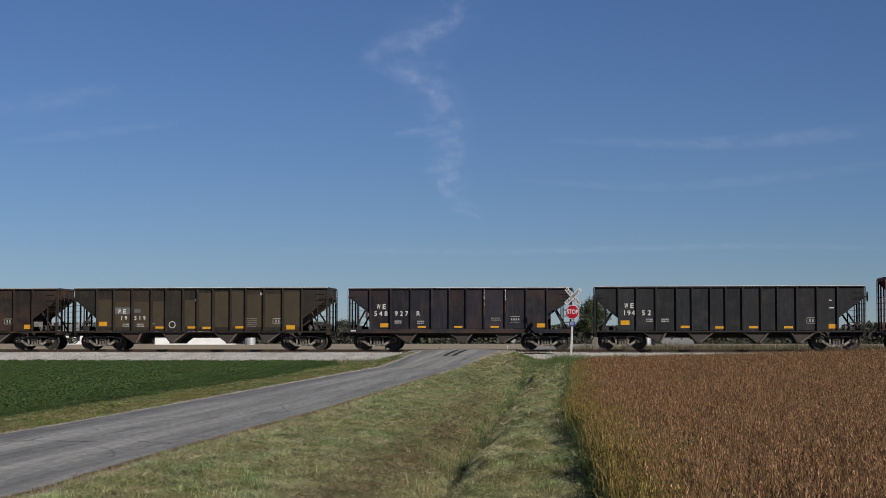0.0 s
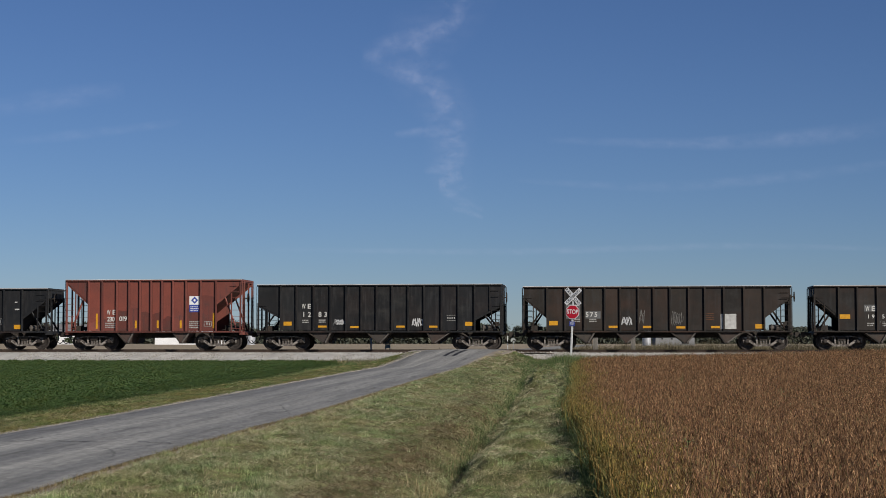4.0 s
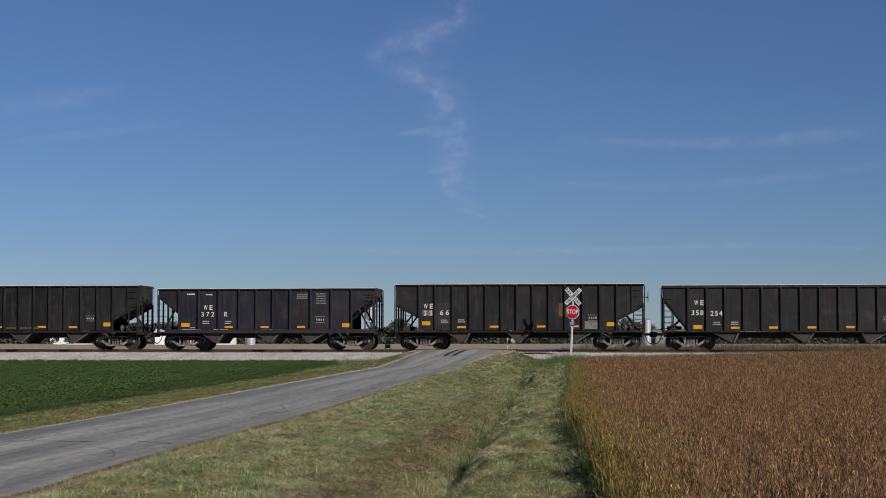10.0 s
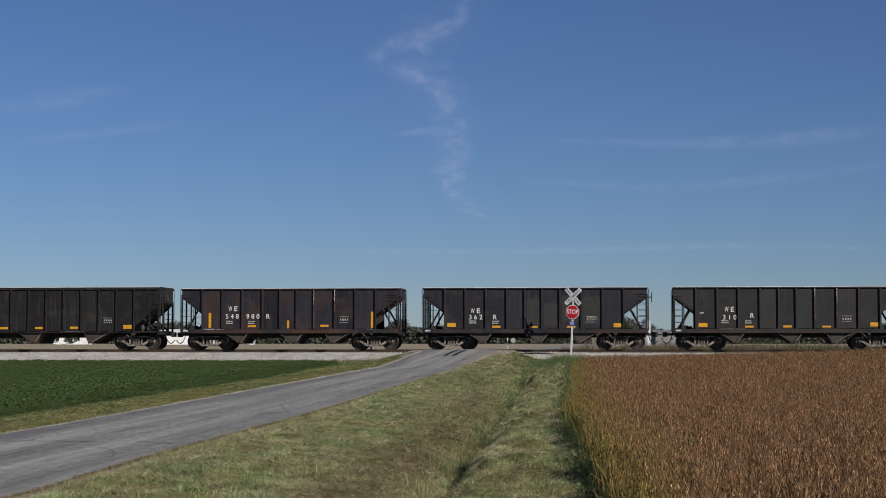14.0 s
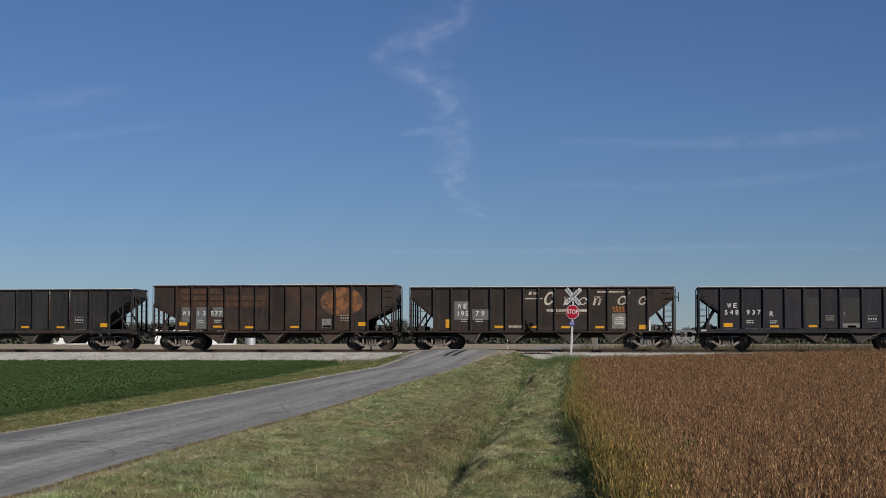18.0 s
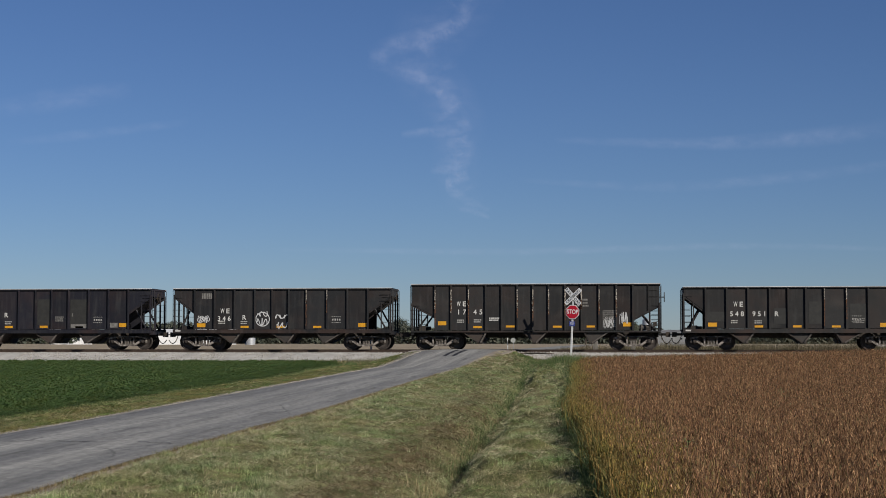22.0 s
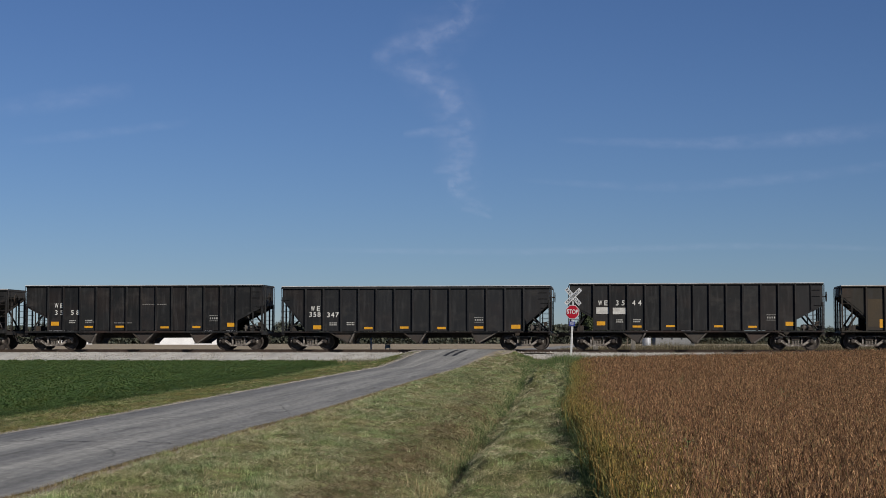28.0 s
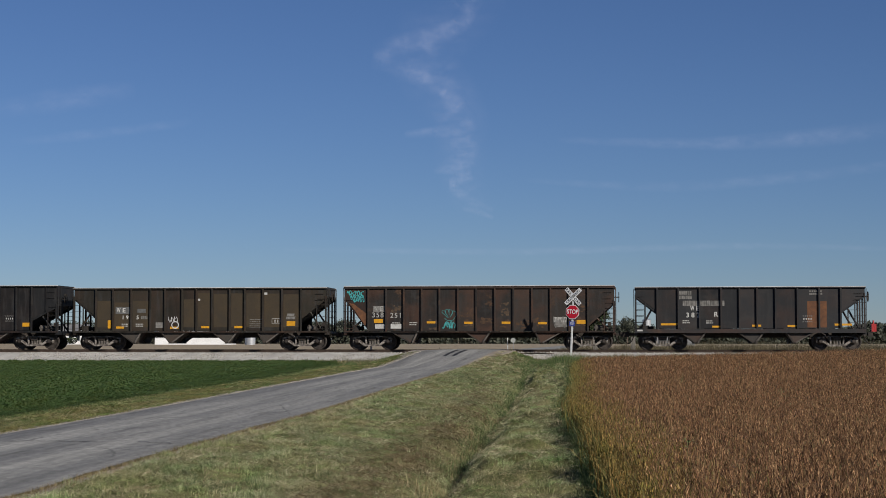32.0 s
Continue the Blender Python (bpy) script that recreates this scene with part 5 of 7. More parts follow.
def kind_meshes(k):
    """All painted parts of one kind of car, as (name, mesh, label), with x from the middle of the car."""
    L, top, foot, slope = k["L"], k["top"], k["foot"], k["slope"]
    h = L / 2
    posts = [p * U - h for p in k["posts"]]
    chord_z = top - k["chord"]
    out = []

    def add(name, build, label="", material=PAINT):
        out.append((name, make(name, build, material), label))
    ends = ((-h + 0.06, posts[0], slope[0]), (h - 0.06, posts[-1], slope[1]))
    for s in (-1, 1):
        y0, y1 = (-SIDE, -SIDE + 0.014) if s < 0 else (SIDE - 0.014, SIDE)
        for a, b in zip(posts, posts[1:]):
            def panel(q, a=a, b=b):
                box(q, a, b, y0, y1, foot, chord_z)
                # a shallow rolled lip at the foot of the sheet
                box(q, a + 0.02, b - 0.02, y0 - 0.012, y1 + 0.012, foot, foot + 0.05)
            add("side_panel", panel)
        for e, p, (ze, zp) in ends:
            add("end_panel", lambda q, e=e, p=p, ze=ze, zp=zp: slab(q, [(e, chord_z), (p, chord_z), (p, zp), (e, ze)], y0, y1))
        for p in posts:
            def post(q, p=p, s=s):
                ya, yb = (-SIDE - 0.095, -SIDE - 0.002) if s < 0 else (SIDE + 0.002, SIDE + 0.095)
                slab(q, [(p - 0.042, foot - 0.03), (p + 0.042, foot - 0.03), (p + 0.042, chord_z), (p - 0.042, chord_z)], ya, yb)
            add("side_post", post)
        ys = (-SIDE - 0.08, -SIDE + 0.05) if s < 0 else (SIDE - 0.05, SIDE + 0.08)
        if k["ledge"]:
            add("side_sill", lambda q: (box(q, -h, h, ys[0] - 0.03, ys[1] + 0.03, 0.92, 1.07), box(q, -h, h, ys[0], ys[1], 1.07, foot - 0.032)))
        else:
            add("side_sill", lambda q: box(q, -h, h, ys[0], ys[1], 0.96, foot - 0.032))
        add("top_chord", lambda q: (box(q, -h, h, ys[0] - 0.01, ys[1] + 0.01, chord_z + 0.001, top - 0.034)))
        add("chord_cap", lambda q: box(q, -h, h, ys[0] - 0.03, ys[1] + 0.03, top - 0.033, top), "worn steel edge, its sunlit line painted pale", CHORD)
    for (e, p, (ze, zp)), s in zip(ends, (-1, 1)):
        add("end_wall", lambda q, e=e, ze=ze, s=s: (box(q, e - 0.012, e + 0.012, -SIDE + 0.02, SIDE - 0.02, ze, top), box(q, e - 0.05, e + 0.05, -SIDE - 0.06, SIDE + 0.06, top - 0.12, top - 0.005)))
        run = abs(p - e)
        fall = (ze - zp) / run
        far = min(run + (zp - 0.98) / max(fall, 0.35), run + 1.6)
        zfar = max(ze - fall * far, 0.98)
        add("slope_sheet", lambda q, e=e, ze=ze, s=s, far=far, zfar=zfar: slab(q, [(e, ze), (e - s * far, zfar), (e - s * far, zfar + 0.03), (e, ze + 0.03)], -SIDE + 0.016, SIDE - 0.016))
        for yy in (-SIDE + 0.06, SIDE - 0.06):
            add("slope_stiffener", lambda q, e=e, p=p, ze=ze, zp=zp, s=s, yy=yy: slab(q, [(e - s * 0.02, ze - 0.13), (p, zp - 0.13), (p, zp - 0.005), (e - s * 0.02, ze - 0.005)], yy - 0.04, yy + 0.04))
        add("end_platform", lambda q, e=e, p=p, s=s: (box(q, min(e, p), max(e, p), -SIDE + 0.06, SIDE - 0.06, 0.99, 1.05), box(q, e - 0.06, e + 0.10, -SIDE, SIDE, 0.84, 0.988)))
        for yy in (-SIDE + 0.03, SIDE - 0.03):
            add("corner_post", lambda q, e=e, yy=yy, ze=ze: box(q, e - 0.045, e + 0.045, yy - 0.05, yy + 0.05, 1.0, ze + 0.1))
            add("inner_post", lambda q, e=e, yy=yy, s=s, ze=ze, zp=zp, run=run: box(q, e - s * 0.52 - 0.03, e - s * 0.52 + 0.03, yy - 0.03, yy + 0.03, 1.05, ze - (ze - zp) * 0.52 / run))
            add("diagonal_brace", lambda q, e=e, yy=yy, s=s, ze=ze, zp=zp, p=p, run=run: tube(q, (e - s * 0.22, yy * 0.86, 1.05), (e - s * min(0.95, run * 0.8), yy * 0.86, ze - (ze - zp) * 0.72), 0.055, 6))

            def ladder(q, e=e, yy=yy, s=s, ze=ze):
                n = 6
                for i in range(n):
                    z = 1.18 + (min(ze, 3.0) - 1.25) * i / (n - 1)
                    o = yy + math.copysign(0.055, yy)
                    tube(q, (e + s * 0.05, o, z), (e - s * 0.45, o, z), 0.013, 5)
                    tube(q, (e + s * 0.10, yy * 0.98, z), (e + s * 0.10, yy * 0.70, z), 0.013, 5)
                tube(q, (e + s * 0.10, yy * 0.98, 1.05), (e + s * 0.10, yy * 0.98, top - 0.1), 0.016, 5)
                tube(q, (e + s * 0.10, yy * 0.70, 1.05), (e + s * 0.10, yy * 0.70, top - 0.1), 0.016, 5)
            add("ladder", ladder)
        for yy in (-0.55, 0.55):
            add("end_stanchion", lambda q, e=e, yy=yy, ze=ze: box(q, e - 0.04, e + 0.04, yy - 0.045, yy + 0.045, 1.05, ze + 0.02))
        add("coupler", lambda q, e=e, s=s: (box(q, min(e, e + s * 0.42), max(e, e + s * 0.42), -0.075, 0.075, 0.78, 0.92), box(q, min(e + s * 0.36, e + s * 0.62), max(e + s * 0.36, e + s * 0.62), -0.14, 0.13, 0.71, 0.98)), "rusty knuckle coupler", DARK_STEEL)
        add("air_hose", lambda q, e=e, s=s: [tube(q, (e + s * (0.1 + 0.09 * i), -0.32, 0.80 - 0.46 * math.sin(math.pi * i / 7) ** 0.7), (e + s * (0.1 + 0.09 * (i + 1)), -0.32, 0.80 - 0.46 * max(math.sin(math.pi * (i + 1) / 7), 0) ** 0.7), 0.026, 6) for i in range(6)], "", DARK_STEEL)
    add("centre_sill", lambda q: box(q, -h + 0.1, h - 0.1, -0.19, 0.19, 0.70, 0.98), "", DARK_STEEL)
    add("brake_rod", lambda q: tube(q, (-h + 2.4, -0.45, 0.66), (h - 2.4, -0.5, 0.70), 0.022, 5), "", DARK_STEEL)
    last = None
    for mid, half, tip in k["bays"]:
        c = mid * L - h

        for y0, y1 in ((-SIDE + 0.08, -0.24), (0.24, SIDE - 0.08)):
            t = c + tip * half
            add("hopper_bay", lambda q, c=c, half=half, t=t, y0=y0, y1=y1: slab(q, [(c - half, 1.04), (c + half, 1.04), (t + 0.10, 0.385), (t - 0.10, 0.385)], y0, y1), "dusty rust-brown hopper chute")
            yf = y0 - 0.03 if y0 < 0 else y1 + 0.03
            # the sunward flange is painted paler, the one away from it near black
            for e, g in ((-1, -0.09), (1, 0.09)):
                add("chute_flange", lambda q, c=c, half=half, t=t, e=e, g=g, yf=yf: slab(q, [(c + e * half, 1.035), (c + e * (half - 0.09), 1.035), (t + g - e * 0.06, 0.42), (t + g, 0.37)], yf - 0.05, yf + 0.05), "edge of the chute, the sunward one painted lighter", CHUTE_EDGE if e > 0 else DARK_STEEL)
            add("outlet_gate", lambda q, t=t, y0=y0, y1=y1: box(q, t - 0.17, t + 0.17, y0 + 0.1, y1 - 0.08, 0.335, 0.40), "", DARK_STEEL)
        if last is not None:
            add("hopper_ridge", lambda q, c=c, half=half, last=last: slab(q, [(last, 1.05), (c - half, 1.05), ((last + c - half) / 2, 1.75)], -SIDE + 0.018, SIDE - 0.018))
        last = c + half

    def wheel(q):
        x, y0, z0, r = h + 0.22, -0.75, 2.92, 0.27
        for i in range(14):
            a, b = 2 * math.pi * i / 14, 2 * math.pi * (i + 1) / 14
            tube(q, (x, y0 + r * math.cos(a), z0 + r * math.sin(a)), (x, y0 + r * math.cos(b), z0 + r * math.sin(b)), 0.022, 5)
        for i in range(4):
            a = math.pi * i / 2
            tube(q, (x, y0, z0), (x, y0 + r * math.cos(a), z0 + r * math.sin(a)), 0.016, 5)
        tube(q, (h - 0.06, y0, z0), (x + 0.03, y0, z0), 0.03, 6)
    add("brake_wheel", wheel, "", DARK_STEEL)
    if not k["ledge"]:
        add("brake_reservoir", lambda q: (tube(q, (h - 1.15, -0.6, 1.22), (h - 0.5, -0.6, 1.22), 0.16, 12), box(q, h - 1.05, h - 0.97, -0.8, -0.4, 1.05, 1.25)), "", DARK_STEEL)
        add("brake_cylinder", lambda q: (tube(q, (h - 0.9, 0.55, 1.24), (h - 0.4, 0.55, 1.24), 0.13, 12), box(q, h - 0.72, h - 0.5, -0.15, 0.15, 1.05, 1.34)), "", DARK_STEEL)
        add("brake_rigging", lambda q: [tube(q, a, b, 0.02, 5) for a, b in (((h - 1.2, -1.2, 1.10), (h - 0.12, -1.2, 1.34)), ((h - 1.0, -1.2, 1.07), (h - 0.97, -1.2, 1.40)), ((h - 0.55, -1.1, 1.07), (h - 0.50, -1.1, 1.5)), ((h - 0.5, -1.1, 1.5), (h - 0.12, -0.8, 1.56)))] + [box(q, h - 0.80, h - 0.52, -1.25, -0.95, 1.08, 1.27), box(q, h - 0.40, h - 0.20, -1.0, -0.7, 1.30, 1.52)], "", DARK_STEEL)
    if len(k["bays"]) > 2 and not k["ledge"]:
        add("air_reservoir", lambda q: (tube(q, (h - 1.15, -1.12, 1.23), (h - 0.66, -1.12, 1.23), 0.15, 14), box(q, h - 1.08, h - 1.03, -1.30, -0.95, 1.05, 1.40)), "dusty grey air reservoir", CHUTE_EDGE)
    add("valve_box", lambda q: (box(q, -h + 0.42, -h + 0.80, -1.2, -0.8, 1.06, 1.34), tube(q, (-h + 0.25, -0.9, 1.2), (-h + 1.05, -0.9, 1.2), 0.10, 10), tube(q, (-h + 0.3, -1.15, 1.08), (-h + 0.62, -1.1, 1.62), 0.022, 5)), "", DARK_STEEL)
    if k["top"] == 3.67:
        e, p, (ze, zp) = ends[1]
        add("end_post", lambda q, x=e - 0.62, z=ze - (ze - zp) * 0.62 / abs(p - e): box(q, x - 0.022, x + 0.022, -SIDE - 0.055, -SIDE - 0.001, z, chord_z))
    for i in range(2):
        add("grab_iron", lambda q, i=i: tube(q, (h - 0.62, -SIDE - 0.06, top - 0.38 - 0.34 * i), (h - 0.14, -SIDE - 0.06, top - 0.38 - 0.34 * i), 0.013, 5))
    return out


KIND_PARTS = {}
BLACK, BROWN, OLIVE, RUST, RED = (0.0125, 0.0122, 0.0118, 0.10), (0.026, 0.0195, 0.0135, 0.3), (0.028, 0.0225, 0.0145, 0.25), (0.028, 0.0185, 0.013, 0.45), (0.222, 0.064, 0.044, 0.12)

PLACARDS = {
    "four_bay": [(120, 206, 40, 20), (390, 229, 40, 10), (545, 229, 40, 10), (695, 229, 40, 10), (850, 229, 40, 10), (1047, 222, 40, 20)],
    "three_bay": [(113, 215, 40, 18), (320, 227, 38, 10), (490, 227, 38, 10), (662, 228, 38, 10), (873, 215, 40, 18)],
    "tall_three_bay": [(125, 208, 38, 18), (287, 227, 40, 9), (437, 227, 40, 9), (652, 227, 40, 9), (805, 227, 38, 9), (970, 211, 38, 18)],
    "long_three_bay": [(148, 223, 40, 18), (386, 231, 40, 10), (553, 231, 40, 10), (726, 231, 40, 10), (1066, 223, 42, 18)],
    "two_bay": [(147, 168, 9, 72), (335, 203, 9, 36), (440, 203, 9, 36), (550, 203, 9, 36), (707, 168, 9, 72)],
}
# small unreadable blocks of writing, and the boxed table near the far end
SMALL = {
    "four_bay": [(235, 196, 30, 2), (302, 196, 36, 2)], "three_bay": [(215, 203, 32, 2), (320, 204, 32, 2)],
    "tall_three_bay": [(212, 199, 32, 2), (290, 198, 34, 2)], "long_three_bay": [(225, 211, 34, 2), (305, 210, 36, 2)], "two_bay": [(192, 212, 52, 3), (595, 205, 48, 4)],
}
BOXED = {"four_bay": (950, 192, 40, 26), "three_bay": (748, 184, 45, 28), "tall_three_bay": (885, 178, 42, 26), "long_three_bay": (896, 188, 44, 24), "two_bay": (665, 205, 38, 24)}


def plate(car, k, x, v, w, hh, material, name, label="", proud=0.004):
    bm = bmesh.new()
    x0 = x * U - k["L"] / 2
    box(bm, x0, x0 + w * U, -SIDE - proud - 0.003, -SIDE - 0.001, mark_z(v + hh), mark_z(v))
    return part(name, bm, material, car, label)


def bars(car, k, x, v, w, lines, material, pitch=9.0, thick=5.0, seed=0):
    """Unreadable small writing as plain bars."""
    rng = random.Random(seed)
    bm = bmesh.new()
    for i in range(lines):
        u = x
        while u < x + w - 3:
            n = min(rng.uniform(4, 9), x + w - u)
            x0 = u * U - k["L"] / 2
            box(bm, x0, x0 + n * U, -SIDE - 0.008, -SIDE - 0.005, mark_z(v + i * pitch + thick), mark_z(v + i * pitch))
            u += n + rng.uniform(1.0, 2.2)
    return tagged(part("small_writing", bm, material, car, "unreadable small painted writing"), kind="stuff")


def lettering(car, k, body, x, base, height, material, wide=None, stretch=1.0):
    """Painted characters, spread over a width in marking units."""
    size = height / 0.70
    cu = bpy.data.curves.new("lettering", "FONT")
    cu.body, cu.size, cu.extrude, cu.bevel_depth, cu.bevel_resolution = body, size * U, 0.001, 0.006, 0
    if len(body) > 1:
        if wide is None:
            wide = 40 if len(body) == 2 else (61 if k["ledge"] else 53)
            wide *= height / 22.0 if height < 20 and len(body) == 2 else 1.0
        cu.space_character = (wide - 0.44 * size) / (len(body) - 1) / (0.4975 * size)
    cu.materials.append(material)
    ob = new("lettering", cu)
    ob.parent = car
    ob.matrix_basis = pose(x * U - k["L"] / 2, -SIDE - 0.009, mark_z(base), 90, 0, 0) @ Matrix.Diagonal((stretch, 1, 1, 1))
    return tagged(ob, "white painted letters " + body)


def scribble(car, k, x, v, w, hh, material, seed, turns=5, thick=2.2, label="spray-painted graffiti scrawl"):
    rng = random.Random(seed)
    f = [(rng.uniform(1.2, 3.5), rng.uniform(0, 6.28), rng.uniform(2.0, 5.5), rng.uniform(0, 6.28)) for _ in range(2)]
    n = turns * 16
    line = []
    for i in range(n + 1):
        t = i / n
        cx = x + w * (0.08 + 0.84 * t + 0.10 * math.sin(f[0][0] * turns * t * 3 + f[0][1]))
        cv = v + hh * (0.5 + 0.34 * math.sin(f[0][2] * turns * t * 1.6 + f[0][3]) + 0.14 * math.sin(f[1][2] * turns * t * 4 + f[1][3]))
        line.append(Vector((cx * U - k["L"] / 2, -SIDE - 0.010 - 0.006 * t, mark_z(cv))))
    return part("graffiti", ribbon(line, thick * U), material, car, label)


def ribbon(line, wide):
    """One sprayed stroke along a line on the car's side."""
    bm = bmesh.new()
    rows = []
    for i, p in enumerate(line):
        d = line[min(i + 1, len(line) - 1)] - line[max(i - 1, 0)]
        side = Vector((-d.z, 0, d.x)).normalized() * wide / 2
        rows.append((bm.verts.new(p - side), bm.verts.new(p + side)))
    for a, b in zip(rows, rows[1:]):
        bm.faces.new((a[0], a[1], b[1], b[0]))
    return bm


def build_car(kind, colour, label, marks, seed, white=WHITE_MARK, boxed=True):
    k = CAR_KINDS[kind]
    if kind not in KIND_PARTS:
        KIND_PARTS[kind] = kind_meshes(k)
    car = tagged(new("hopper_car"), label, "hopper car", "freight train of hopper cars")
    car.empty_display_size = 0.5
    rng = random.Random(seed)
    for name, me, text in KIND_PARTS[kind]:
        ob = child(name, me, car, text)
        shade = rng.uniform(0.62, 1.18) if name in ("side_panel", "end_panel") else rng.uniform(0.85, 1.0)
        c = [0.79 * v * shade * cool for v, cool in zip(colour[:3], (0.93, 0.99, 1.1))]
        if name == "hopper_bay":
            c = [0.2 * c[0] + 0.040, 0.3 * c[1] + 0.033, 0.3 * c[2] + 0.028]
        ob.color = (*c, colour[3] * rng.uniform(0.6, 1.2) + (0.25 if name in ("side_sill", "hopper_bay") else 0.0))
    h = k["L"] / 2
    add_bogie(car, -h + 1.54)
    add_bogie(car, h - 1.50)
    strips = next((m[1] for m in marks if m[0] == "placards"), PLACARDS[kind])
    for x, v, w, hh in strips:
        plate(car, k, x, v + rng.uniform(-2, 2), w, hh, YELLOW, "reflector", "yellow reflective strip")
    low = 20 if any(m[0] == "t" and m[4] == 17 for m in marks) else 0
    for i, (x, v, w, n) in enumerate(SMALL[kind]):
        bars(car, k, x, v + low, w, n, TABLE_MARK, seed=seed * 7 + i)
    if k["ledge"]:
        plate(car, k, 12, 246, 24, 7, WHITE_PATCH, "stencil_plate", "small white stencilled plate", 0.11)
    if boxed:
        x, v, w, hh = BOXED[kind]
        x, v = next((m[1:] for m in marks if m[0] == "box"), (x, v))
        bm = bmesh.new()
        dashes = [(x + w * (0.02 + 0.2 * i), r, w * 0.15, 2) for i in range(5) for r in (v, v + hh - 2)] + [(x + w * (0.08 + 0.24 * i), v + 0.36 * hh, w * 0.13, 0.32 * hh) for i in range(4)]
        if kind in ("four_bay", "two_bay"):
            dashes = [(x, v, w, 2), (x, v + hh - 2, w, 2), (x, v, 2, hh), (x + w - 2, v, 2, hh), (x + 0.3 * w, v + 6, 6, hh - 12), (x + 0.62 * w, v + 6, 6, hh - 12)]
        for a, b, c, d in dashes:
            box(bm, a * U - h, (a + c) * U - h, -SIDE - 0.008, -SIDE - 0.005, mark_z(b + d), mark_z(b))
        tagged(part("boxed_table", bm, TABLE_MARK, car, "white painted data box"), kind="stuff")
    for m in marks:
        what = m[0]
        if what == "t":
            lettering(car, k, m[1], m[2], m[3], m[4], white, m[5] if len(m) > 5 else None)
        elif what == "we":
            lettering(car, k, "W", m[1], m[2], m[3], white, None, 0.52)
            lettering(car, k, "E", m[1] + 25, m[2], m[3], white, None, 1.12)
        elif what == "p":
            plate(car, k, m[1], m[2], m[3], m[4], m[5], m[6] if len(m) > 6 else "repaint_patch", m[7] if len(m) > 7 else "repainted patch")
        elif what == "b":
            bars(car, k, m[1], m[2], m[3], m[4], m[5] if len(m) > 5 else DIM_MARK, m[6] if len(m) > 6 else 9.0, m[7] if len(m) > 7 else 5.0, seed + 50)
        elif what == "g":
            scribble(car, k, m[1], m[2], m[3], m[4], m[5], seed * 13 + int(m[1]), m[6] if len(m) > 6 else 5, m[7] if len(m) > 7 else 2.2)
        elif what == "s":
            bm = bmesh.new()
            lean = 0.28 * m[4]
            slab(bm, [((m[1] + e) * U - h, mark_z(z)) for e, z in ((0, m[2] + m[4]), (m[3], m[2] + m[4]), (m[3] + lean, m[2]), (lean, m[2]))], -SIDE - 0.009, -SIDE - 0.004)
            part("emblem_shape", bm, m[5], car, "faded cream slanted shape")
        elif what == "e":
            bm = bmesh.new()
            for i in range(22):
                a, b = 2 * math.pi * (i + 0.5) / 24, 2 * math.pi * (i + 1.5) / 24
                q = []
                for rr, t in ((0.56, a), (1.0, a), (1.0, b), (0.56, b)):
                    zz = m[4] / 2 * (rr if rr == 1.0 else 0.70) * math.sin(t)
                    q.append(bm.verts.new(((m[1] + m[3] / 2 + m[3] / 2 * rr * math.cos(t) + 0.28 * (zz + m[4] / 2)) * U - h, -SIDE - 0.009, mark_z(m[2] + m[4] / 2 - zz))))
                bm.faces.new(q)
            part("emblem_shape", bm, m[5], car, "faded cream slanted ring")
        elif what == "red":
            for (a, b), low in zip(zip(k["posts"], k["posts"][1:]), (205, 188, 150, 152, 160, 172, 190, 184, 142, 96)):
                bm = bmesh.new()
                x0, x1, lo = (a + 6) * U - h, (b - 6) * U - h, low + rng.uniform(-5, 5)
                slab(bm, [(x0, mark_z(lo + rng.uniform(-8, 8))), ((x0 + x1) / 2, mark_z(lo + rng.uniform(-10, 10))), (x1, mark_z(lo + rng.uniform(-8, 8))), (x1, mark_z(26)), (x0, mark_z(26))], -SIDE - 0.003, -SIDE - 0.0005)
                part("paint_patch", bm, FRESH_RED, car, "less faded bright red paint")
        elif what == "d":
            bm = bmesh.new()
            deep = 0.009 if m[3] > 10 else 0.012
            slab(bm, [((m[1] + a) * U - h, mark_z(m[2] + b)) for a, b in ((0, m[3]), (m[3], 0), (0, -m[3]), (-m[3], 0))], -SIDE - deep, -SIDE - 0.006)
            part("emblem_diamond", bm, m[4], car, "diamond-shaped painted emblem")
        elif what == "haze":
            for i in m[1]:
                a, b = k["posts"][i], k["posts"][i + 1]
                v0 = rng.uniform(80, 125)
                plate(car, k, a + 7, v0, b - a - 14, rng.uniform(205, 232) - v0, FAINT_PATCH, "dusty_wash", "dusty olive wash on the side sheet", 0.001)
        elif what == "fan":
            x0, v0, w, hh = m[1:5]
            line = []
            for i in range(4):
                a, b = x0 + w * 0.25 * i, x0 + w * 0.25 * (i + 1)
                line += [(x0 + w * (0.42 + 0.05 * i), v0 + hh * 0.72), (a, v0 + hh * (0.30 + 0.05 * (i % 2))), (a + 2, v0 + 9 * abs(i - 1.5) * 0.6), (b - 3, v0 + 2 + 9 * abs(i - 1.2) * 0.6), (b, v0 + hh * 0.3)]
            line += [(x0 + w, v0 + hh * 0.55), (x0 + w * 0.8, v0 + hh * 0.95), (x0 + w * 0.4, v0 + hh), (x0 + w * 0.2, v0 + hh * 0.8)]
            part("graffiti", ribbon([Vector((a * U - h, -SIDE - 0.010 - 0.0003 * i, mark_z(b))) for i, (a, b) in enumerate(line)], 1.7 * U), m[5], car, "teal fan-shaped spray-painted outline")
        elif what == "rust":
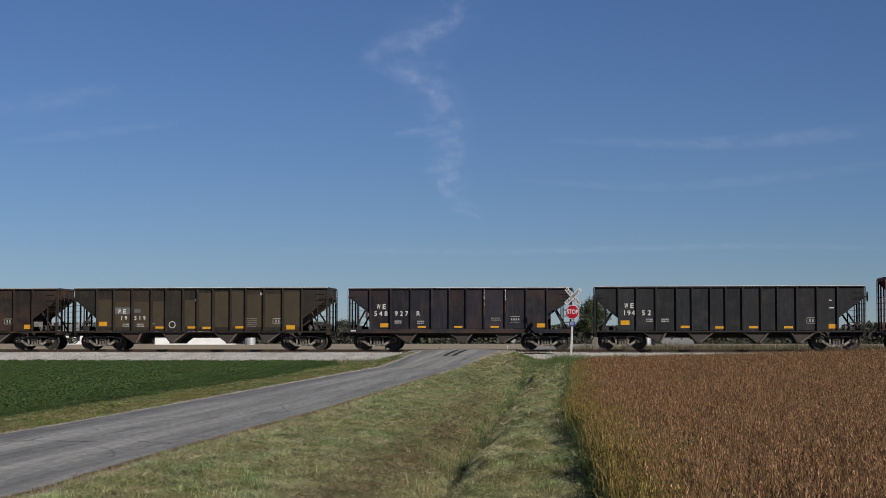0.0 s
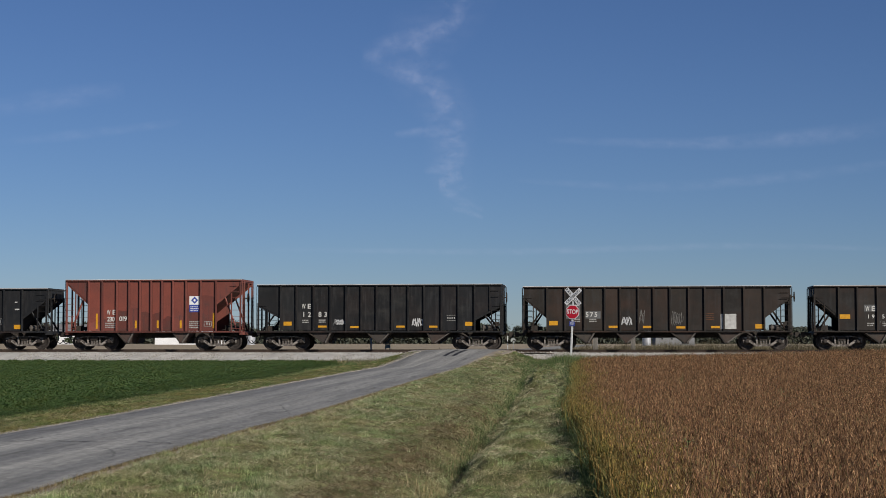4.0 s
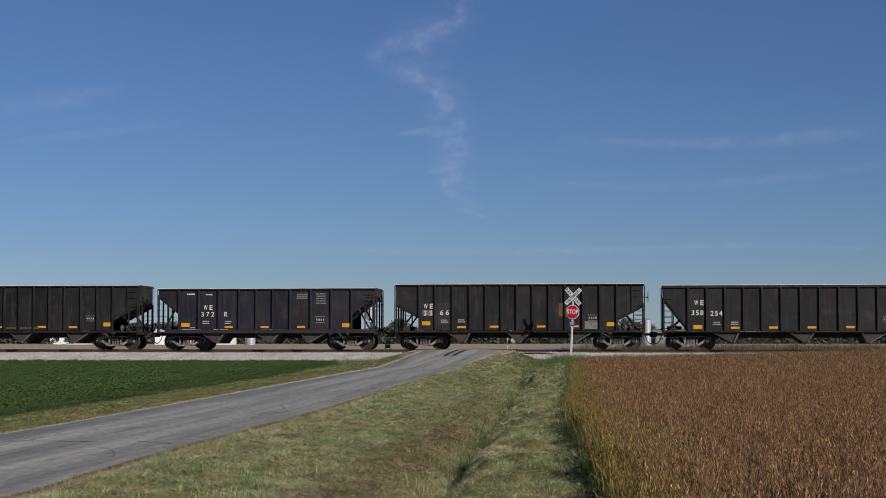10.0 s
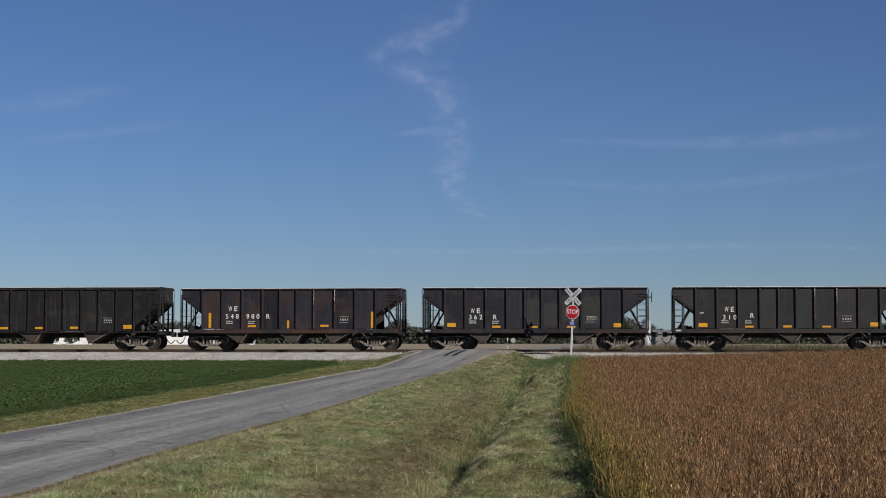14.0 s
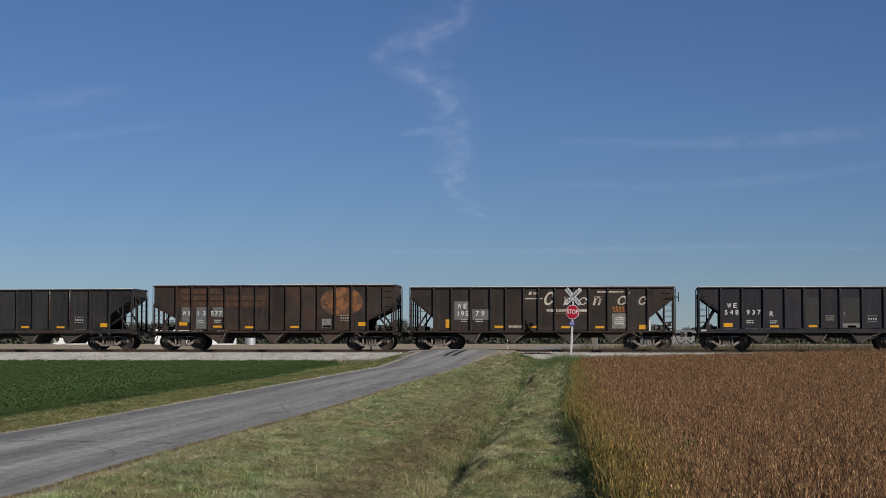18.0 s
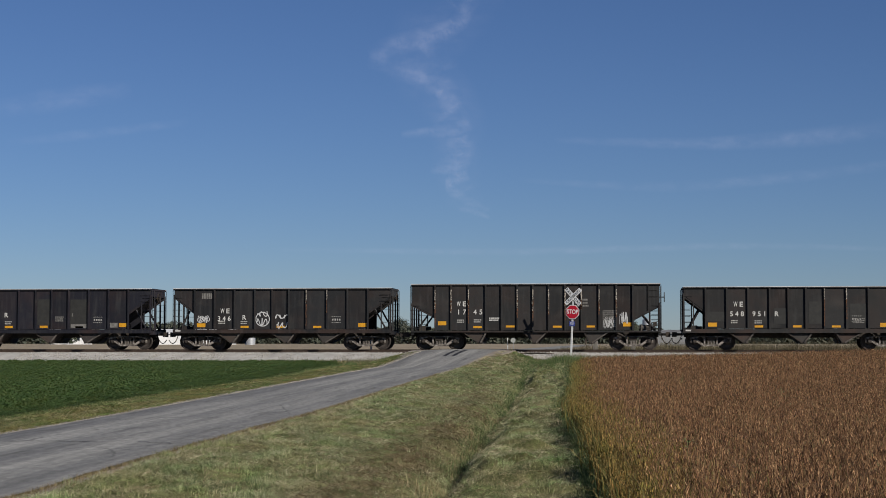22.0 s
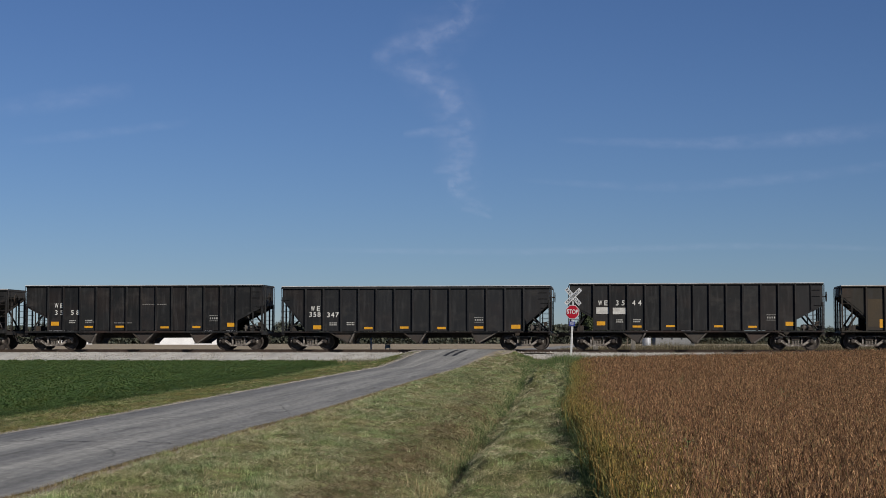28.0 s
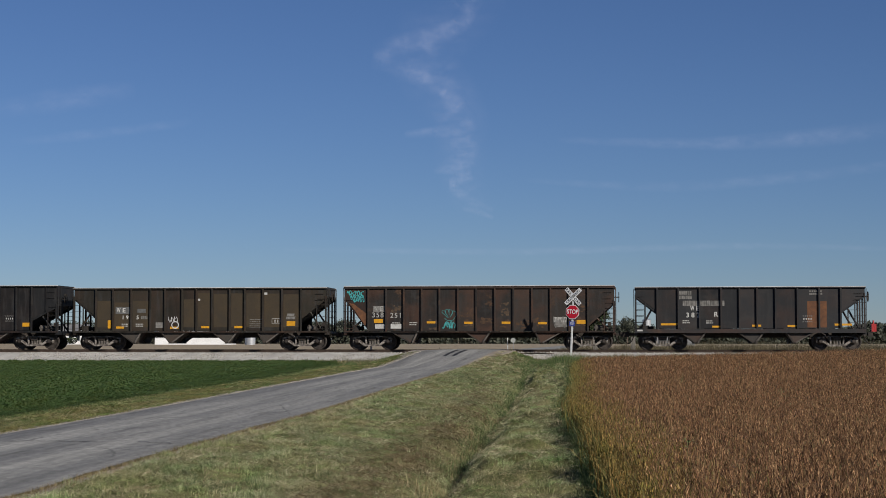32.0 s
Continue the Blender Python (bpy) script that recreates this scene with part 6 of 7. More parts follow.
            for x0, v0, w, hh in m[1:]:
                bm = bmesh.new()
                for i in range(16):
                    a, b, c, d = x0 + w * rng.random(), v0 + hh * rng.random(), rng.uniform(3, 14), rng.uniform(2.0, 7.5)
                    y = -SIDE - 0.002 - 0.00015 * i
                    ring = [(a + c * math.cos(t) * rng.uniform(0.7, 1.2), b + d * math.sin(t) * rng.uniform(0.6, 1.3)) for t in (0.2, 1.1, 2.0, 3.1, 4.2, 5.3)]
                    bm.faces.new([bm.verts.new((u * U - h, y, mark_z(q))) for u, q in ring])
                tagged(part("rust_flecks", bm, THIN_RUST if w > 50 else CHALKY_RUST, car, "flecks of bare orange rust"), kind="stuff")
        elif what == "tri":
            bm = bmesh.new()
            slab(bm, [(u * U - h, mark_z(v)) for u, v in ((24, 122), (46, 126), (106, 172), (108, 214), (98, 226), (66, 178))], -SIDE - 0.004, -SIDE - 0.001)
            part("rust_patch", bm, FAINT_ORANGE, car, "orange rust along the slope sheet's edge")
        elif what == "ochre":
            for i, (a, b) in enumerate(zip(k["posts"], k["posts"][1:])):
                v0 = 110 + rng.uniform(-8, 8) if i < 6 else 70 + rng.uniform(-4, 12)
                if rng.random() < 0.88:
                    plate(car, k, a + 6, v0, b - a - 12, 233 - v0, OCHRE, "faded_panel_paint", "ochre faded paint", 0.001)
        elif what == "ribs":
            for i, p in enumerate(k["posts"]):
                if i in m[1]:
                    for mat, name, u0, u1, step in ((CREAM, "bare_scrape", 62, (62 if len(m[1]) < 6 else 105) + rng.uniform(30, 75), 9), (FAINT_ORANGE, "rust_scrape", 110, 170 + rng.uniform(-20, 60), 14)):
                        bm = bmesh.new()
                        u = u0
                        while u < u1:
                            n = rng.uniform(0.5, 1.0) * step
                            c, wd = p + rng.uniform(-1.0, 1.0), rng.uniform(0.8, 2.2) * (1.35 if len(m[1]) > 5 else 1.0)
                            box(bm, (c - wd) * U - h, (c + wd) * U - h, -SIDE - 0.099, -SIDE - 0.094, mark_z(u + n), mark_z(u))
                            u += n + rng.uniform(0, 0.35) * step
                        tagged(part(name, bm, mat, car, "scraped rib edge"), kind="stuff")
        elif what == "o":
            bm = bmesh.new()
            x0, z0, r = m[1] * U - h, mark_z(m[2]), m[3] * U
            tall = m[6] if len(m) > 6 else 1.0
            deep = 0.006 if len(m) > 6 else 0.009
            for i in range(28):
                a, b = 2 * math.pi * i / 28, 2 * math.pi * (i + 1) / 28
                ri = r * m[4]
                q = [bm.verts.new((x0 + rr * math.cos(t), -SIDE - deep, z0 + tall * rr * math.sin(t))) for rr, t in ((ri, a), (r, a), (r, b), (ri, b))]
                bm.faces.new(q)
            part("round_emblem", bm, m[5], car, "faded round painted emblem")
    return car


def we(x, base, h=22):
    return ("we", x, base, h)


OLD = "weathered dark brown open-top steel hopper car with four bays"
BLK = "sooty black open-top steel hopper car with three bays"
TALL = "sooty black tall open-top steel hopper car with three bays"
LONG = "sooty black long open-top steel hopper car with a deep top rail"


def script_shapes():
    """The faded cream emblem across the brown car, as plain slanted shapes."""
    out = []
    glyphs = ((610, 72, 46, 62), (700, 96, 22, 38), (768, 98, 42, 36), (838, 96, 42, 38), (945, 92, 42, 42), (1040, 94, 36, 40))
    for i, (x, v, w, hh) in enumerate(glyphs):
        if i in (1, 3):
            out += [("s", x + 10 * j, v, 10, hh, CREAM) for j in ((0, 2.2) if i == 3 else (0.4,))] + [("s", x + 6, v - 1, w - 8, 8, CREAM)]
        else:
            out.append(("e", x, v, w, hh, CREAM))
            if i == 4:
                out.append(("s", x + w - 5, v - 18, 9, hh + 12, CREAM))
    out += [("s", x, v, w, hh, CREAM) for x, v, w, hh in ((525, 101, 85, 5), (545, 72, 14, 14), (566, 74, 22, 11), (858, 70, 118, 7))]
    return out + [("b", 628, 152, 185, 1, CREAM, 9, 12), ("b", 640, 170, 170, 1, FAINT_ORANGE, 9, 3)]


# where each car's western end stands at the start, its kind, colour, label and marks
TRAIN = [
    (-36.92, "four_bay", RUST, OLD, [("b", 206, 150, 60, 1, WHITE_MARK, 9, 14), ("p", 1095, 206, 44, 24, DIM_MARK)]),
    (-21.23, "four_bay", OLIVE, OLD, [("ochre",), ("placards", [(120, 206, 40, 20), (392, 229, 40, 10), (546, 229, 40, 10), (616, 229, 40, 10), (772, 229, 40, 10), (1014, 222, 40, 20)]), ("p", 197, 140, 72, 32, GREY_PATCH), we(210, 168, 20), ("t", "19", 224, 198, 17), ("t", "519", 290, 198, 17), ("o", 472, 221, 16, 0.82, WHITE_MARK), ("b", 815, 192, 60, 5, DIM_MARK, 9, 3), ("p", 290, 147, 30, 18, GREY_PATCH), ("p", 890, 72, 13, 12, WHITE_PATCH), ("p", 580, 100, 10, 12, WHITE_PATCH), ("b", 372, 214, 18, 1)]),
    (-5.35, "three_bay", (0.0165, 0.0155, 0.022, 0.3), BLK, [("placards", [(148, 215, 40, 18), (322, 227, 38, 10), (491, 227, 38, 10), (658, 228, 38, 10), (870, 215, 40, 18)]), we(132, 150), ("t", "548", 119, 181, 21), ("t", "927", 215, 181, 21), ("t", "R", 315, 181, 21), ("ribs", (6, 7)), ("b", 660, 190, 46, 2)]),
    (8.40, "four_bay", (0.016, 0.016, 0.016, 0.05), "freshly painted black open-top steel hopper car with four bays", [we(137, 148), ("t", "194", 130, 180, 22), ("t", "52", 215, 180, 22), ("p", 1050, 112, 12, 5, WHITE_PATCH), ("p", 1050, 145, 22, 6, WHITE_PATCH)]),
    (24.18, "two_bay", RED, "faded red steel hopper car with two bays and open ends", [("red",), we(200, 173), ("t", "230", 200, 205, 21, 36), ("t", "019", 259, 203, 21, 36), ("p", 595, 88, 50, 40, SIGN_WHITE, "emblem_plate", "white emblem plate"), ("p", 595, 128.5, 50, 34, BLUE_SHEET, "emblem_plate", "blue emblem plate"), ("d", 620, 107, 17, BLUE_SHEET), ("d", 620, 107, 7, SIGN_WHITE), ("b", 600, 136, 40, 3, SIGN_WHITE, 9, 3)]),
    (35.34, "tall_three_bay", BLACK, TALL, [we(211, 147), ("t", "12", 212, 185, 22), ("t", "83", 288, 185, 22), ("g", 362, 197, 52, 26, SPRAY_WHITE, 8, 2.0), ("g", 722, 190, 54, 42, SPRAY_WHITE, 9, 2.4)]),
    (50.37, "four_bay", BROWN, OLD, [("p", 192, 127, 70, 68, GREY_PATCH), ("p", 280, 162, 74, 33, GREY_PATCH), we(208, 155), ("t", "19", 212, 190, 21), ("t", "575", 285, 187, 21), ("g", 445, 186, 54, 40, SPRAY_WHITE, 8, 2.2), ("p", 893, 175, 70, 68, WHITE_PATCH), ("g", 515, 150, 40, 70, DIM_MARK, 5, 1.6), ("g", 665, 160, 60, 70, DIM_MARK, 6, 1.6), ("b", 815, 172, 48, 4, FAINT_ORANGE, 9, 3)]),
    (66.25, "four_bay", BROWN, OLD, [("placards", [(115, 178, 46, 20), (392, 229, 40, 10), (545, 229, 40, 10), (681, 229, 40, 10), (1003, 222, 40, 20)]), ("p", 222, 135, 54, 30, GREY_PATCH), we(228, 163), ("t", "19", 235, 196, 17), ("t", "594", 300, 196, 17), ("b", 840, 192, 58, 5, WHITE_MARK, 9, 3), ("g", 385, 185, 48, 52, DIM_MARK, 5, 2), ("g", 610, 178, 50, 60, SPRAY_WHITE, 5, 1.6), ("g", 690, 182, 60, 50, SPRAY_WHITE, 6, 2), ("g", 768, 172, 44, 56, DIM_MARK, 5, 2), ("g", 470, 204, 32, 18, SPRAY_WHITE, 3, 2), ("p", 602, 100, 10, 12, WHITE_PATCH), ("g", 290, 205, 70, 30, DIM_MARK, 4, 1.6)]),
    (81.82, "tall_three_bay", BLACK, TALL, [we(131, 148), ("t", "35", 131, 178, 22), ("t", "61", 208, 178, 22), ("b", 500, 232, 160, 1, FAINT_ORANGE, 9, 8)]),
    (96.79, "three_bay", (0.0165, 0.0156, 0.024, 0.15), BLK, [we(220, 152), ("t", "372", 207, 183, 21), ("t", "R", 315, 183, 21), ("p", 155, 234, 24, 10, WHITE_PATCH), ("b", 660, 78, 50, 3, DIM_MARK, 9, 6), ("b", 752, 76, 46, 5, DIM_MARK, 11, 6), ("b", 140, 76, 40, 1, WHITE_MARK, 9, 6), ("b", 230, 78, 30, 1, WHITE_MARK, 9, 6)]),
    (110.42, "tall_three_bay", BLACK, TALL, [("p", 126, 155, 50, 26, GREY_PATCH), ("p", 196, 122, 58, 100, FAINT_PATCH), we(133, 148), ("t", "35", 131, 180, 22), ("t", "66", 207, 178, 22), ("p", 870, 208, 58, 34, DIM_MARK), ("p", 752, 125, 18, 60, FAINT_ORANGE, "rust_patch", "bare rust patch")]),
    (125.29, "long_three_bay", BLACK, LONG, [("placards", [(137, 223, 40, 18), (305, 231, 38, 10), (475, 231, 38, 10), (645, 231, 38, 10), (815, 231, 38, 10), (1072, 223, 42, 18)]), ("box", 975, 188), we(142, 135), ("t", "358", 128, 180, 22), ("t", "254", 213, 183, 22)]),
    (141.69, "three_bay", (0.0165, 0.0155, 0.022, 0.35), BLK, [("placards", [(318, 225, 38, 9), (660, 224, 38, 9)]), we(226, 158), ("t", "548", 212, 193, 21), ("t", "980", 310, 193, 21), ("t", "R", 403, 193, 21), ("p", 132, 166, 12, 76, YELLOW, "reflector", "upright yellow reflective strip"), ("p", 503, 202, 10, 40, YELLOW, "reflector", "upright yellow reflective strip"), ("p", 896, 162, 12, 78, YELLOW, "reflector", "upright yellow reflective strip"), ("ribs", (6, 7))]),
    (155.52, "three_bay", (0.0165, 0.0156, 0.021, 0.15), BLK, [("haze", (4, 5, 6, 7)), we(222, 170), ("t", "362", 212, 198, 21), ("t", "R", 322, 198, 21), ("b", 755, 186, 44, 2)]),
    (169.41, "three_bay", (0.024, 0.023, 0.022, 0.15), BLK, [we(230, 165), ("t", "310", 220, 200, 21), ("t", "R", 342, 193, 21), ("g", 118, 164, 20, 12, SPRAY_WHITE, 2, 2), ("ribs", (6, 7))]),
    (183.12, "tall_three_bay", RUST, "rusty brown tall hopper car with faded orange emblem", [("p", 136, 140, 52, 70, GREY_PATCH), ("p", 204, 140, 60, 100, GREY_PATCH), ("p", 284, 140, 58, 46, GREY_PATCH), we(142, 178, 21), ("t", "13", 207, 178, 21, 42), ("t", "577", 274, 178, 21, 52), ("b", 130, 55, 190, 1, GHOST_ORANGE, 9, 22), ("b", 130, 85, 400, 1, GHOST_ORANGE, 9, 22), ("b", 130, 115, 400, 1, GHOST_ORANGE, 9, 22), ("o", 893, 115, 100, 0.0, DISC_ORANGE, 0.66), ("b", 812, 92, 160, 1, FAINT_ORANGE, 9, 4), ("s", 812, 100, 12, 34, FAINT_ORANGE), ("s", 816, 128, 24, 7, FAINT_ORANGE), ("s", 852, 102, 9, 32, FAINT_ORANGE), ("s", 862, 100, 22, 6, FAINT_ORANGE), ("s", 858, 114, 16, 6, FAINT_ORANGE), ("s", 896, 100, 9, 36, FAINT_ORANGE), ("s", 906, 99, 22, 6, FAINT_ORANGE), ("e", 940, 98, 30, 34, FAINT_ORANGE), ("p", 800, 195, 44, 40, DIM_MARK)]),
    (197.85, "four_bay", BROWN, "weathered brown hopper car with faded cream emblem shapes", [("p", 205, 115, 72, 85, GREY_PATCH), ("p", 287, 152, 82, 48, GREY_PATCH), ("placards", PLACARDS["four_bay"][1:]), we(220, 148), ("t", "195", 215, 182, 22), ("t", "79", 302, 182, 22), ("p", 165, 198, 20, 38, YELLOW, "reflector", "upright yellow reflective strip"), ("p", 925, 172, 66, 68, DIM_MARK), ("b", 936, 190, 44, 4, WHITE_MARK, 9, 4), ("g", 922, 138, 70, 30, ORANGE, 6, 2.6), ("b", 455, 226, 60, 1, CREAM, 9, 10)] + script_shapes()),
    (213.82, "three_bay", (0.0165, 0.0156, 0.021, 0.15), BLK, [("haze", (4, 6)), we(130, 148), ("t", "548", 117, 178, 21), ("t", "937", 215, 178, 21), ("t", "R", 316, 185, 21), ("p", 640, 218, 76, 22, DIM_MARK), ("b", 565, 182, 40, 3), ("b", 645, 168, 6, 2, DIM_MARK), ("p", 830, 212, 36, 22, DIM_MARK)]),
    (227.61, "three_bay", (0.021, 0.0202, 0.0195, 0.15), BLK, [("ribs", (6, 7)), we(225, 168), ("t", "346", 210, 203, 21), ("t", "R", 327, 198, 21), ("g", 112, 178, 62, 36, SPRAY_WHITE, 7, 3), ("o", 424, 196, 34, 0.88, SPRAY_WHITE), ("g", 396, 158, 60, 26, SPRAY_WHITE, 2, 4), ("g", 398, 190, 50, 36, SPRAY_WHITE, 2, 4), ("g", 480, 164, 66, 40, SPRAY_WHITE, 3, 4), ("g", 484, 206, 56, 34, SPRAY_WHITE, 2, 4), ("b", 135, 75, 50, 1, DIM_MARK, 9, 26)]),
    (241.22, "tall_three_bay", (0.0225, 0.0212, 0.019, 0.15), "worn black tall hopper car with pale scraped ribs", [("ribs", (0, 1, 2, 5, 6, 7, 8, 9, 10, 11)), we(212, 138), ("t", "17", 212, 175, 22), ("t", "45", 288, 175, 22), ("b", 360, 190, 46, 2, WHITE_MARK, 9, 5), ("b", 878, 158, 60, 9, DIM_MARK, 9, 5), ("g", 880, 192, 54, 48, SPRAY_WHITE, 7, 1.8), ("g", 955, 162, 40, 60, SPRAY_WHITE, 6, 1.8), ("b", 752, 105, 62, 3, DIM_MARK, 14, 8)]),
    (256.29, "three_bay", (0.024, 0.0222, 0.0195, 0.15), BLK, [("ribs", (6, 7)), we(227, 142), ("t", "548", 210, 185, 21), ("t", "951", 310, 185, 21), ("t", "R", 408, 185, 21), ("p", 105, 165, 80, 44, FAINT_PATCH), ("p", 740, 130, 80, 80, FAINT_PATCH), ("p", 405, 150, 58, 70, FAINT_PATCH), ("p", 560, 120, 60, 100, FAINT_PATCH), ("b", 756, 194, 50, 3)]),
    (270.14, "three_bay", (0.023, 0.0212, 0.0185, 0.15), BLK, [("haze", (2, 3, 4, 6, 8)), ("placards", [(134, 215, 40, 18), (322, 227, 38, 10), (494, 227, 38, 10), (654, 228, 38, 10), (831, 226, 38, 10)]), ("ribs", (6, 7)), we(133, 148), ("t", "548", 120, 183, 21), ("t", "851", 215, 183, 21), ("t", "R", 320, 183, 21), ("b", 758, 194, 44, 2)]),
    (283.73, "tall_three_bay", BLACK, TALL, [we(142, 142), ("t", "35", 142, 174, 22), ("t", "58", 220, 174, 22), ("b", 560, 124, 120, 1, DIM_MARK, 9, 4), ("b", 290, 206, 60, 1, DIM_MARK, 9, 4), ("b", 430, 210, 90, 1, DIM_MARK, 9, 4)]),
    (298.67, "long_three_bay", (0.016, 0.016, 0.016, 0.08), LONG, [we(138, 158), ("t", "358", 128, 185, 22), ("t", "347", 212, 187, 22), ("p", 896, 230, 42, 10, YELLOW, "reflector", "yellow reflective strip")]),
    (314.86, "tall_three_bay", BLACK, TALL, [we(132, 135), ("t", "35", 210, 135, 22), ("t", "44", 285, 135, 22), ("p", 123, 144, 56, 30, WHITE_PATCH), ("p", 198, 146, 60, 29, WHITE_PATCH)]),
    (329.65, "four_bay", OLIVE, OLD, [("ochre",), ("p", 205, 138, 70, 32, GREY_PATCH), ("placards", [(208, 228, 38, 10), (467, 229, 40, 10), (615, 229, 38, 10), (773, 229, 38, 10), (1020, 203, 40, 22)]), we(212, 163, 20), ("t", "19", 235, 195, 17), ("t", "5", 305, 195, 17), ("b", 328, 180, 30, 1, DIM_MARK, 9, 15), ("p", 168, 200, 16, 38, YELLOW, "reflector", "upright yellow reflective strip"), ("p", 310, 147, 40, 18, GREY_PATCH), ("g", 455, 182, 50, 30, SPRAY_WHITE, 5, 2), ("o", 491, 222, 18, 0.75, SPRAY_WHITE), ("p", 398, 210, 36, 26, DIM_MARK), ("b", 845, 195, 60, 5, DIM_MARK, 9, 3), ("p", 914, 72, 14, 10, WHITE_PATCH), ("p", 600, 100, 10, 10, WHITE_PATCH), ("s", 1020, 170, 34, 12, DIM_MARK), ("s", 1016, 184, 42, 12, DIM_MARK)]),
    (345.33, "long_three_bay", (0.030, 0.023, 0.0175, 0.70), "rusty brown long hopper car with teal graffiti", [("placards", [(385, 206, 40, 10), (557, 209, 40, 10), (730, 209, 40, 10), (897, 210, 40, 10), (1072, 201, 42, 18)]), we(140, 160), ("p", 136, 136, 56, 28, DIM_MARK), ("t", "358", 130, 188, 22), ("t", "251", 215, 190, 22), ("p", 140, 196, 42, 18, YELLOW, "reflector", "yellow reflective strip"), ("p", 218, 218, 50, 22, WHITE_PATCH), ("p", 145, 220, 46, 20, WHITE_PATCH), ("g", 14, 64, 82, 34, TEAL, 8, 3.2), ("g", 30, 88, 66, 32, TEAL, 5, 2.4), ("fan", 455, 150, 66, 54, TEAL), ("g", 460, 205, 58, 36, TEAL, 7, 2.4), ("p", 968, 188, 60, 24, TABLE_MARK), ("p", 978, 212, 50, 22, DIM_MARK), ("g", 962, 184, 70, 54, DIM_MARK, 5, 2.6), ("p", 396, 219, 40, 12, BLACK_MARK), ("rust", (396, 200, 40, 44), (545, 165, 62, 50), (560, 205, 50, 30), (640, 190, 56, 30), (722, 120, 40, 60), (728, 196, 56, 40), (800, 205, 60, 34), (880, 190, 60, 44), (225, 130, 46, 50), (1050, 130, 60, 70), (1058, 190, 60, 40)), ("tri",)]),
    (361.57, "three_bay", (0.026, 0.025, 0.024, 0.25), BLK, [("placards", [(348, 229, 40, 9), (525, 224, 40, 9), (682, 227, 40, 9)]), we(250, 160), ("t", "382", 230, 190, 21), ("t", "R", 355, 187, 21), ("b", 216, 115, 190, 1, DIM_MARK, 9, 24), ("b", 200, 72, 60, 2, DIM_MARK, 20, 16), ("p", 118, 217, 80, 9, YELLOW, "reflector", "long yellow reflective strip"), ("p", 890, 219, 76, 9, YELLOW, "reflector", "long yellow reflective strip"), ("p", 770, 118, 86, 120, FAINT_ORANGE, "rust_patch", "bare rust patch"), ("b", 780, 70, 60, 2, DIM_MARK, 12, 8)]),
]


def make_train():
    cars = []
    for i, (x, kind, colour, label, marks) in enumerate(TRAIN):
        boxed = i not in (6, 16, 26)
        car = build_car(kind, colour, label, marks, 100 + i, TABLE_MARK if i == 26 else WHITE_MARK, boxed)
        cars.append((car, x + CAR_KINDS[kind]["L"] / 2))
    # marker on the last car's coupler
    last = cars[-1][0]
    h = CAR_KINDS["three_bay"]["L"] / 2
    bm = bmesh.new()
    box(bm, h + 0.48, h + 0.74, -0.2, 0.2, 1.0, 1.42)
    tube(bm, (h + 0.6, 0, 1.42), (h + 0.6, 0, 1.62), 0.05, 8)
    part("end_marker", bm, flat("red_marker_plastic", (0.42, 0.03, 0.03), 0.5), last, "red end-of-train marker box")
    return cars


# metres by which the train runs ahead of its even roll, every half second
SURGE = [0.0, 0.01, 0.02, -0.16, -0.17, -0.15, -0.11, -0.11, -0.09, -0.06, -0.03, -0.0, 0.0, 0.04, 0.07, 0.27, 0.06, 0.09, 0.11, 0.14, 0.1, 0.13, 0.1, 0.1, 0.07, 0.06, 0.05, -0.0, -0.08, -0.1, -0.07, -0.07, -0.13, -0.32, -0.69, -0.12, -0.28, -0.22, -0.24, -0.18, -0.16, -0.13, -0.09, -0.06, -0.0, 0.05, 0.08, 0.09, 0.07, 0.1, 0.14, 0.17, 0.18, 0.17, 0.15, 0.13, 0.12, 0.09, 0.06, 0.03, -0.02, -0.06, -0.15, -0.26, -0.36]


def train_run(t):
    """How far the train has rolled west after t seconds; it slows a little, with small surges."""
    return 11.660006 * t -0.0423196 * t * t +0.000656516 * t ** 3 + float(np.interp(t, np.arange(65) / 2, SURGE))


# ---- signs and small things by the crossing ----
def octagon(r):
    return [(r * math.cos(math.pi / 8 + math.pi / 4 * i), r * math.sin(math.pi / 8 + math.pi / 4 * i)) for i in range(8)]


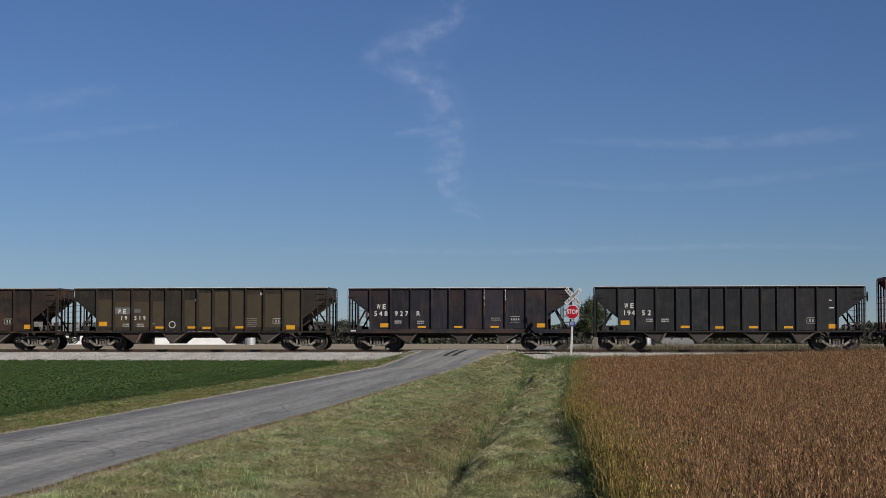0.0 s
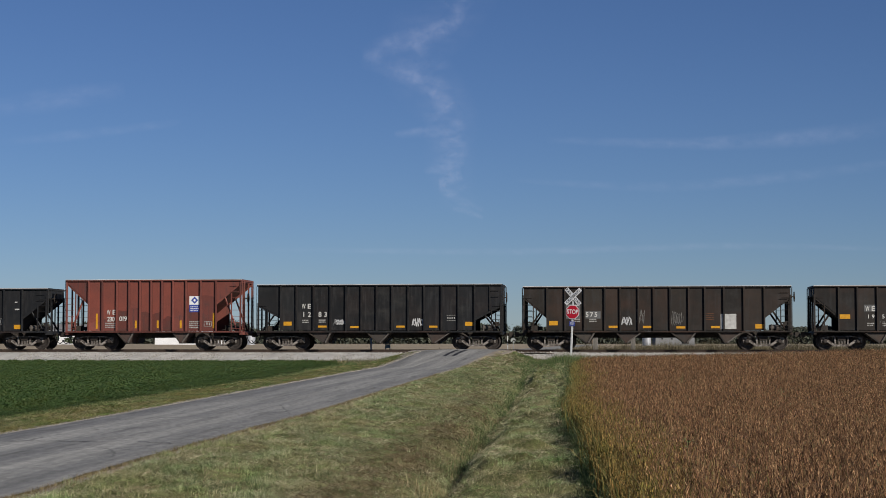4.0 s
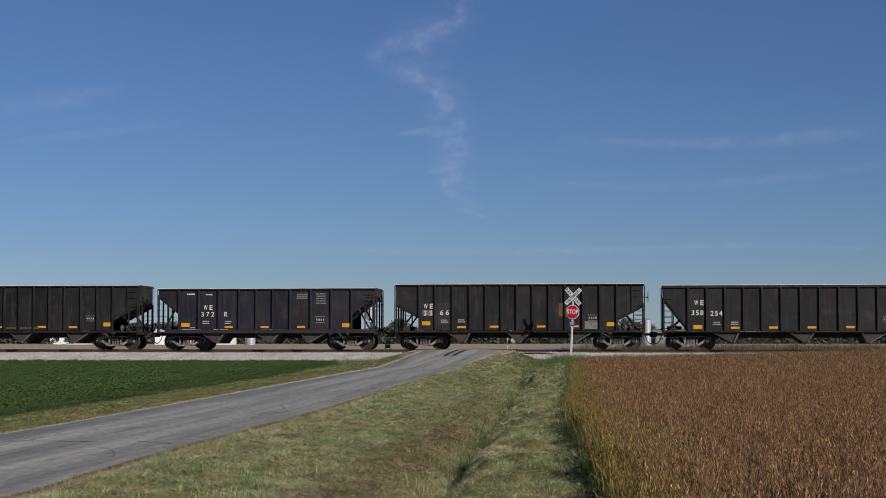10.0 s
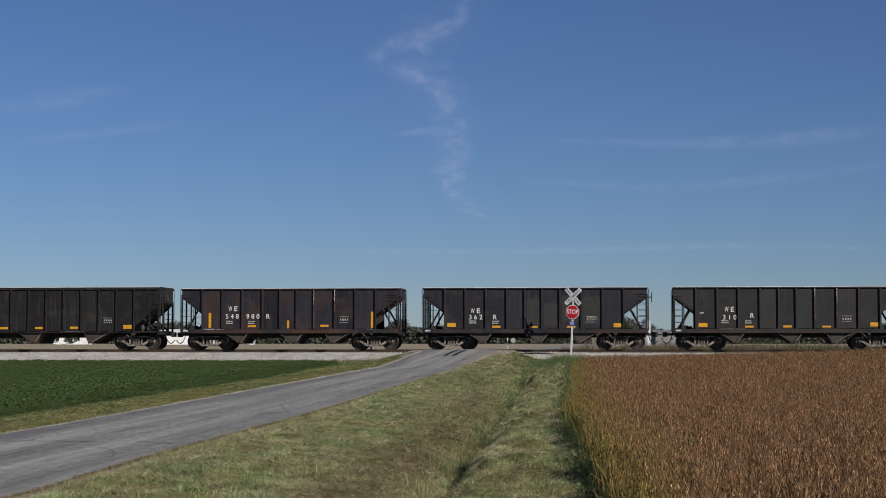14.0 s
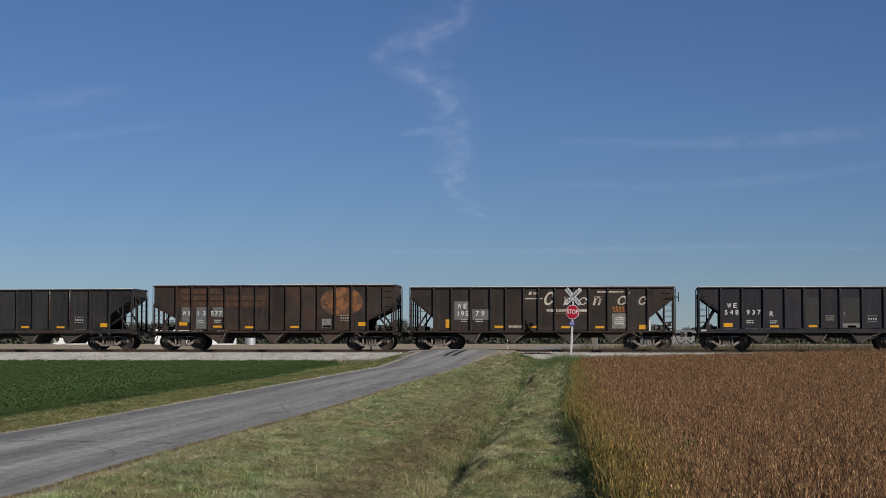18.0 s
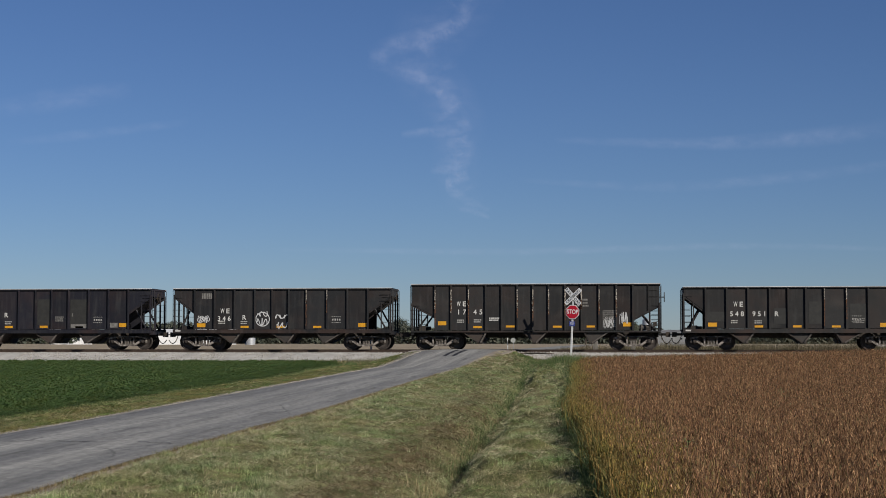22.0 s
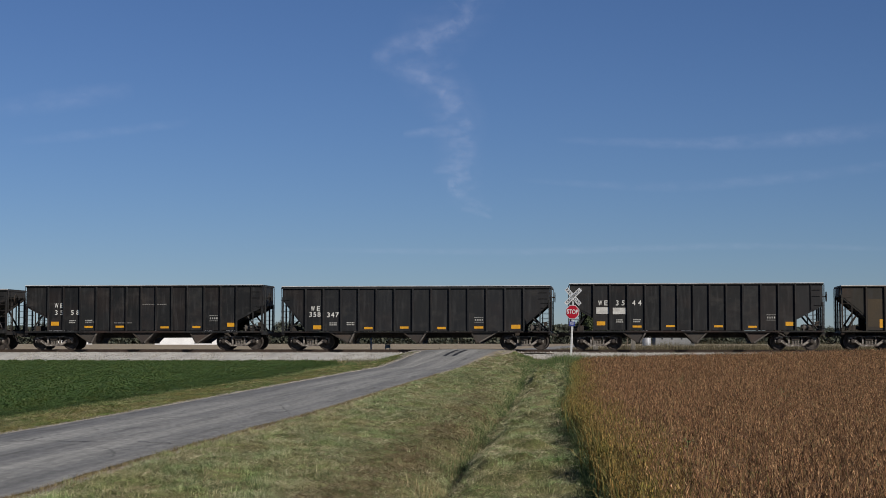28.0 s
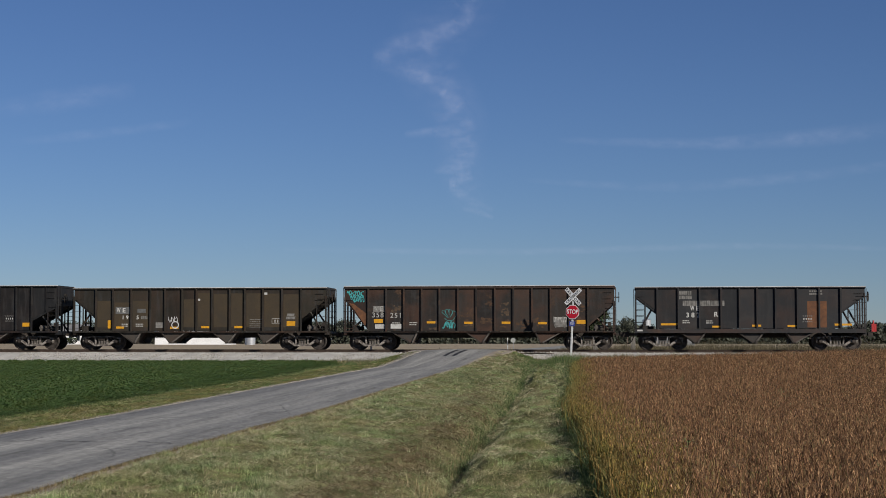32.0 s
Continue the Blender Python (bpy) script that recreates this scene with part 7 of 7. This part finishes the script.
def crossing_sign(name, x, y, foot, height, lean, turn, label, stop_label, detailed=True):
    """Crossbuck over a stop sign on one post; the front looks to -y before it is turned."""
    sign = tagged(new(name), label, "crossing sign")
    sign.matrix_basis = pose(x, y, foot, 0, lean, turn)
    bm = bmesh.new()
    box(bm, -0.045, 0.045, -0.03, 0.03, -0.3, height + 0.12)
    bmesh.ops.bevel(bm, geom=bm.edges[:], offset=0.008, segments=1)
    part("post", bm, POLE_WHITE, sign, "white painted steel post")
    for a, yy, word in ((-45, -0.045, "RAIL  ROAD"), (45, -0.062, "CROSSING")):
        bm = bmesh.new()
        box(bm, -0.585, 0.585, -0.006, 0.006, -0.115, 0.115)
        b = part("crossbuck_blade", bm, SIGN_WHITE if detailed else SIGN_BACK, sign, "white crossbuck blade" if detailed else "bare metal back of a crossbuck blade")
        b.matrix_basis = Matrix.Translation((0, yy, height)) @ Matrix.Rotation(radians(-a), 4, "Y")
        if detailed:
            cu = bpy.data.curves.new("blade_lettering", "FONT")
            cu.body, cu.size, cu.extrude, cu.align_x, cu.align_y, cu.space_character = word, 0.19, 0.001, "CENTER", "CENTER", 1.12
            cu.bevel_depth, cu.bevel_resolution = 0.003, 0
            cu.materials.append(BLACK_MARK)
            t = new("blade_lettering", cu)
            t.parent = b
            t.matrix_basis = pose(0, -0.009, 0, 90, 0, 0)
            tagged(t, "black letters " + word.replace("  ", ""))
    zs = height - 0.835
    bm = bmesh.new()
    slab(bm, octagon(0.408), -0.004, 0.004)
    plate_ob = part("stop_plate", bm, SIGN_WHITE if detailed else SIGN_BACK, sign, stop_label)
    plate_ob.location = (0, -0.05, zs)
    if detailed:
        bm = bmesh.new()
        slab(bm, octagon(0.375), -0.003, 0.003)
        r = part("red_field", bm, RED_SHEET, plate_ob, "red octagonal field")
        r.location = (0, -0.008, 0)
        cu = bpy.data.curves.new("stop_lettering", "FONT")
        cu.body, cu.size, cu.extrude, cu.align_x, cu.align_y, cu.space_character, cu.offset = "STOP", 0.34, 0.001, "CENTER", "CENTER", 1.02, 0.0
        cu.bevel_depth, cu.bevel_resolution = 0.008, 0
        cu.materials.append(SIGN_WHITE)
        t = new("stop_lettering", cu)
        t.parent = plate_ob
        t.matrix_basis = pose(0, -0.013, 0, 90, 0, 0) @ Matrix.Diagonal((0.78, 1.0, 1, 1))
        tagged(t, "white letters STOP")
        bm = bmesh.new()
        box(bm, -0.165, 0.165, -0.004, 0.004, -0.12, 0.12)
        blue = part("notice_plate", bm, BLUE_SHEET, sign, "small blue notice plate with white unreadable writing")
        blue.location = (0.0, -0.045, height - 1.47)
        bm = bmesh.new()
        for i, w in enumerate((0.22, 0.26, 0.18)):
            box(bm, -w / 2, w / 2, -0.0075, -0.0045, 0.045 - 0.055 * i, 0.065 - 0.055 * i)
        part("notice_writing", bm, SIGN_WHITE, blue, "unreadable white writing")
    return sign


def make_small_things():
    crossing_sign("crossing_sign", 7.19, -3.65, 1.0, 3.22, 2.7, -17, "white crossbuck and red stop sign on a leaning white post", "red octagonal stop sign with white rim")
    crossing_sign("crossing_sign", -4.95, 4.3, 1.0, 3.22, 0, 180, "grey metal back of a crossbuck and stop sign beyond the track", "bare metal back of a stop sign", False)
    m = tagged(new("round_marker"), "small pale round reflector on a thin post beyond the track", "marker")
    m.location = (3.2, 9.0, 1.0)
    bm = bmesh.new()
    lathe(bm, [(-0.01, 0.15), (0.01, 0.15)], 18)
    d = part("reflector_disc", bm, DISC_GREY, m, "pale round disc")
    d.location = (0, -0.04, 0.86)
    bm = bmesh.new()
    tube(bm, (0, 0, -0.1), (0, 0, 0.9), 0.02, 6)
    part("stake", bm, SIGN_BACK, m)
    m2 = tagged(new("thin_post", make("thin_post", lambda q: tube(q, (0, 0, -0.2), (0, 0, 1.25), 0.025, 6), POLE_WHITE)), "thin white marker post", "post")
    m2.location = (2.84, 9.2, 1.0)
    rng = random.Random(9)
    for x in (8.32, 10.6):
        bm = bmesh.new()
        box(bm, -0.14, 0.14, -0.11, 0.11, -0.3, 1.05)
        bmesh.ops.bevel(bm, geom=bm.edges[:], offset=0.02, segments=1)
        for v in bm.verts:
            v.co += Vector((rng.uniform(-0.012, 0.012), rng.uniform(-0.012, 0.012), rng.uniform(-0.02, 0.02)))
        p = tagged(new("old_tie_post", mesh_of("old_tie_post", bm, WOOD_POST)), "stubby grey weathered timber post beyond the track", "post", "timber posts behind the track")
        p.location = (x - 0.05, 8.0, 1.0)
    c = tagged(new("track_box"), "small grey metal stand beside the track", "equipment stand")
    c.location = (-3.9, 4.0, 1.0)
    for dx in (-0.13, 0.13):
        part_mesh = make("leg", lambda q, dx=dx: box(q, dx - 0.025, dx + 0.025, -0.03, 0.03, -0.1, 0.66), SIGN_BACK)
        child("leg", part_mesh, c)
    child("cross_plate", make("cross_plate", lambda q: box(q, -0.13, 0.13, -0.05, -0.032, 0.40, 0.62), SIGN_BACK), c)
    bm = bmesh.new()
    for x0, x1, zz in ((2.3, 4.6, 0.0), (3.0, 4.2, 0.03)):
        box(bm, x0, x1, -2.35, -2.2, 0, 0.10 + zz)
    old = tagged(new("loose_tie", mesh_of("loose_tie", bm, TIE_WOOD)), "discarded dark timber lying on the ballast", "timber")
    old.location = (1.6, 0.0, RAIL - 0.28)


# ---- far side: buildings and trees ----
def gable_house(name, x, y, w, depth, eaves, ridge, wall, roof, label, category, windows, turn=6.2, door=None):
    ob = tagged(new(name), label, category)
    ob.matrix_basis = pose(x, y, 1.0, 0, 0, turn)
    bm = bmesh.new()
    box(bm, -w / 2, w / 2, -depth / 2, depth / 2, -0.3, eaves)
    for s in (-1, 1):
        a = [bm.verts.new((s * w / 2, yy, zz)) for yy, zz in ((-depth / 2, eaves), (depth / 2, eaves), (0, ridge))]
        bm.faces.new(a)
    part("wall", bm, wall, ob)
    bm = bmesh.new()
    for s in (-1, 1):
        o = [(s * (depth / 2 + 0.4), eaves - 0.15), (0, ridge + 0.05), (0, ridge + 0.2), (s * (depth / 2 + 0.4), eaves)]
        v0 = [bm.verts.new((-w / 2 - 0.4, yy, zz)) for yy, zz in o]
        v1 = [bm.verts.new((w / 2 + 0.4, yy, zz)) for yy, zz in o]
        bm.faces.new(v0)
        bm.faces.new(v1[::-1])
        for i in range(4):
            bm.faces.new((v0[i], v1[i], v1[(i + 1) % 4], v0[(i + 1) % 4]))
    part("roof", bm, roof, ob)
    for wx, wz, ww, wh in windows:
        bm = bmesh.new()
        box(bm, wx - ww / 2, wx + ww / 2, -depth / 2 - 0.02, -depth / 2 - 0.005, wz, wz + wh)
        win = part("window", bm, WINDOW_DARK, ob, "dark window pane")
        bm = bmesh.new()
        for a, b, c, d in ((-ww / 2 - 0.08, ww / 2 + 0.08, -0.08, 0), (-ww / 2 - 0.08, ww / 2 + 0.08, wh, wh + 0.08), (-ww / 2 - 0.08, -ww / 2, 0, wh), (ww / 2, ww / 2 + 0.08, 0, wh)):
            box(bm, wx + a, wx + b, -depth / 2 - 0.05, -depth / 2 - 0.006, wz + c, wz + d)
        part("window_frame", bm, wall, win)
    return ob


def upright_tank(name, x, y, r, h, label):
    ob = tagged(new(name), label, "tank")
    ob.location = (x, y, 1.0)
    bm = bmesh.new()
    lathe(bm, [(-0.2, r), (h * 0.33, r), (h * 0.34, r + 0.02), (h * 0.35, r), (h * 0.66, r), (h * 0.67, r + 0.02), (h * 0.68, r), (h, r)], 28, "z")
    part("shell", bm, GALVANISED, ob)
    bm = bmesh.new()
    lathe(bm, [(h, r + 0.05), (h + r * 0.35, r * 0.2), (h + r * 0.4, 0.05)], 28, "z")
    part("cap", bm, GALVANISED, ob)
    return ob


def crown_mesh(name, h, w, seed, material, clumps=26, leaves=46, size=0.3):
    """Many small leaf faces in uneven clumps."""
    rng = np.random.RandomState(seed)
    c = rng.normal(0, 1, (clumps, 3))
    c /= np.linalg.norm(c, axis=1)[:, None]
    c *= rng.uniform(0.35, 1.0, (clumps, 1)) ** 0.6
    c = c * np.array([w / 2, w / 2, h * 0.36]) + np.array([0, 0, h * 0.62])
    p = np.repeat(c, leaves, 0) + rng.normal(0, 1, (clumps * leaves, 3)) * np.array([w, w, h * 0.8]) * 0.075
    n = len(p)
    a = rng.normal(0, 1, (n, 3))
    b = rng.normal(0, 1, (n, 3))
    a *= size * rng.uniform(0.6, 1.2, (n, 1)) / np.linalg.norm(a, axis=1)[:, None]
    b *= size * 0.7 / np.linalg.norm(b, axis=1)[:, None]
    v = np.stack([p - a, p + b, p + a, p - b], 1)
    me = bpy.data.meshes.new(name)
    me.from_pydata(v.reshape(-1, 3).tolist(), [], np.arange(n * 4).reshape(-1, 4).tolist())
    me.materials.append(material)
    return me


def make_tree(name, x, y, h, w, seed, material, label, group="", **kw):
    ob = tagged(new(name), label, "tree", group)
    ob.location = (x, y, 1.0)
    rng = random.Random(seed)
    bm = bmesh.new()
    tube(bm, (0, 0, -0.3), (0.05 * h * rng.uniform(-1, 1), 0, h * 0.45), 0.028 * h, 8, 0.016 * h)
    for i in range(6):
        a = i * 1.05 + rng.random()
        z = h * rng.uniform(0.28, 0.5)
        tube(bm, (0, 0, z), (math.cos(a) * w * 0.32, math.sin(a) * w * 0.32, z + h * rng.uniform(0.15, 0.35)), 0.012 * h, 6, 0.004 * h)
    part("trunk", bm, BARK, ob)
    child("crown", crown_mesh("crown", h, w, seed, material, **kw), ob)
    return ob


HEDGE_LOW = (33.0, 53.0)


def hedge_dip(x):
    """The hedge is low for a stretch towards the east."""
    return 1.0 - 0.62 * smooth((x - HEDGE_LOW[0]) / 5.0) * smooth((HEDGE_LOW[1] - x) / 5.0)


def make_far_side():
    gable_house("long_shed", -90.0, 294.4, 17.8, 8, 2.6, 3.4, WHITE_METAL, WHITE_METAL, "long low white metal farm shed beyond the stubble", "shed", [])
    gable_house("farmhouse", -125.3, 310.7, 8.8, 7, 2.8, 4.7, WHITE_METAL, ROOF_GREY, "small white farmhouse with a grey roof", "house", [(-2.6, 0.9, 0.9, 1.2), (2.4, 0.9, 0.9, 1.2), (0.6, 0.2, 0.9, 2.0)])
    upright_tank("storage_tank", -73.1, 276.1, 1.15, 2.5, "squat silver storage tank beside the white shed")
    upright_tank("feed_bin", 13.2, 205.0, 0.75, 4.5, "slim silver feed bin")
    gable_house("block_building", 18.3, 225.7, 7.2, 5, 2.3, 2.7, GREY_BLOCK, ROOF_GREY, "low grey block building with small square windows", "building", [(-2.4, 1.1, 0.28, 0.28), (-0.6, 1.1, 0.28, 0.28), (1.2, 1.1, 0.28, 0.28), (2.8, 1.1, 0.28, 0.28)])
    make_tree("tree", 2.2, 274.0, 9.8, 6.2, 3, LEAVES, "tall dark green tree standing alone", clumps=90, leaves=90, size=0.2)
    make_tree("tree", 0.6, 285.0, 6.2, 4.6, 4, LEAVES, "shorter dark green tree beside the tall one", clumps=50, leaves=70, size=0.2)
    make_tree("tree", 9.6, 300.0, 6.4, 4.4, 6, HAZED_LEAVES, "middling tree beyond the stubble, haze painted into its leaves", clumps=50, leaves=60, size=0.2)
    masters = [make_tree("tree", -210 - 6 * i, 430.0, 8.0 + 0.8 * i, 6.0 + 0.6 * i, 60 + i, HAZED_LEAVES, "small tree in the far hedgerow", "far hedgerow trees", clumps=44, leaves=64, size=0.31) for i in range(4)]
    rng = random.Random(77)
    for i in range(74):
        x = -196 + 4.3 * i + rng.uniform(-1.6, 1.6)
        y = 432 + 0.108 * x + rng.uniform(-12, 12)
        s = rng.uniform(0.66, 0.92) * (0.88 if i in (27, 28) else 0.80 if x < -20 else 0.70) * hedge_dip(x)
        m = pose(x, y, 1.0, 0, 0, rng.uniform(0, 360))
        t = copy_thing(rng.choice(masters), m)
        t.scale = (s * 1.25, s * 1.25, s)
    # the low scrub at the foot of the trees
    r = np.random.RandomState(88)
    n = 60000
    x = r.uniform(-215, 110, n)
    y = 414 + 0.108 * x + r.uniform(-4, 4, n)
    z = 1.0 + r.rand(n) ** 1.05 * 6.2 * (0.78 + 0.22 * np.sin(x * 0.21) * np.sin(x * 0.057)) * hedge_dip(x)
    p = np.stack([x, y, z], -1)
    a, b = r.normal(0, 0.31, (n, 3)), r.normal(0, 0.27, (n, 3))
    scatter("far_scrub", np.stack([p - a, p + b, p + a, p - b], 1), np.arange(n * 4).reshape(-1, 4), HAZED_LEAVES, "low scrub and hedge at the far field edge", "scrub")
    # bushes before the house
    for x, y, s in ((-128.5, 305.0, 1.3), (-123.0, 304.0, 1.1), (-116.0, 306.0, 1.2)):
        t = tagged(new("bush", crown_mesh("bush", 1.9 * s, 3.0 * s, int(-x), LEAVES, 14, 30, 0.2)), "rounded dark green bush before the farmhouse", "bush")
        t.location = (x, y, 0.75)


# ---- high thin cloud ----
def cloud_material():
    m, nt, bsdf = nodes_of("thin_cloud_vapour")
    nt.nodes.remove(bsdf)
    uv = nt.nodes.new("ShaderNodeUVMap")
    uv.uv_map = "along"
    sep = nt.nodes.new("ShaderNodeSeparateXYZ")
    nt.links.new(uv.outputs[0], sep.inputs[0])

    def math_node(op, a, b=None):
        n = nt.nodes.new("ShaderNodeMath")
        n.operation = op
        for s, v in ((n.inputs[0], a), (n.inputs[1], b)):
            if v is None:
                continue
            if isinstance(v, (int, float)):
                s.default_value = v
            else:
                nt.links.new(v, s)
        return n.outputs[0]
    across = math_node("SINE", math_node("MULTIPLY", sep.outputs[1], math.pi))
    ends = math_node("SINE", math_node("MULTIPLY", math_node("FRACT", sep.outputs[0]), math.pi))
    veil = noise_node(nt, 0.02, 5, (0.8, 1, 1.0), rough=0.55)
    wisp = noise_node(nt, 0.05, 4, (0.6, 1, 1.3), rough=0.5)
    dens = math_node("MULTIPLY", math_node("POWER", across, 1.3), math_node("POWER", ends, 0.5))
    dens = math_node("MULTIPLY", dens, ramp(nt, veil.outputs[0], 0.2, 0.62))
    dens = math_node("MULTIPLY", dens, math_node("ADD", 0.45, ramp(nt, wisp.outputs[0], 0.35, 0.7)))
    at = nt.nodes.new("ShaderNodeObjectInfo")
    dens = math_node("MULTIPLY", dens, at.outputs["Alpha"])
    em = nt.nodes.new("ShaderNodeEmission")
    em.inputs["Color"].default_value = (0.53, 0.565, 0.74, 1)
    em.inputs["Strength"].default_value = 0.9
    tr = nt.nodes.new("ShaderNodeBsdfTransparent")
    ms = nt.nodes.new("ShaderNodeMixShader")
    out = next(n for n in nt.nodes if n.type == "OUTPUT_MATERIAL")
    nt.links.new(dens, ms.inputs[0])
    nt.links.new(tr.outputs[0], ms.inputs[1])
    nt.links.new(em.outputs[0], ms.inputs[2])
    nt.links.new(ms.outputs[0], out.inputs["Surface"])
    return m


def make_clouds():
    """An old bent vapour trail and faint streaks of cirrus, far off and very thin."""
    vap = cloud_material()
    right = Vector((math.cos(THETA), math.sin(THETA), 0))
    up = Vector((0, 0, 1))
    ahead = Vector((-math.sin(THETA), math.cos(THETA), 0))
    cloud = tagged(new("vapour_trail"), "faint bent vapour trail and cirrus wisps high in the sky", "cloud")
    cloud.location = EYE + ahead * 3000

    def wisp(points, width, strength, name="wisp"):
        """points: metres to the right and up; width: metres at each point."""
        bm = bmesh.new()
        layer = bm.loops.layers.uv.new("along")
        n = 14 * (len(points) - 1)
        rows = []
        for i in range(n + 1):
            t = i / n * (len(points) - 1)
            k = min(int(t), len(points) - 2)
            f = t - k
            pa = [Vector(points[max(0, min(len(points) - 1, k + j))]) for j in (-1, 0, 1, 2)]
            c = 0.5 * ((2 * pa[1]) + (pa[2] - pa[0]) * f + (2 * pa[0] - 5 * pa[1] + 4 * pa[2] - pa[3]) * f * f + (3 * pa[1] - pa[0] - 3 * pa[2] + pa[3]) * f ** 3)
            tng = (pa[2] - pa[1]).normalized()
            nr = Vector((-tng.y, tng.x))
            w = width[k] * (1 - f) + width[k + 1] * f
            rows.append([(right * q.x + up * q.y, i / n, j / 4) for j, q in enumerate(c + nr * w * s for s in (-0.5, -0.25, 0, 0.25, 0.5))])
        vs = [[bm.verts.new(co) for co, _, _ in r] for r in rows]
        for i in range(n):
            for j in range(4):
                fc = bm.faces.new((vs[i][j], vs[i][j + 1], vs[i + 1][j + 1], vs[i + 1][j]))
                for lp, (a, b) in zip(fc.loops, ((i, j), (i, j + 1), (i + 1, j + 1), (i + 1, j))):
                    lp[layer].uv = (rows[a][b][1] * 0.999, rows[a][b][2])
        ob = part(name, bm, vap, cloud)
        ob.color = (1, 1, 1, strength)
    trail = ((((60, 640), (34, 596), (5, 553), (-51, 534), (-98, 516), (-142, 497)), (30, 36, 40, 46, 54, 44), 0.17),
             (((-146, 497), (-95, 486), (-41, 458), (-10, 442), (2, 408), (30, 379)), (40, 54, 50, 50, 46, 36), 0.17),
             (((-88, 362), (-40, 366), (8, 372), (34, 380)), (14, 24, 32, 24), 0.14),
             (((32, 384), (10, 354), (22, 326), (-24, 299)), (34, 46, 52, 26), 0.21),
             (((-36, 298), (-4, 300), (26, 293), (-4, 272), (32, 244), (68, 229)), (14, 24, 30, 26, 22, 10), 0.20),
             (((14, 231), (42, 226), (68, 215)), (10, 16, 8), 0.18))
    for points, width, strength in trail:
        wisp(points, width, 0.87 * strength)
    # the feathered veil round the trail
    wisp(((70, 640), (20, 570), (-60, 520), (-40, 460), (10, 400), (10, 330), (20, 260), (60, 220)), (90, 110, 150, 130, 110, 100, 80, 50), 0.06)
    for pts, w, s in (([(180, 352), (420, 346), (620, 356), (800, 378)], [14, 26, 40, 44], 0.085), ([(120, 282), (380, 270), (620, 290), (790, 312)], [10, 24, 26, 22], 0.07),
                      ([(-810, 405), (-700, 422), (-560, 440)], [36, 54, 40], 0.06), ([(-780, 348), (-640, 362), (-460, 384)], [16, 26, 16], 0.06), ([(-300, 160), (100, 156), (500, 166), (800, 160)], [10, 16, 16, 10], 0.08)):
        wisp(pts, w, s, "cirrus_streak")
    return cloud


make_ground()
make_road()
make_track()
make_stones()
make_verges()
make_soybeans()
make_alfalfa()
make_far_weeds()
make_small_things()
make_far_side()
CLOUD = make_clouds()
CARS = make_train()


# ---- what moves ----
def motions():
    for car, middle in CARS:
        walk(car, [(i / 2, pose(middle - train_run(i / 2), 0, RAIL)) for i in range(65)])
    for side, sets in WHEELSETS.items():
        first = sets[0]
        rows = [(i / FPS, pose(side * 0.889, 0, WHEEL_R) @ Matrix.Rotation(-(train_run(i / FPS) / WHEEL_R) % (2 * math.pi), 4, "Y")) for i in range(32 * FPS + 1)]
        walk(first, rows)
        for other in sets[1:]:
            other.rotation_mode = "QUATERNION"
            other.animation_data_create()
            other.animation_data.action = first.animation_data.action
            other.animation_data.action_slot = first.animation_data.action_slot
    start = CLOUD.location.copy()
    drift = Vector((math.cos(THETA), math.sin(THETA), 0)) * 20.5
    walk(CLOUD, [(0, Matrix.Translation(start)), (32, Matrix.Translation(start + drift))])


motions()
